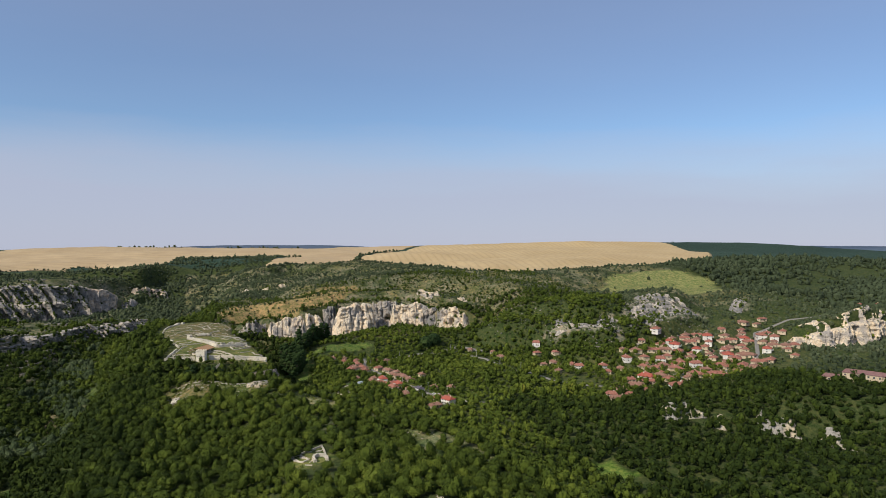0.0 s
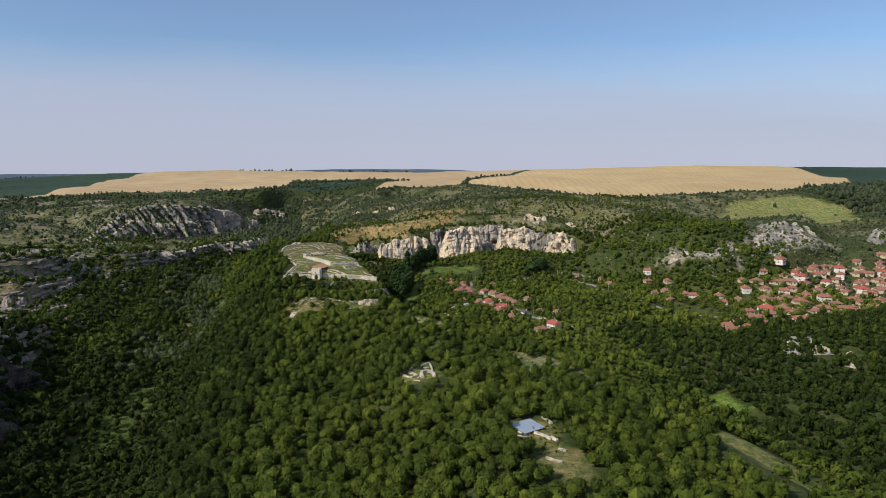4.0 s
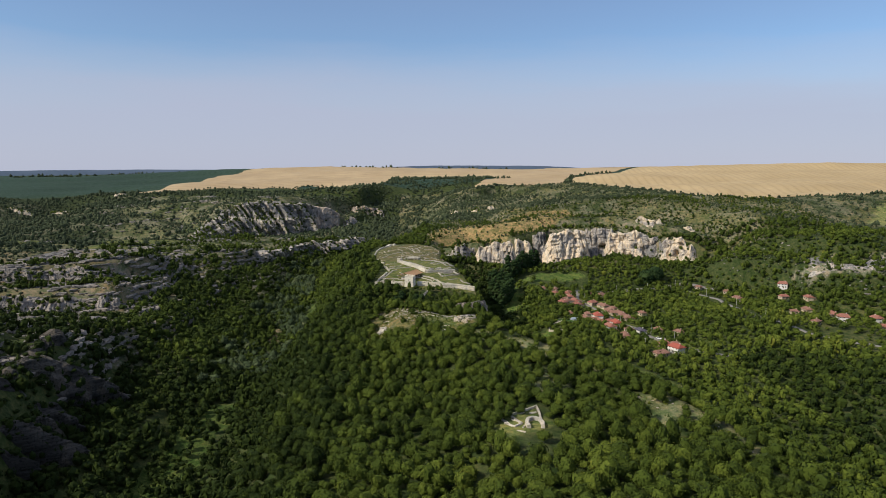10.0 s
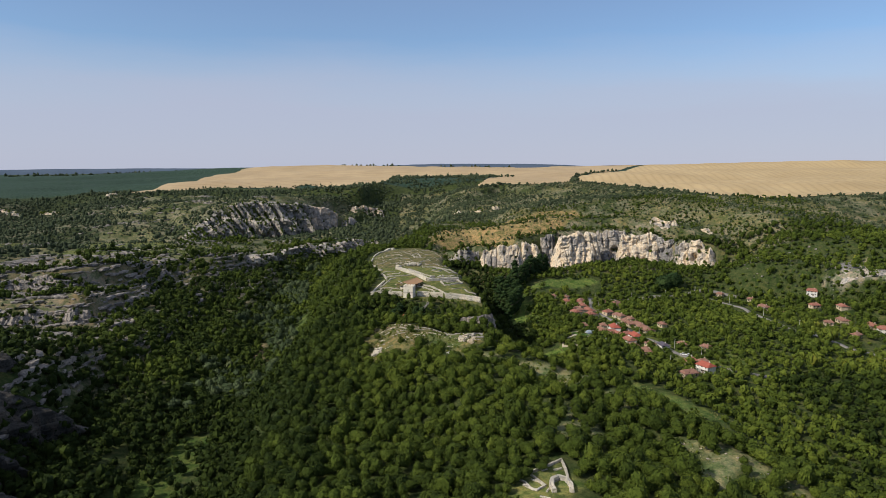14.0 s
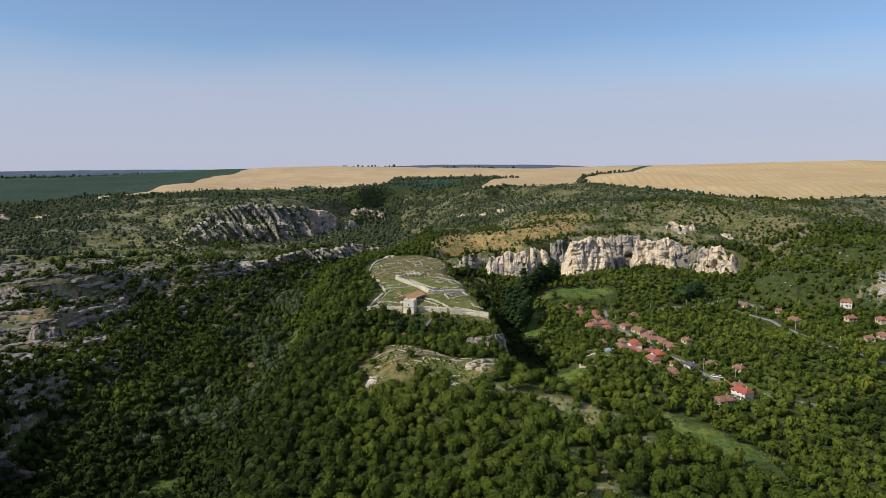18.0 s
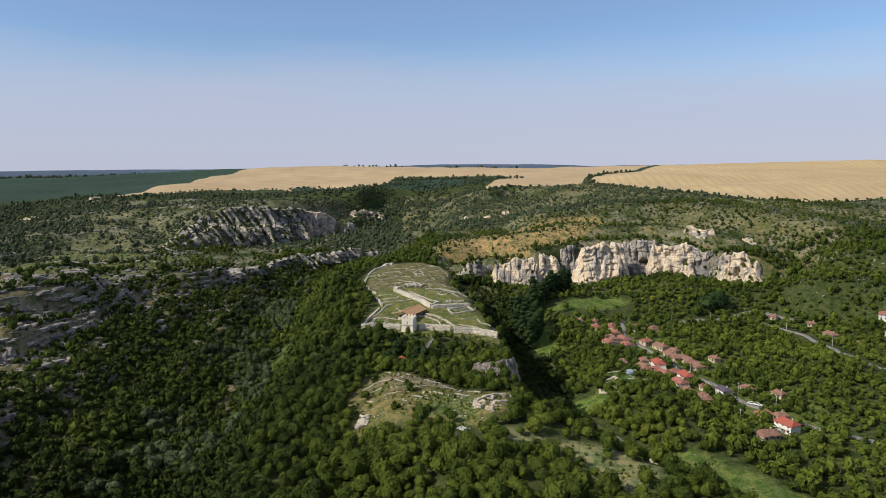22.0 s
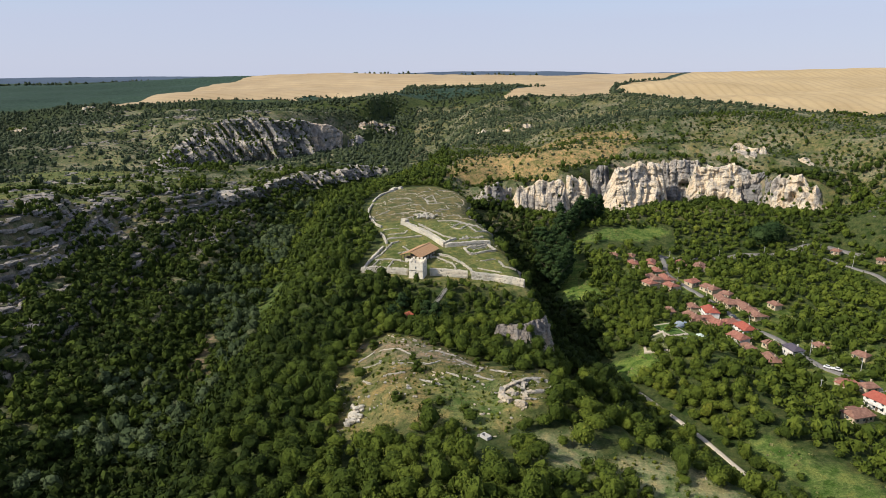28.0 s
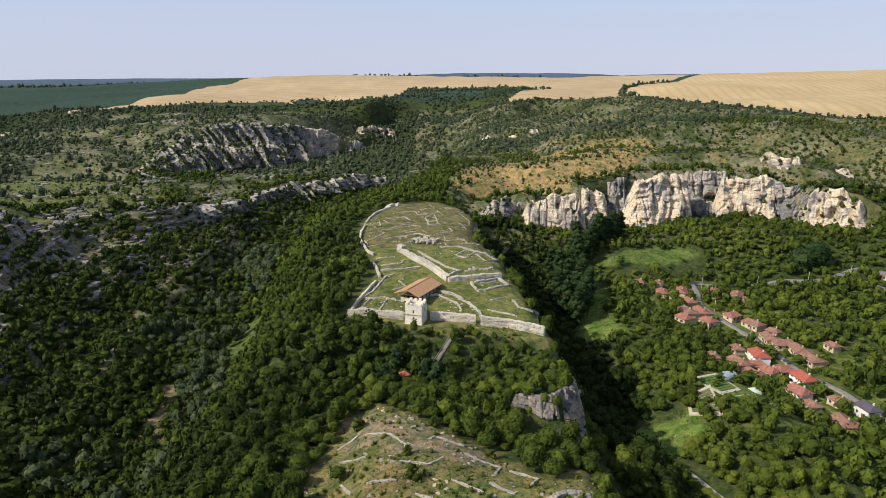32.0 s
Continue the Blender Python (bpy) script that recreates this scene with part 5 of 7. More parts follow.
def strew(name, x, y, size, mat, label, flat=0.6, lift=0.1, long=1.6, heading=None):
    """Loose and bedded rocks, in one mesh."""
    VV, FF, at = [], [], 0
    pick = rng.randint(0, len(ROCKS), len(x))
    z = ground_z(x, y)
    for k, (tv, tf) in enumerate(ROCKS):
        i = np.where(pick == k)[0]
        if not len(i):
            continue
        a = (rng.rand(len(i)) * 6.283 if heading is None else heading[i] + rng.normal(size=len(i)) * 0.25)[:, None]
        sx, sy = tv[None, :, 0] * size[i][:, None] * long, tv[None, :, 1] * size[i][:, None]
        VV.append(np.stack([sx * np.cos(a) - sy * np.sin(a) + x[i][:, None], sx * np.sin(a) + sy * np.cos(a) + y[i][:, None],
                            tv[None, :, 2] * size[i][:, None] * flat + (z[i] + lift * size[i])[:, None]], -1).reshape(-1, 3))
        FF.append((tf[None] + (np.arange(len(i)) * len(tv))[:, None, None] + at).reshape(-1, 3))
        at += len(i) * len(tv)
    return tagged(new(name, mesh_from(name, np.concatenate(VV), np.concatenate(FF), [mat], smooth=False)), label, "rocks", kind="stuff")


def along_contour(x, y):
    return np.arctan2(ground_z(x, y + 4) - ground_z(x, y - 4), ground_z(x + 4, y) - ground_z(x - 4, y)) + math.pi / 2


# bedded ledges on the west bank
X, Y = scatter(-360, -165, -200, 300, 2.0)
z = ground_z(X, Y)
band = np.abs((z + 60 + fbm(X, Y, 50, 15) * 6) % 4.6 - 2.3) < 0.9
keep = ((band & (rng.rand(len(X)) < 0.85) & (fbm(X, Y, 26, 17) > 0.42)) | (rng.rand(len(X)) < 0.10 * (fbm(X, Y, 12, 18) > 0.45))) & ~inside(X, Y, LGREEN) & (z > -38)
X, Y = X[keep], Y[keep]
strew("ledge_rocks", X, Y, 0.5 + 2.7 * rng.rand(len(X)) ** 2.2, M_LEDGE, "weathered grey limestone ledges in bands on the grassy slope", 0.55, 0.2, 1.9, along_contour(X, Y))
# ledges on the far terraces
X, Y = scatter(-620, -130, 300, 1000, 5.0)
z = ground_z(X, Y)
keep = (np.abs((z + 60 + fbm(X, Y, 60, 15) * 6) % 9 - 4.5) < 1.5) & (rng.rand(len(X)) < 0.5) & (fbm(X, Y, 50, 19) > 0.46)
X, Y = X[keep], Y[keep]
strew("ledge_rocks", X, Y, 1.2 + 2.0 * rng.rand(len(X)) ** 2, M_LEDGE, "pale rock ledges on the far terraces", 0.5, 0.1, 1.9, along_contour(X, Y))
# screes above the village
X, Y = scatter(360, 720, 80, 300, 3.2)
keep = (rng.rand(len(X)) < 0.4) & (inside(X, Y, ROCKY[0]) | inside(X, Y, ROCKY[1]) | inside(X, Y, ROCKY[2]) | (seg_field(X, Y, SCREE_E)[0] < (14 + 36 * fbm(X, Y, 40, 23)) ** 2)) & (fbm(X, Y, 18, 29) > 0.44)
X, Y = X[keep], Y[keep]
strew("scree", X, Y, 0.4 + 1.3 * rng.rand(len(X)) ** 2.5, M_LEDGE, "grey limestone scree on the hillside above the village", 0.8, 0.1, 1.3, along_contour(X, Y))
# stones in the clearings
X, Y = scatter(-30, 140, -330, -60, 1.7)
keep = (rng.rand(len(X)) < 0.30) & (inside(X, Y, MEADOW) | inside(X, Y, STRIP) | inside(X, Y, SHRUBBY)) & (fbm(X, Y, 9, 33) > 0.5)
X, Y = X[keep], Y[keep]
strew("meadow_stones", X, Y, 0.15 + 0.6 * rng.rand(len(X)) ** 2.5, M_BLUFF, "small grey stones scattered in the dry meadow", 0.5, 0.1, 1.6)

# ---- builders ----
def part(name, bm, mat, parent, label=""):
    me = bpy.data.meshes.new(name)
    bmesh.ops.recalc_face_normals(bm, faces=bm.faces)
    bm.to_mesh(me)
    bm.free()
    me.materials.append(mat)
    ob = new(name, me)
    ob.parent = parent
    return tagged(ob, label)


def box_bm(w, d, h, x=0.0, y=0.0, z=0.0, taper=0.0, bevel=0.0, turn=0.0):
    """A box on its base at x, y, z."""
    bm = bmesh.new()
    bmesh.ops.create_cube(bm, size=1)
    for q in bm.verts:
        k = 1 - taper * (q.co.z + 0.5)
        q.co = Vector((q.co.x * w * k, q.co.y * d * k, (q.co.z + 0.5) * h))
    if bevel:
        bmesh.ops.bevel(bm, geom=bm.edges[:], offset=bevel, segments=1, affect='EDGES')
    bmesh.ops.transform(bm, matrix=pose(x, y, z, 0, 0, turn), verts=bm.verts)
    return bm


def add(bm, other):
    me = bpy.data.meshes.new("tmp")
    other.to_mesh(me)
    other.free()
    bm.from_mesh(me)
    bpy.data.meshes.remove(me)
    return bm


def base(name, x, y, z, turn, label, category, group=""):
    e = new(name)
    e.empty_display_size = 0.5
    e.matrix_basis = pose(x, y, z, 0, 0, turn)
    return tagged(e, label, category, group)


M_WALL = rock_material("castle_stone", (0.66, 0.60, 0.48), (0.68, 0.59, 0.45), (0.48, 0.44, 0.36), (0.22, 0.195, 0.155))
M_FOUND = rock_material("foundation_stone", (0.54, 0.49, 0.39), (0.52, 0.46, 0.36), (0.36, 0.33, 0.28), (0.15, 0.14, 0.11))
M_TOWER = simple("tower_masonry", [(0.3, (0.52, 0.46, 0.36)), (0.5, (0.66, 0.60, 0.48)), (0.7, (0.72, 0.66, 0.54))], 0.9, bumpy=0.5, dist=0.15)
M_TILE = simple("terracotta_tiles", [(0.25, (0.13, 0.058, 0.044)), (0.5, (0.25, 0.105, 0.074)), (0.75, (0.35, 0.175, 0.13))], 0.9, bumpy=0.5, dist=0.08)
M_TILE2 = simple("old_brown_tiles", [(0.25, (0.12, 0.066, 0.05)), (0.5, (0.21, 0.11, 0.077)), (0.75, (0.31, 0.185, 0.135))], 0.8, bumpy=0.5, dist=0.08)
M_TILE3 = simple("bright_red_tiles", [(0.3, (0.25, 0.058, 0.04)), (0.7, (0.34, 0.105, 0.07))], 0.8, bumpy=0.4, dist=0.08)
M_SLATE = simple("dark_sheet_roof", [(0.3, (0.055, 0.045, 0.06)), (0.7, (0.10, 0.085, 0.10))], 0.8, 0.5, 0.4, 0.3)
M_BLUE = simple("blue_grey_sheet_roof", [(0.3, (0.20, 0.25, 0.32)), (0.7, (0.27, 0.32, 0.39))], 0.4, 0.45, 0.4, 0.15, stretch=(1, 6, 1))
M_CANOPY = simple("ochre_shingles", [(0.3, (0.30, 0.16, 0.075)), (0.55, (0.40, 0.24, 0.125)), (0.75, (0.46, 0.30, 0.17))], 1.6, bumpy=0.5, dist=0.06, stretch=(1, 1, 3))
M_PLASTER = simple("white_plaster", [(0.3, (0.50, 0.46, 0.40)), (0.6, (0.68, 0.65, 0.59))], 0.7, bumpy=0.2)
M_OCHRE = simple("stained_ochre_wall", [(0.3, (0.36, 0.28, 0.18)), (0.6, (0.52, 0.43, 0.30))], 0.9, bumpy=0.4)
M_WOOD = simple("dark_timber", [(0.3, (0.09, 0.06, 0.04)), (0.7, (0.17, 0.115, 0.075))], 2.0, stretch=(1, 1, 0.2))
M_GREYWOOD = simple("weathered_boards", [(0.3, (0.20, 0.19, 0.17)), (0.7, (0.34, 0.32, 0.29))], 2.0)
M_GLASSY = simple("dark_window_glass", [(0.3, (0.03, 0.035, 0.04)), (0.7, (0.06, 0.07, 0.08))], 0.5, 0.15, 0.5, 0)
M_CONC = simple("grey_concrete", [(0.3, (0.32, 0.31, 0.29)), (0.7, (0.46, 0.45, 0.42))], 0.8)
M_ASPHALT = simple("worn_asphalt", [(0.3, (0.15, 0.14, 0.125)), (0.7, (0.23, 0.215, 0.19))], 0.6, bumpy=0.2)
M_TRACK = simple("pale_gravel_track", [(0.3, (0.34, 0.29, 0.22)), (0.7, (0.48, 0.42, 0.33))], 0.7)
M_FILM = simple("milky_plastic_sheet", [(0.3, (0.52, 0.62, 0.58)), (0.7, (0.64, 0.72, 0.68))], 0.8, 0.35, 0.4, 0.1)
M_BARK = simple("bark", [(0.3, (0.07, 0.055, 0.04)), (0.7, (0.14, 0.11, 0.085))], 2.5, stretch=(1, 1, 0.3))


# ---- roads ----
def road(line, width, mat, label):
    p, t = resample(line, max(int(sum(math.hypot(b[0] - a[0], b[1] - a[1]) for a, b in zip(line, line[1:])) / 3.5), 4))
    for _ in range(3):
        p[1:-1] = (p[:-2] + p[1:-1] * 2 + p[2:]) / 4
    d = np.gradient(p, axis=0)
    nrm = np.stack([-d[:, 1], d[:, 0]], 1) / np.hypot(d[:, 0], d[:, 1])[:, None]
    offs = np.array([-0.5, -0.5, -0.22, 0.22, 0.5, 0.5]) * width
    X, Y = p[:, 0:1] + nrm[:, 0:1] * offs, p[:, 1:2] + nrm[:, 1:2] * offs
    Z = np.maximum(ground_z(X, Y), ground_z(p[:, 0], p[:, 1])[:, None]) + 0.35
    Z[:, 0] -= 1.6; Z[:, -1] -= 1.6
    me = mesh_from("road", np.stack([X, Y, Z], -1).reshape(-1, 3), grid_faces(len(p), 6), [mat])
    return tagged(new("road", me), label, "road", kind="structure")


road(ROADS[0], ROAD_WIDTH[0], M_ASPHALT, "narrow grey village street between red roofs")
road(ROADS[1], ROAD_WIDTH[1], M_ASPHALT, "pale asphalt road from the hamlet to the village")
road(ROADS[2], ROAD_WIDTH[2], M_TRACK, "narrow pale footpath below the castle cliff")
road(ROADS[3], ROAD_WIDTH[3], M_ASPHALT, "short road spur by the roadside sheds")
# ---- castle ----
def ruined_wall(line, thick, tall, label, ragged=0.35, seed=1, mat=None, group="", name="ruined_wall", category="wall"):
    """A standing length of broken masonry wall along a line, stepped and uneven on top."""
    r = np.random.RandomState(seed)
    n = max(int(sum(math.hypot(b[0] - a[0], b[1] - a[1]) for a, b in zip(line, line[1:])) / 0.9), 3)
    p, t = resample(line, n)
    d = np.gradient(p, axis=0)
    nrm = np.stack([-d[:, 1], d[:, 0]], 1) / np.maximum(np.hypot(d[:, 0], d[:, 1]), 1e-3)[:, None]
    z0 = ground_z(p[:, 0], p[:, 1])
    steps = np.repeat(r.rand(n // 3 + 2), 3)[:n]
    top = tall * (1 - ragged * (0.65 * steps + 0.35 * r.rand(n)))
    w = thick * (1 + 0.18 * (r.rand(n) - 0.5))
    prof = [(-0.54, -1.2), (-0.5, 0.55), (-0.42, 1.0), (0.42, 1.0), (0.5, 0.55), (0.54, -1.2)]
    V = np.zeros((n, len(prof), 3))
    for k, (o, h) in enumerate(prof):
        jit = (r.rand(n) - 0.5) * 0.16
        V[:, k, 0], V[:, k, 1] = p[:, 0] + nrm[:, 0] * (o * w + jit), p[:, 1] + nrm[:, 1] * (o * w + jit)
        V[:, k, 2] = z0 + (np.where(h > 0, top * h, h) + (r.rand(n) - 0.5) * 0.12 * (h > 0))
    F = grid_faces(n, len(prof)).tolist()
    m = len(prof)
    F += [[0, 1, 4, 5], [1, 2, 3, 4], [(n - 1) * m + q for q in (5, 4, 1, 0)], [(n - 1) * m + q for q in (4, 3, 2, 1)]]
    return tagged(new(name, mesh_from(name, V.reshape(-1, 3), F, [mat or M_WALL], smooth=False)), label, category, group)


FRONT = "stretches of the castle front wall"
ruined_wall([(-30, 12.5), (-18, 10.5), (-5, 6.5)], 2.0, 3.6, "broken pale stone castle wall beside the tower", 0.4, 3, group=FRONT)
ruined_wall([(6.5, 6.5), (16, 5.2), (26, 4.2)], 2.0, 4.0, "straight pale stone castle wall beside the tower", 0.12, 4, group=FRONT)
ruined_wall([(28.2, 3.6), (40, 1.8), (54.5, -4.5)], 2.2, 4.0, "long pale stone castle wall at the cliff corner", 0.15, 5, group=FRONT)
WEST = "stretches of the castle west wall"
for k, line in enumerate(([(-30, 12.5), (-26.5, 27), (-21, 45)], [(-19.5, 50), (-22, 62), (-25, 72)], [(-25.5, 84), (-31, 94), (-34, 106)],
                          [(-35, 108), (-38, 122), (-39, 134), (-38, 150)], [(-38.5, 160), (-37, 175), (-32, 192), (-26, 206)])):
    ruined_wall(line, 1.2, 1.7, "low pale stone curtain wall on the slope edge", 0.4, 20 + k, group=WEST)
ruined_wall([(-29, 205), (-24, 214), (-20, 211)], 3.0, 2.6, "heap of ruined bastion masonry at the corner", 0.5, 29)
ruined_wall([(-11, 90), (-4, 76), (6, 61.5), (14.4, 46)], 2.6, 3.2, "thick pale stone inner wall running downhill", 0.35, 31)
ruined_wall([(14.4, 46), (26, 49.5), (41, 54)], 2.4, 2.6, "thick pale stone inner wall across the courtyard", 0.3, 32)
ruined_wall([(-12.5, 91), (-9.5, 88.5)], 3.6, 4.2, "stump of a ruined inner gate tower", 0.3, 33)
LOW_G = "low building foundations in the castle"
LOWS = [([(-2, 90), (7, 74), (14, 63), (21, 58.5)], 1.4, 1.5), ([(21, 58), (14.5, 52.5), (8, 58)], 1.6, 1.8), ([(10, 98.5), (20, 100.5), (31, 93), (41.5, 84)], 1.3, 1.4),
        ([(19, 83.5), (24, 79.5), (30, 91.5), (25, 96), (19, 83.5)], 0.9, 1.1), ([(30, 87.5), (34.5, 75), (40.5, 83), (35, 89.5), (30, 87.5)], 0.9, 1.1),
        ([(23, 58.2), (28.5, 60), (27.5, 63.5)], 1.6, 1.5), ([(30.5, 62), (37.5, 63.8), (37, 66.5)], 1.5, 1.3),
        ([(25.5, 44.5), (28.6, 36), (44, 44.5), (39.5, 50.5), (25.5, 44.5)], 1.5, 1.9), ([(30, 44), (38, 47)], 1.0, 1.2),
        ([(-20, 58.5), (-10, 60), (0.5, 62.5)], 1.5, 1.6), ([(10.5, 34.5), (16.5, 31.8), (24.5, 22.6), (28.2, 15.2), (29.2, 7.5)], 1.4, 2.0),
        ([(3.6, 29), (9, 31.5), (18.4, 22.8), (20.3, 16)], 1.0, 1.2), ([(44.5, 30), (46.5, 22), (53, 20)], 1.0, 1.3),
        ([(-28, 24), (-21.5, 34.5), (-16.4, 50.5), (-12.5, 53)], 1.1, 1.2), ([(-23, 27.4), (-15.5, 28.3), (-6, 24.5)], 1.0, 1.1),
        ([(-26, 16), (-22, 27)], 0.9, 1.0), ([(-17, 13), (-14, 27)], 0.9, 1.0), ([(-20, 66), (-10, 68), (-9, 74)], 0.9, 1.0), ([(-24, 78), (-14, 79)], 0.8, 0.9),
        ([(0, 169), (3, 149), (9, 152), (5.5, 183), (0, 169)], 0.9, 0.8), ([(2, 158), (7.5, 160)], 0.8, 0.7), ([(-4, 195), (3, 199)], 1.0, 0.8),
        ([(-16, 120), (-4, 128), (4, 122)], 0.7, 0.6), ([(-22, 140), (-12, 150), (-2, 146)], 0.7, 0.6), ([(-26, 165), (-14, 172), (-10, 162)], 0.7, 0.6),
        ([(8, 128), (18, 134), (16, 142)], 0.7, 0.6), ([(12, 168), (22, 176)], 0.7, 0.6), ([(-20, 186), (-8, 190), (-6, 182)], 0.7, 0.6), ([(-30, 118), (-24, 130)], 0.7, 0.6),
        ([(-14, 104), (-6, 112)], 0.7, 0.6), ([(14, 112), (24, 118), (26, 110)], 0.7, 0.6), ([(-28, 148), (-30, 160)], 0.7, 0.6), ([(10, 200), (18, 204)], 0.8, 0.7),
        ([(34, 28), (42, 32)], 0.9, 0.9), ([(32, 18), (44, 14)], 0.9, 0.9), ([(10, 14), (20, 11)], 0.9, 0.9), ([(-12, 36), (-6, 40), (-10, 46)], 0.9, 0.9)]
for k, (line, w, h) in enumerate(LOWS):
    ruined_wall(line, w * 0.8, h * 0.75, "low ruined stone foundation walls in the grass", 0.75, 40 + k, M_FOUND, group=LOW_G, name="foundation_wall", category="foundation")
# fallen stones beside the foundations
xs, ys = [], []
r = np.random.RandomState(57)
for line, w, h in LOWS:
    p, _ = resample(line, max(int(sum(math.hypot(b[0] - a[0], b[1] - a[1]) for a, b in zip(line, line[1:])) * 1.1), 4))
    xs += list(p[:, 0] + r.normal(size=len(p)) * 0.9); ys += list(p[:, 1] + r.normal(size=len(p)) * 0.9)
strew("castle_stones", np.array(xs), np.array(ys), 0.16 + 0.4 * r.rand(len(xs)) ** 2, M_FOUND, "fallen building stones beside the castle foundations", 0.7, 0.2, 1.3)
# heap of rubble by the gate
X, Y = rng.normal(2, 3.4, 60), rng.normal(111, 3.0, 60)
strew("rubble_heap", X, Y, 0.5 + 0.7 * rng.rand(60), M_WALL, "heap of pale fallen masonry in the castle", 0.9, 1.0, 1.2)
X, Y = scatter(-36, 50, 10, 215, 2.2)
keep = inside(X, Y, FORT) & (rng.rand(len(X)) < 0.12) & (fbm(X, Y, 16, 63) > 0.5)
strew("castle_stones", X[keep], Y[keep], 0.15 + 0.4 * rng.rand(keep.sum()) ** 2, M_WALL, "loose stones strewn in the castle grass", 0.5, 0.2, 1.5)

# faint lines of stones where houses stood
xs, ys = [], []
r = np.random.RandomState(91)
for k in range(64):
    x0, y0 = r.uniform(-36, 34), r.uniform(100, 214)
    a = radians((20 if r.rand() < 0.5 else 110) + r.normal() * 9)
    m = r.randint(5, 14)
    u = np.arange(m) * 0.9
    xs += list(x0 + np.cos(a) * u + r.normal(size=m) * 0.2); ys += list(y0 + np.sin(a) * u + r.normal(size=m) * 0.2)
xs, ys = np.array(xs), np.array(ys)
keep = inside(xs, ys, FORT)
strew("castle_stones", xs[keep], ys[keep], 0.22 + 0.28 * r.rand(keep.sum()), M_BLUFF, "faint rows of foundation stones in the castle grass", 0.5, 0.2, 1.4)
# tower
TX, TY, TT = 0.3, 4.6, -15
tz = -8.6
tower = base("castle_tower", TX, TY, tz, TT, "square pale stone castle tower with battlements", "tower")
bm = box_bm(7.9, 8.0, 4.0, taper=0.045)
add(bm, box_bm(7.4, 7.5, 5.2, z=4.0))
part("body", bm, M_TOWER, tower)
part("string_course", box_bm(7.7, 7.8, 0.3, z=6.0), M_WALL, tower)
bm = box_bm(7.4, 0.8, 1.0, y=-3.35, z=9.2)
for w, d, x, y in ((7.4, 0.8, 0, 3.35), (0.8, 5.9, -3.3, 0), (0.8, 5.9, 3.3, 0)):
    add(bm, box_bm(w, d, 1.0, x, y, 9.2))
parapet = part("parapet", bm, M_TOWER, tower)
for x, y in [(x, s * 3.35) for x in (-3.1, -1.05, 1.05, 3.1) for s in (-1, 1)] + [(s * 3.3, y) for y in (-1.1, 1.1) for s in (-1, 1)]:
    part("merlon", box_bm(1.15, 0.8 if abs(y) > 3 else 1.15, 1.0, x, y, 10.2, bevel=0.05), M_TOWER, parapet)
for x, y, z, w, d, h in ((0, -3.78, 7.0, 0.5, 0.12, 1.3), (0, -3.82, 4.2, 0.4, 0.12, 1.1), (3.72, 0.3, 7.0, 0.12, 0.5, 1.3), (-3.72, 0.3, 7.0, 0.12, 0.5, 1.3)):
    part("arrow_slit", box_bm(w, d, h, x, y, z), M_GLASSY, tower, "dark narrow slit")
ruined_wall([(4.2, 9.5), (2.2, 14.5), (-2.5, 16)], 1.4, 3.2, "short stone wall behind the tower", 0.4, 90)

# shelter roof over the excavated church
CX, CY, CT = 0.5, 31.5, 62.0
cz = float(ground_z(CX, CY)) - 0.2
shelter = base("shelter_roof", CX, CY, cz, CT, "open timber shelter with an ochre shingle gable roof", "shelter")
for s in (-1, 1):
    bm = bmesh.new()
    q = [(-11, 0, 6.0), (11, 0, 6.0), (11, s * 6.6, 3.5), (-11, s * 6.6, 3.5)]
    vs = [bm.verts.new(p) for p in q] + [bm.verts.new((p[0], p[1], p[2] - 0.25)) for p in q]
    bm.faces.new(vs[:4]); bm.faces.new(vs[7:3:-1])
    for i in range(4):
        bm.faces.new((vs[i], vs[(i + 1) % 4], vs[4 + (i + 1) % 4], vs[4 + i]))
    part("roof_slope", bm, M_CANOPY, shelter)
    part("eave_beam", box_bm(21.4, 0.25, 0.3, 0, s * 6.0, 3.3), M_WOOD, shelter)
    for k in range(7):
        part("post", box_bm(0.28, 0.28, 3.5, -10.2 + k * 3.4, s * 6.0, 0), M_WOOD, shelter)
    part("gable_truss", add(box_bm(0.25, 12.2, 0.25, s * 10.4, 0, 3.4), box_bm(0.25, 0.25, 2.3, s * 10.4, 0, 3.5)), M_WOOD, shelter)
part("ridge_cap", box_bm(22.2, 0.5, 0.18, 0, 0, 5.96), M_CANOPY, shelter)
bm = box_bm(17, 0.9, 1.7, 0, -4.4, -0.3)
for w, d, h, x, y in ((17, 0.9, 1.6, 0, 4.4), (0.9, 8.8, 1.8, 8.4, 0), (0.9, 8.8, 1.2, -8.4, 0), (0.7, 6, 1.0, 2.5, 0)):
    add(bm, box_bm(w, d, h + 0.3, x, y, -0.3))
part("church_wall", bm, M_WALL, shelter, "excavated pale church walls under the roof")
# white notice block in the courtyard
blk = base("stone_block", 25.5, 60.5, float(ground_z(25.5, 60.5)) - 0.1, 20, "small white stone block in the courtyard", "block")
part("slab", box_bm(1.3, 0.7, 1.1, bevel=0.05), M_PLASTER, blk)

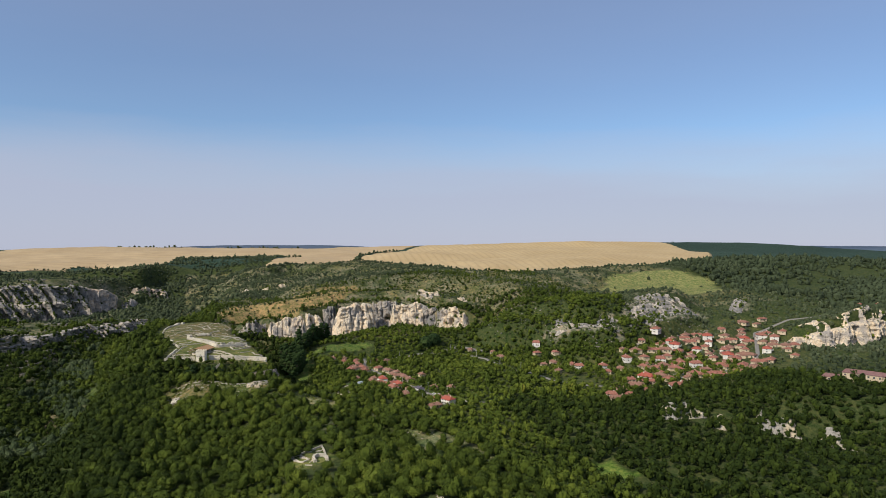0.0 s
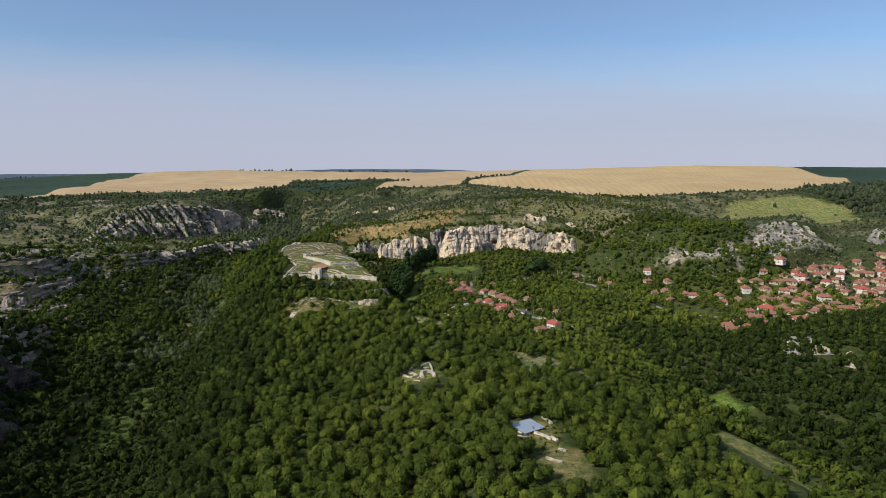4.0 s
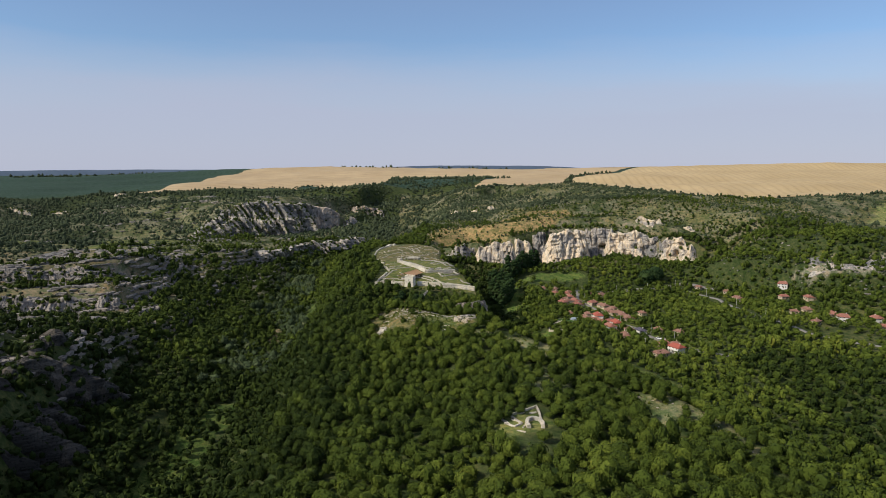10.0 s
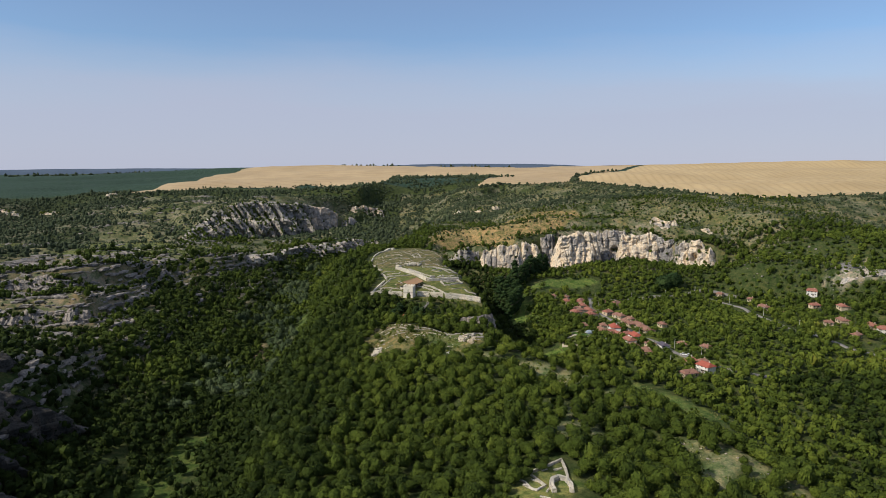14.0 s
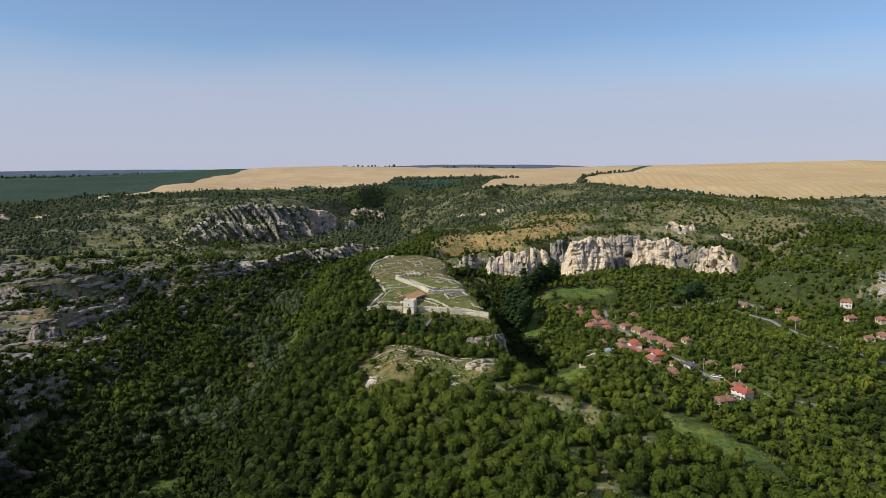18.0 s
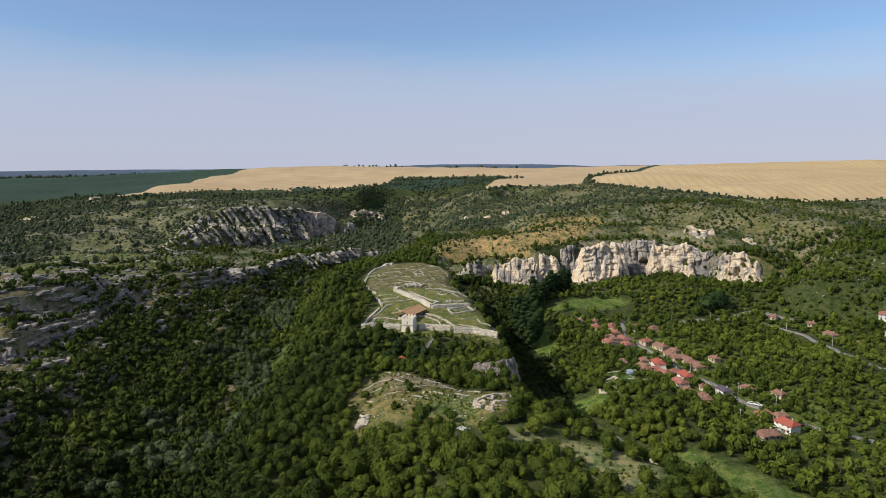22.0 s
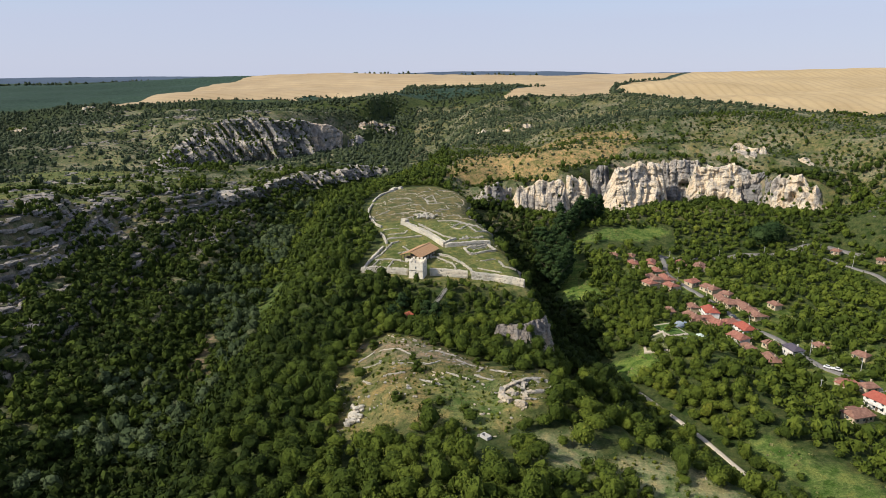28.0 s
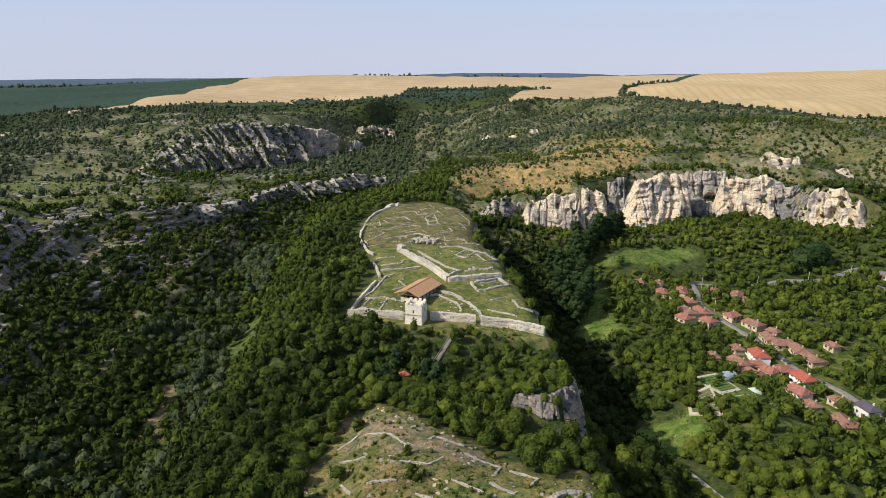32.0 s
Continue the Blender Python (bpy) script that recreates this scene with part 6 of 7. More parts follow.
# wooden stair up to the gate
def stairway():
    (x0, y0), (x1, y1) = STAIRS
    length, turn = math.hypot(x1 - x0, y1 - y0), math.degrees(math.atan2(y1 - y0, x1 - x0))
    za, zb = float(ground_z(x0, y0)) + 1.2, float(ground_z(x1, y1)) + 1.0
    st = base("wooden_stair", x0, y0, za, turn, "long weathered grey wooden stair climbing to the castle gate", "stair")
    n = 36
    step = None
    for k in range(n):
        if step is None:
            step = part("tread", box_bm(0.5, 1.2, 0.08), M_GREYWOOD, st)
            ob = step
        else:
            ob = new("tread", step.data)
            ob.parent = st
        ob.location = (length * k / n, 0, (zb - za) * k / n)
    for s in (-1, 1):
        for name, lift in (("handrail", 1.0), ("stringer", -0.1)):
            bm = bmesh.new()
            v = [bm.verts.new((x, s * 0.65 + o, z + lift + h)) for x, z in ((0, 0), (length, zb - za)) for o, h in ((-.06, 0), (.06, 0), (.06, .14), (-.06, .14))]
            for q in ((0, 1, 5, 4), (1, 2, 6, 5), (2, 3, 7, 6), (3, 0, 4, 7), (0, 3, 2, 1), (4, 5, 6, 7)):
                bm.faces.new([v[i] for i in q])
            part(name, bm, M_GREYWOOD, st)
        for k in range(9):
            part("baluster", box_bm(0.1, 0.1, 2.2, length * k / 8, s * 0.65, (zb - za) * k / 8 - 1.1), M_GREYWOOD, st)


stairway()
# red shelter among the trees
rx, ry = -2.5, -34.0
tent = base("kiosk", rx, ry, float(ground_z(rx, ry)) - 0.1, 25, "small wooden kiosk with a faded red roof among trees", "kiosk")
part("wall", box_bm(2.4, 2.4, 2.9), M_WOOD, tent)
bm = bmesh.new()
bmesh.ops.create_cone(bm, cap_ends=True, segments=4, radius1=2.6, radius2=0.1, depth=1.4, matrix=pose(0, 0, 3.6, 0, 0, 45))
part("roof", bm, simple("faded_red_roof", [(0.3, (0.34, 0.09, 0.05)), (0.7, (0.42, 0.13, 0.08))], 1), tent)

# ruins on the ridge
MEADOW_G = "outcrop walls in the dry meadow"
RING_G = "walls of the small ruin round a grassy hollow"
RING = [([(33, -126), (37, -123), (42.3, -118.5), (46.6, -118.4)], 1.7, 1.3), ([(47.4, -118.6), (50.2, -121.2), (48.6, -125), (46.6, -127.8)], 1.5, 1.0), ([(45.6, -128.6), (41.2, -130.2), (39.2, -130)], 1.3, 0.9),
        ([(32.4, -126.6), (31.4, -131), (34.2, -134.8)], 2.0, 1.6), ([(35.6, -136), (38.4, -136.8)], 2.0, 1.7), ([(39, -134), (38.6, -131)], 1.8, 1.5), ([(39.6, -123.6), (38.4, -129)], 1.6, 1.5), ([(34, -128.6), (36.6, -131.6)], 1.5, 1.3)]
for k, (line, thick, tall) in enumerate(RING):
    ruined_wall(line, thick, tall, "thick pale broken masonry wall of a small ruin in the meadow", 0.5, 160 + k, M_BLUFF, RING_G)
    ring, _ = resample(line, 9)
    X, Y = ring[:, 0] + rng.normal(size=9) * 0.9, ring[:, 1] + rng.normal(size=9) * 0.9
    strew("ruin_rocks", X, Y, 0.25 + 0.45 * rng.rand(9), M_BLUFF, "pale tumbled masonry blocks lying along the ruin wall", 0.8, 0.4, 1.5)
X, Y = rng.normal(107, 2.2, 22), rng.normal(-217, 5.0, 22)
strew("crags", X, Y, 0.8 + 1.4 * rng.rand(22), M_BLUFF, "pale rock outcrop on the edge of the ridge", 0.8, 0.3, 1.3)
for k, (x, y) in enumerate(((-15, -128), (-14, -133), (-17, -131))):
    X, Y = rng.normal(x, 1.5, 8), rng.normal(y, 1.2, 8)
    strew("ruin_rocks", X, Y, 0.6 + 0.7 * rng.rand(8), M_WALL, "small pale ruin among bushes by the meadow", 0.9, 0.7, 1.3)
MLOW = [[(-12, -80), (-4, -84), (2, -92)], [(10, -86), (18, -90)], [(-18, -92), (-10, -95)], [(0, -102), (8, -105), (12, -100)], [(18, -96), (28, -101), (26, -106)], [(30, -104), (37, -110), (34, -114)],
        [(-8, -110), (0, -113)], [(14, -112), (22, -117)], [(-16, -104), (-12, -112)], [(5, -119), (13, -123)], [(24, -112), (30, -118)], [(-20, -84), (-14, -78)]]
for k, line in enumerate(MLOW):
    ruined_wall(line, 0.7, 0.6, "low grey foundation stones in the dry meadow", 0.8, 120 + k, M_FOUND, MEADOW_G, "foundation_wall", "foundation")
trough = base("stone_trough", 25.2, -152.5, float(ground_z(25.2, -152.5)), -50, "open grey stone tomb box in the grass", "tomb")
for w, d, x, y in ((3.0, 0.3, 0, -0.75), (3.0, 0.3, 0, 0.75), (0.3, 1.3, -1.35, 0), (0.3, 1.3, 1.35, 0)):
    part("side_slab", box_bm(w, d, 1.1, x, y, -0.1, bevel=0.03), M_CONC, trough)
CH_G = "walls of the ruined chapel on the ridge"
for k, (line, h, thick) in enumerate((([(37.6, -292.9), (46.8, -288), (57.4, -280.8)], 1.5, 0.75), ([(57.4, -280.8), (57.5, -287.7), (57.2, -292.5)], 1.3, 0.75), ([(45.5, -290.3), (48.5, -297.5)], 1.0, 0.7), ([(42, -296.5), (45.3, -300.4), (48.9, -297.5)], 0.9, 0.7),
                                      ([(41.3, -293.2), (42.8, -295), (43.7, -298.5)], 0.9, 0.6), ([(45, -293.5), (47, -294.6)], 0.7, 0.5), ([(50.9, -301.5), (50.6, -298), (51.6, -294.4), (54, -292.2), (56.3, -293.6), (57, -297), (56.4, -301)], 2.0, 1.5),
                                      ([(49.5, -287.5), (51.5, -286.2)], 0.7, 0.6), ([(53.5, -287.2), (56.5, -286)], 0.7, 0.6), ([(46, -303.5), (49, -305)], 0.6, 0.7), ([(48.5, -301.2), (49.8, -299)], 0.6, 0.6))):
    ruined_wall(line, thick, h * 0.8, "low pale walls of a ruined chapel in a clearing", 0.35, 150 + k, group=CH_G, name="chapel_wall", category="ruin")
# shelter with the blue roof
bz = float(ground_z(81, -370)) - 0.9
blue = base("excavation_shelter", 79.1, -373.2, bz - 0.3, 24.5, "low white-walled shelter with a blue-grey sheet roof", "shelter")
for w, d, x, y in ((9.3, 0.45, 0, -3.7), (9.3, 0.45, 0, 3.7), (0.45, 6.95, -4.42, 0), (0.45, 6.95, 4.42, 0)):
    part("wall", box_bm(w, d, 2.0, x, y, -0.6), M_PLASTER, blue, "whitewashed stone wall")
for k in range(5):
    bm = box_bm(2.06, 8.7, 0.07)
    bmesh.ops.transform(bm, matrix=pose(-4.12 + 2.06 * k, 0, 2.35 + 0.012 * (k % 2), 4, 0, 0), verts=bm.verts)
    part("roof_sheet", bm, M_BLUE, blue)
for y in (-4.1, 0, 4.1):
    part("roof_beam", box_bm(10.1, 0.16, 0.18, 0, y, 2.14 + y * 0.07), M_WOOD, blue)
for x in (-4.8, -1.6, 1.6, 4.8):
    for y in (-4.0, 4.0):
        part("post", box_bm(0.16, 0.16, 2.75 + y * 0.07, x, y, -0.6), M_WOOD, blue)
for k, (line, h) in enumerate((([(88.4, -363.5), (89.2, -371)], 0.9), ([(80.3, -377.9), (82.8, -380.6), (84.8, -383.4)], 0.9), ([(85, -382), (86.5, -385)], 0.8), ([(77.3, -399), (79.5, -401), (81.8, -402)], 0.7), ([(84.4, -391.4), (86.6, -393.4)], 0.6), ([(73, -378.5), (76, -381.4)], 0.7))):
    ruined_wall(line, 1.3, h, "white excavated foundation beside the shelter", 0.4, 170 + k, M_WALL, "excavated foundations by the shelter", "foundation_wall", "foundation")


# ---- houses ----
def gable_roof_bm(w, d, z, rise, eave=0.55, hip=0.0, thick=0.18):
    bm = bmesh.new()
    a, b, r = w / 2 + eave, d / 2 + eave, w / 2 + eave - hip
    low = [(-a, -b, z), (a, -b, z), (a, b, z), (-a, b, z)]
    v = [bm.verts.new(p) for p in low] + [bm.verts.new((p[0], p[1], p[2] - thick)) for p in low]
    t = [bm.verts.new((-r, 0, z + rise)), bm.verts.new((r, 0, z + rise))]
    bm.faces.new((v[0], v[1], t[1], t[0])); bm.faces.new((v[2], v[3], t[0], t[1]))
    bm.faces.new((v[1], v[2], t[1])); bm.faces.new((v[3], v[0], t[0]))
    bm.faces.new((v[7], v[6], v[5], v[4]))
    for i in range(4):
        bm.faces.new((v[i], v[4 + i], v[4 + (i + 1) % 4], v[(i + 1) % 4]))
    return bm


def house(w, d, h, rise, wall, roof, label, storeys=1, hip=2.0, annex=True, balcony=False):
    ho = base("house", 0, 0, 0, 0, label, "house")
    bm = box_bm(w, d, h + 1.5, z=-1.5)
    part("wall", bm, wall, ho)
    top = part("roof", gable_roof_bm(w, d, h, rise, hip=hip), roof, ho)
    part("chimney", box_bm(0.6, 0.6, 1.6, w * 0.22, d * 0.1, h + rise * 0.55), wall, top)
    for s in range(storeys):
        for k in range(3 if w > 9 else 2):
            x = (k + 0.5) * w / (3 if w > 9 else 2) - w / 2
            for y in (-1, 1):
                part("window", box_bm(1.1, 0.14, 1.2, x, y * (d / 2 + 0.02), 1.0 + s * 2.7), M_GLASSY, ho, "dark glazed window")
        part("window", box_bm(0.14, 1.1, 1.2, -w / 2 - 0.02, 0, 1.0 + s * 2.7), M_GLASSY, ho, "dark glazed window")
    part("door", box_bm(1.0, 0.12, 2.0, w * 0.12, -d / 2 - 0.03, 0), M_WOOD, ho, "dark timber door")
    if annex:
        part("lean_to", add(box_bm(w * 0.45, 3.0, 2.2 + 1.2, w * 0.2, d / 2 + 1.5, -1.2), box_bm(0.1, 0.1, 0.1, w * 0.2, d / 2 + 1.5, 0)), M_OCHRE, ho)
        bm = box_bm(w * 0.5, 3.5, 0.16)
        bmesh.ops.transform(bm, matrix=pose(w * 0.2, d / 2 + 1.6, 2.45, -12, 0, 0), verts=bm.verts)
        part("lean_to_roof", bm, M_TILE2, ho)
    if balcony:
        bm = box_bm(w * 0.8, 1.6, 0.15, 0, -d / 2 - 0.8, 2.7)
        part("balcony", add(bm, box_bm(w * 0.8, 0.1, 0.9, 0, -d / 2 - 1.55, 2.85)), M_PLASTER, ho)
    return ho


KINDS = [house(8, 6.4, 3.0, 2.0, M_OCHRE, M_TILE, "old ochre house with a terracotta tile roof"),
         house(10.5, 6.8, 3.0, 2.1, M_OCHRE, M_TILE2, "long old house with a weathered brown tile roof"),
         house(9.4, 7.6, 4.7, 2.5, M_PLASTER, M_TILE, "white two-storey house with a terracotta roof", 2, annex=False),
         house(6.6, 5.4, 2.9, 1.7, M_OCHRE, M_TILE2, "small rustic house with a brown tile roof", annex=False),
         house(10.2, 7.8, 4.8, 2.4, M_PLASTER, M_TILE3, "white two-storey house with a bright red roof", 2, annex=False, balcony=True),
         house(8.4, 6.6, 4.4, 1.8, M_PLASTER, M_SLATE, "white house with a dark sheet roof", 1, annex=False),
         house(11.6, 6.0, 3.0, 1.9, M_OCHRE, M_TILE, "long low farmhouse with a red tile roof")]
USED = [0] * len(KINDS)
road_pts = [(a, b) for line in ROADS for a, b in zip(line, line[1:])]


def settle(kind, x, y, group, turn=None, scale=1.0):
    if turn is None:
        a, b = min(road_pts, key=lambda s: (0.5 * (s[0][0] + s[1][0]) - x) ** 2 + (0.5 * (s[0][1] + s[1][1]) - y) ** 2)
        turn = math.degrees(math.atan2(b[1] - a[1], b[0] - a[0])) + rng.normal() * 7 + (90 if rng.rand() < 0.25 else 0)
    m = pose(x, y, float(ground_z(x, y)) + 0.2, 0, 0, turn) @ Matrix.Diagonal((scale, scale, 1 + (scale - 1) * 0.4, 1))
    if USED[kind]:
        ho = copy_thing(KINDS[kind], m)
    else:
        ho = KINDS[kind]
        ho.matrix_basis = m
    USED[kind] += 1
    return tagged(ho, group=group)


KA = [3, 3, 0, 6, 0, 6, 1, 1, 0, 6, 0, 0, 1, 3, 1, 1, 1, 1, 3, 3, 4, 1, 0, 1, 0, 0, 4, 2, 3, 3, 3, 5, 1]
for k, (x, y) in enumerate(HOUSES_A):
    settle(KA[k % len(KA)], x, y, "houses of the hamlet below the castle")
KB = [1, 5, 3, 0, 3, 4, 1, 3]
for k, (x, y) in enumerate(HOUSES_B):
    settle(KB[k], x, y, "houses of the hamlet below the castle")
for k, (x, y) in enumerate(HOUSES_R):
    settle((3, 3, 1, 2, 0, 0, 3, 1, 6, 3, 2, 2, 0, 2, 3, 1)[k], x, y, "houses along the valley road")
for k, (x, y) in enumerate(HOUSES_V):
    settle((0, 1, 6, 1, 0, 2, 6, 3, 1, 0)[k % 10], x, y, "houses of the far village", scale=1.1 + 0.12 * (k % 4))
r = np.random.RandomState(17)
taken = list(HOUSES_V) + list(HOUSES_R)
VILLAGE_CORE = [(352, -100), (404, -92), (470, -40), (507, -76), (583, -50), (634, -35), (680, 0), (735, 100), (775, 152), (675, 108), (590, 104), (517, 90), (455, 45), (430, -20)]
for k in range(900):
    x, y = r.uniform(350, 780), r.uniform(-105, 160)
    near_road = min(math.sqrt(float(seg_field(np.array(x), np.array(y), [(*p, 0) for p in ln])[0])) for ln in ROADS[1:2])
    if inside(np.array(x), np.array(y), VILLAGE_CORE) and near_road > 6.5 and all((x - a) ** 2 + (y - b) ** 2 > 14.0 ** 2 for a, b in taken) and len(taken) < 118:
        taken.append((x, y))
        settle((0, 6, 1, 1, 0, 4, 6, 3, 2, 0)[k % 10], x, y, "houses of the far village", scale=1.1 + 0.12 * (k % 4))
for k, (x, y) in enumerate(HOUSES_RIDGE):
    settle(6, x, y, "long buildings on the far ridge", 20)
for k in range(len(KINDS)):
    if not USED[k]:
        settle(k, 600, 0, "houses of the far village")


def hall(x, y, turn, w):
    h = base("guest_house", x, y, float(ground_z(x, y)) + 1.5, turn, "long wooded-side building with a dark purplish tile roof", "building", "guest houses on the spur")
    part("wall", box_bm(w, 9, 7.5, z=-2.5), M_OCHRE, h)
    part("roof", gable_roof_bm(w, 9, 5, 2.6, hip=2.5), simple("purplish_tiles", [(0.3, (0.13, 0.07, 0.065)), (0.7, (0.21, 0.12, 0.11))], 0.8), h)
    for k in range(int(w // 4)):
        part("window", box_bm(1.4, 0.14, 1.4, -w / 2 + 2 + k * 4, -4.52, 2.4), M_GLASSY, h, "dark glazed window")


hall(545, -170, -62, 30)
hall(522, -205, -58, 24)
hall(512, -235, -70, 26)


def greenhouse(x, y, turn, w, d, mat, label):
    g = base("greenhouse", x, y, float(ground_z(x, y)), turn, label, "greenhouse", "greenhouses in the garden")
    bm = bmesh.new()
    n = 9
    rows = [[bm.verts.new((sx * w / 2, math.cos(math.pi * k / n) * d / 2, math.sin(math.pi * k / n) * d * 0.45 - 0.2)) for k in range(n + 1)] for sx in (-1, 1)]
    for k in range(n):
        bm.faces.new((rows[0][k], rows[0][k + 1], rows[1][k + 1], rows[1][k]))
    bm.faces.new(rows[0]); bm.faces.new(rows[1][::-1])
    part("cover", bm, mat, g)
    for k in range(5):
        b2 = bmesh.new()
        x0 = -w / 2 + k * w / 4
        ring = [[b2.verts.new((x0 + e, math.cos(math.pi * q / n) * (d / 2 + 0.05), math.sin(math.pi * q / n) * (d * 0.45 + 0.05) - 0.2)) for q in range(n + 1)] for e in (-0.06, 0.06)]
        for q in range(n):
            b2.faces.new((ring[0][q], ring[0][q + 1], ring[1][q + 1], ring[1][q]))
        part("hoop", b2, M_CONC, g)


greenhouse(145, 21, 35, 9, 6, simple("grey_blue_glass", [(0.3, (0.28, 0.33, 0.37)), (0.7, (0.38, 0.43, 0.46))], 0.8, 0.3, 0.5, 0.1), "grey glazed greenhouse in the kitchen garden")
greenhouse(156, 11, 15, 9, 6, M_FILM, "milky plastic tunnel greenhouse in the garden")


def garden_bed(corners, label, mat):
    """A tilled bed with rows of plants inside a kerb of trodden earth."""
    cx, cy = sum(p[0] for p in corners) / 4, sum(p[1] for p in corners) / 4
    bed = base("garden_bed", cx, cy, float(ground_z(cx, cy)), 0, label, "garden bed", "kitchen gardens of the hamlet")
    P = [(x - cx, y - cy, float(ground_z(x, y)) - float(ground_z(cx, cy))) for x, y in corners]

    def at(u, v, up):
        q = [(1 - u) * (1 - v), u * (1 - v), u * v, (1 - u) * v]
        return [sum(w * p[k] for w, p in zip(q, P)) + (up if k == 2 else 0) for k in range(3)]

    def sheet(u0, u1, v0, v1, up, thick):
        bm = bmesh.new()
        n = 6
        top = [[bm.verts.new(at(u0 + (u1 - u0) * i / n, v0 + (v1 - v0) * j / n, up)) for j in range(n + 1)] for i in range(n + 1)]
        for i in range(n):
            for j in range(n):
                bm.faces.new((top[i][j], top[i + 1][j], top[i + 1][j + 1], top[i][j + 1]))
        g = bmesh.ops.extrude_face_region(bm, geom=list(bm.faces))
        bmesh.ops.translate(bm, vec=(0, 0, -thick), verts=[e for e in g["geom"] if isinstance(e, bmesh.types.BMVert)])
        return bm
    part("path", sheet(-0.12, 1.12, -0.12, 1.12, 0.55, 1.6), M_TRACK, bed, "trodden pale earth path")
    for k in range(7):
        part("vegetable_strip", sheet(0.0, 1.0, k / 7 + 0.01, (k + 0.82) / 7, 0.85, 0.6), mat, bed, "green vegetable strip")


M_VEG = simple("vegetable_leaves", [(0.3, (0.05, 0.10, 0.02)), (0.5, (0.09, 0.16, 0.03)), (0.7, (0.13, 0.21, 0.045))], 1.6, bumpy=0.8, dist=0.3)
garden_bed([(127, 14), (139, 19), (143, 5), (134, 0)], "kitchen garden bed with rows of green vegetables", M_VEG)
garden_bed([(137, -5), (145, -1), (147, -7), (139, -12)], "small green vegetable bed beside the greenhouse", M_VEG)
garden_bed([(120, 0), (130, 4), (128, -14), (118, -10)], "grassy fenced garden plot", simple("dry_lawn", [(0.3, (0.07, 0.09, 0.03)), (0.7, (0.14, 0.15, 0.06))], 1.2, bumpy=0.5))
# ---- single trees ----
def trunk_bm(h, r, limbs, seed):
    """A tapered trunk with a few limbs."""
    q = np.random.RandomState(seed)
    bm = bmesh.new()
    bmesh.ops.create_cone(bm, cap_ends=True, segments=7, radius1=r, radius2=r * 0.45, depth=h + 1.2, matrix=Matrix.Translation((0, 0, h / 2 - 0.6)))
    for k in range(limbs):
        a = k * 6.283 / limbs + q.rand()
        m = Matrix.Translation((0, 0, h * (0.55 + 0.3 * q.rand()))) @ Matrix.Rotation(a, 4, 'Z') @ Matrix.Rotation(radians(45), 4, 'Y') @ Matrix.Translation((0, 0, h * 0.25))
        bmesh.ops.create_cone(bm, cap_ends=True, segments=5, radius1=r * 0.4, radius2=r * 0.12, depth=h * 0.55, matrix=m)
    return bm


def tree_kind(name, templates, mat, width, tall, label, category, seed, clumps=7, bare=0.28):
    """A tree: a trunk with limbs under a crown of many leafy clumps with gaps between them."""
    q = np.random.RandomState(seed)
    t = base(name, 0, 0, 0, 0, label, category)
    part("trunk", trunk_bm(tall * 0.62, width * 0.05 + 0.08, 4, seed), M_BARK, t)
    VV, FF, TT, at = [], [], [], 0
    for k in range(clumps):
        tv, tf = templates[q.randint(len(templates))]
        u = (k + 0.5) / clumps
        a, rad = k * 2.4, width * 0.5 * math.sin(math.pi * min(u * 0.85 + 0.12, 1)) * (0.35 + 0.45 * q.rand())
        w = width * (0.24 + 0.12 * q.rand())
        VV.append(tv * [w, w, w * 0.9] + [math.cos(a) * rad, math.sin(a) * rad, tall * (bare + (0.9 - bare) * u) - w * 0.7])
        FF.append(tf + at); TT.append(np.full(len(tv), 0.15 + 0.5 * q.rand())); at += len(tv)
    me = mesh_from("crown", np.concatenate(VV), np.concatenate(FF), [mat], smooth=False)
    me.attributes.new("tint", 'FLOAT', 'POINT').data.foreach_set("value", np.concatenate(TT).astype(np.float32))
    new("crown", me).parent = t
    return t


def grow(kind, spots, group, lo=0.8, hi=1.25):
    """One tree of a kind at each spot."""
    for k, (x, y) in enumerate(spots):
        m = pose(x, y, float(ground_z(x, y)) - 0.1, 0, 0, rng.rand() * 360)
        ob = copy_thing(kind, m) if k else kind
        ob.matrix_basis = m @ Matrix.Diagonal((*[lo + (hi - lo) * rng.rand()] * 3, 1))
        tagged(ob, group=group)


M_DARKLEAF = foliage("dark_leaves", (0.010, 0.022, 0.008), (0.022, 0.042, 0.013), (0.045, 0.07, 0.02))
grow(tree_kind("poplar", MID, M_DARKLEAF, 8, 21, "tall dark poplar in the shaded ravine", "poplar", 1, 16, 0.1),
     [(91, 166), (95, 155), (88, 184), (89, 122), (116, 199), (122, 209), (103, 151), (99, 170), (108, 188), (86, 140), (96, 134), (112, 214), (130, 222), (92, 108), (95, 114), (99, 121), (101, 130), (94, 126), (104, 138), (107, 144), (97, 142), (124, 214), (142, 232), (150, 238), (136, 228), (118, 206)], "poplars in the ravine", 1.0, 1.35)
grow(tree_kind("walnut_tree", BIG, M_DARKLEAF, 17, 13, "broad dark walnut tree standing by the road", "tree", 2, 22, 0.15), [(268, 187), (279, 191)], "walnut trees by the road", 0.9, 1.1)
grow(tree_kind("bush", MID, M_LEAF, 4.2, 3.6, "round green bush in the dry meadow", "bush", 3, 6, 0.1),
     [(4, -112), (12, -134), (-2, -131), (20, -139), (-22, -118), (26, -93), (9, -77), (-15, -73), (44, -104), (2, -97)], "bushes in the meadow", 0.7, 1.2)
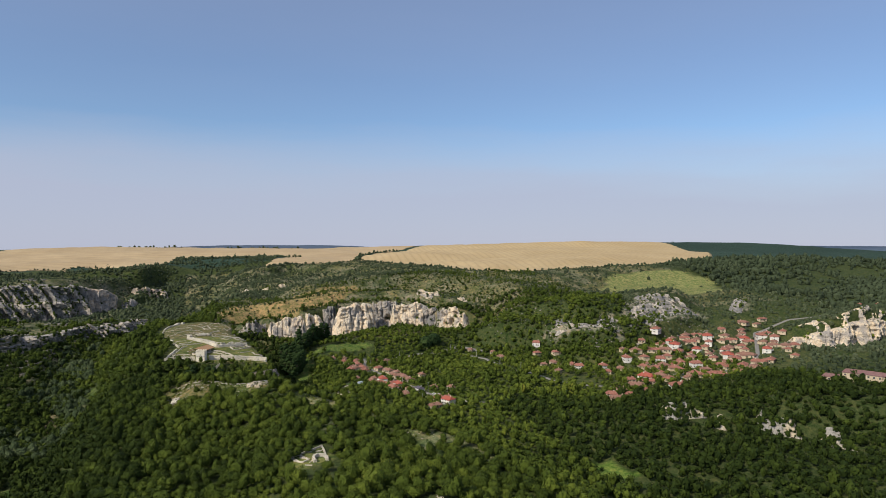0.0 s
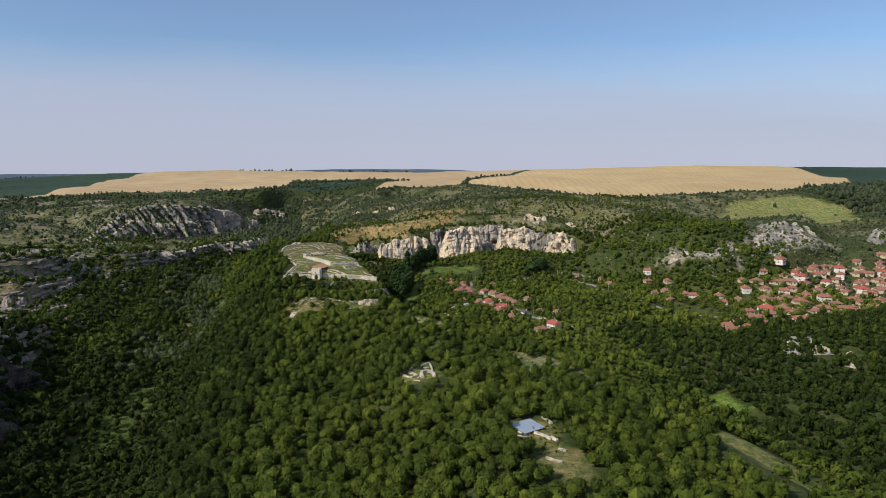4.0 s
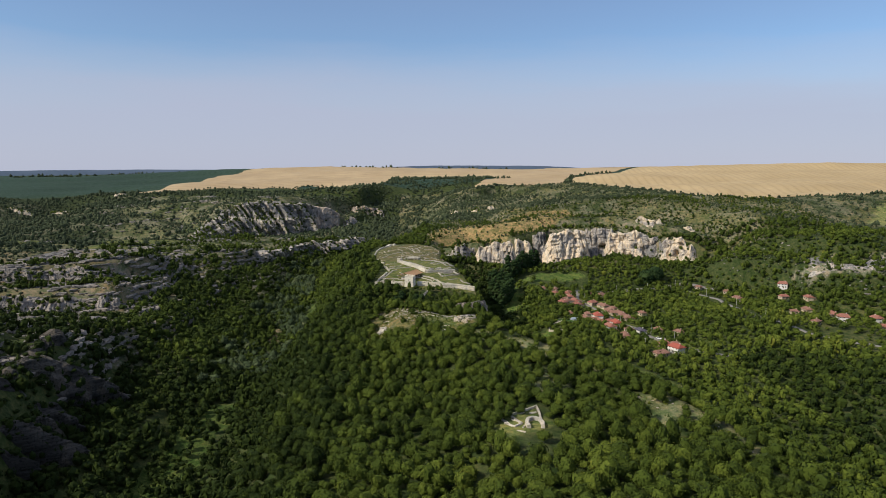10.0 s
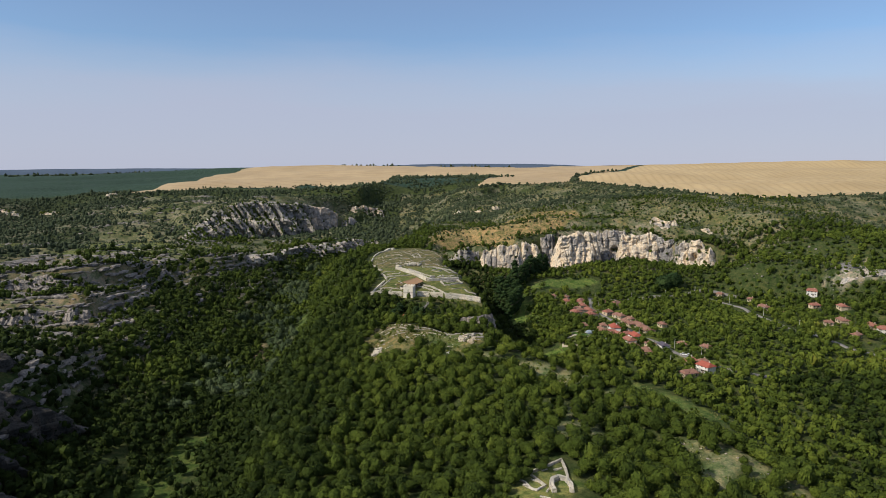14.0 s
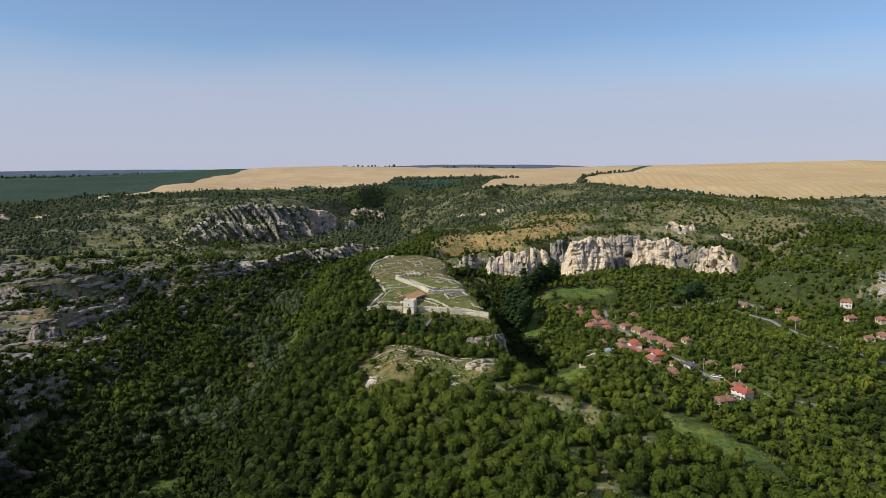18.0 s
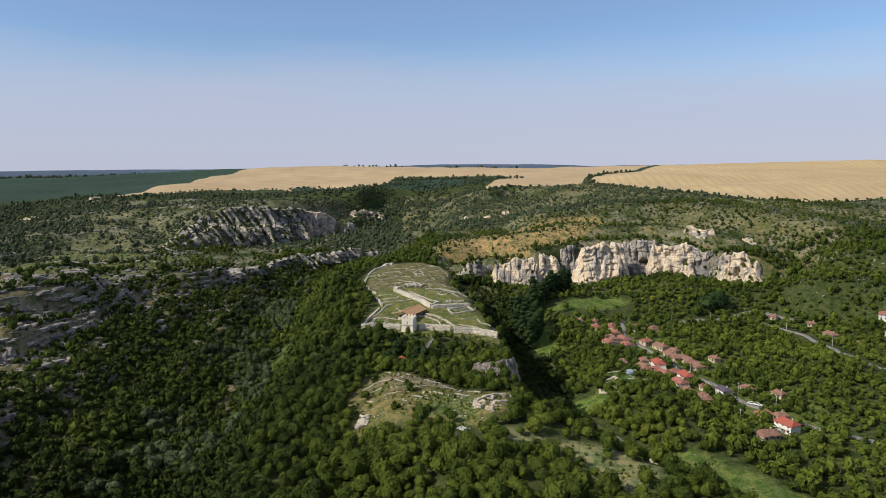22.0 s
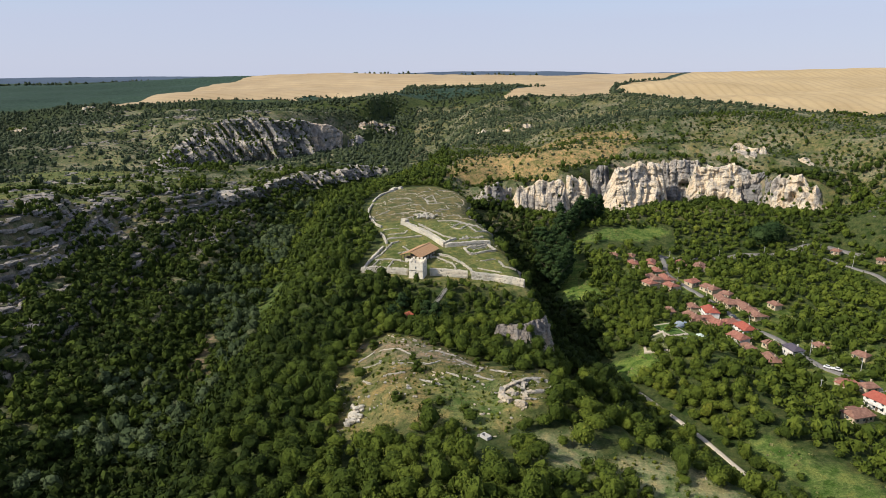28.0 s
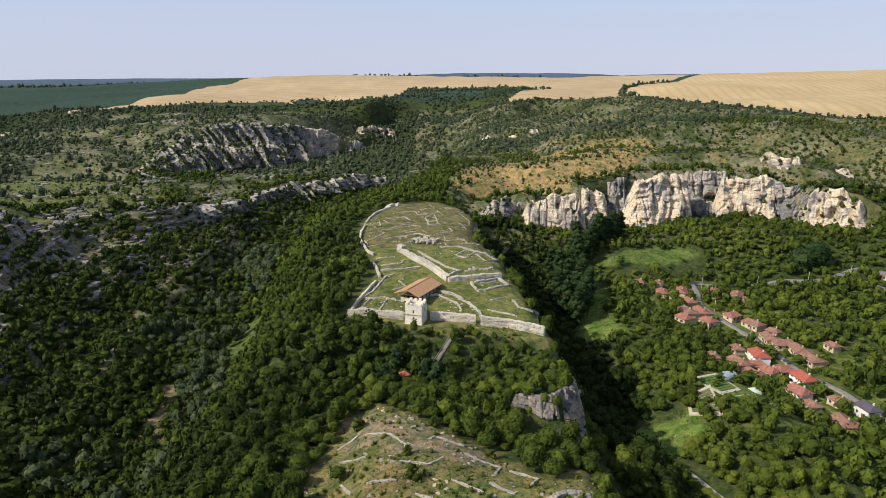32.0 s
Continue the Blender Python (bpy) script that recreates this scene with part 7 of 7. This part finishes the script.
grow(tree_kind("bush", MID, M_LEAF, 4.6, 3.4, "round green bush on the ridge clearing", "bush", 4, 6, 0.1),
     [(40, -158), (52, -165), (66, -172), (78, -164), (60, -184), (72, -190), (86, -182), (94, -196), (76, -206), (88, -212), (100, -222), (66, -226), (82, -230), (48, -176), (104, -262),
      (116, -270), (122, -292), (128, -308), (112, -258), (126, -322)], "bushes in the ridge clearing", 0.6, 1.2)
grow(tree_kind("fruit_tree", MID, M_LEAF, 4.5, 5, "small fruit tree in a village garden", "tree", 5, 7, 0.25),
     [(134, 6), (138, 12), (148, 16), (152, 30), (160, 22), (140, 34), (150, 60), (160, 75), (176, 84), (206, 100), (212, 80), (214, 40), (206, 22), (170, 134), (148, 142), (180, 132), (196, 128), (176, 160),
      (150, 108), (144, 100), (196, 152), (168, -6), (186, -34), (210, -36), (228, -62), (200, -80), (180, -52)], "garden trees of the hamlet", 0.7, 1.3)
grow(tree_kind("pine", MID, M_DARKLEAF, 5.5, 9, "dark pine below the castle stair", "pine", 6, 11, 0.12), [(2, -30), (6, -36), (-6, -28), (10, -40), (-10, -38), (14, -36)], "pines below the castle", 0.85, 1.2)
# shrubs along the foot and the rim of the pale cliff
p, t = resample(CLIFF_FOOT, 150)
X, Y = p[:, 0] + rng.normal(size=150) * 3 + 1, p[:, 1] + rng.normal(size=150) * 3 - 9
q, t = resample(CLIFF_RIM, 110)
X, Y = np.r_[X, q[:, 0] + rng.normal(size=110) * 4], np.r_[Y, q[:, 1] - 6 + np.abs(rng.normal(size=110)) * 10]
for x0, x1, y0, y1, k in ((133, 142, 268, 290, 22), (148, 182, 280, 300, 60), (238, 270, 300, 320, 60), (268, 290, 288, 306, 40), (303, 322, 274, 294, 44), (30, 76, 268, 284, 50)):
    X, Y = np.r_[X, rng.uniform(x0, x1, k)], np.r_[Y, rng.uniform(y0, y1, k)]
S = 1.6 + 2.0 * rng.rand(len(X)) ** 1.5
plant("cliff_shrubs", np.stack([X, Y, ground_z(X, Y) + S * 0.2], 1), S, tints(X, Y), MID, M_LEAF, "green shrubs at the foot and on the rim of the pale cliff", "shrubs")

# ---- poles and cars ----
pole = base("utility_pole", 0, 0, 0, 0, "slim grey concrete utility pole beside the street", "pole")
bm = bmesh.new()
bmesh.ops.create_cone(bm, cap_ends=True, segments=8, radius1=0.2, radius2=0.11, depth=9.5, matrix=Matrix.Translation((0, 0, 4.2)))
part("mast", bm, M_CONC, pole)
part("crossarm", box_bm(1.6, 0.12, 0.12, z=8.3), M_CONC, pole)
for k, (x, y) in enumerate([(192, 36), (186, 84), (179, 118), (187, 160), (226, 163), (262, 166), (206, -4), (216, -30), (298, 178), (322, 150), (331, 100), (185, -50), (318, 20)]):
    m = pose(x, y, float(ground_z(x, y)), 0, 0, 40 + 10 * k)
    tagged(copy_thing(pole, m) if k else pole, group="utility poles")
    if not k:
        pole.matrix_basis = m
M_CAR = simple("white_car_paint", [(0.3, (0.60, 0.60, 0.60)), (0.7, (0.68, 0.68, 0.68))], 1, 0.3, 0.5, 0)
M_CAR2 = simple("dark_car_paint", [(0.3, (0.03, 0.035, 0.045)), (0.7, (0.05, 0.055, 0.065))], 1, 0.3, 0.5, 0)
M_TYRE = simple("tyre_rubber", [(0.3, (0.02, 0.02, 0.02)), (0.7, (0.035, 0.035, 0.035))], 5)


def car(x, y, turn, paint, label):
    c = base("car", x, y, float(ground_z(x, y)) + 0.4, turn, label, "car", "parked cars")
    part("body", box_bm(4.2, 1.75, 0.75, z=0.3, bevel=0.12), paint, c)
    part("cabin", box_bm(2.3, 1.6, 0.6, -0.2, 0, 1.0, taper=0.2, bevel=0.05), M_GLASSY, c)
    part("roof_panel", box_bm(1.7, 1.3, 0.06, -0.2, 0, 1.58, bevel=0.02), paint, c)
    for sx in (-1.3, 1.3):
        for sy in (-0.8, 0.8):
            bm = bmesh.new()
            bmesh.ops.create_cone(bm, cap_ends=True, segments=12, radius1=0.32, radius2=0.32, depth=0.22, matrix=pose(sx, sy, 0.32, 90, 0, 0))
            part("wheel", bm, M_TYRE, c)


car(190.5, 52, -80, M_CAR2, "dark hatchback parked on the village street")
car(207, -19, -40, M_CAR, "white car parked beside the dark-roofed house")
car(210, -22, -40, M_CAR, "white car parked in the yard")
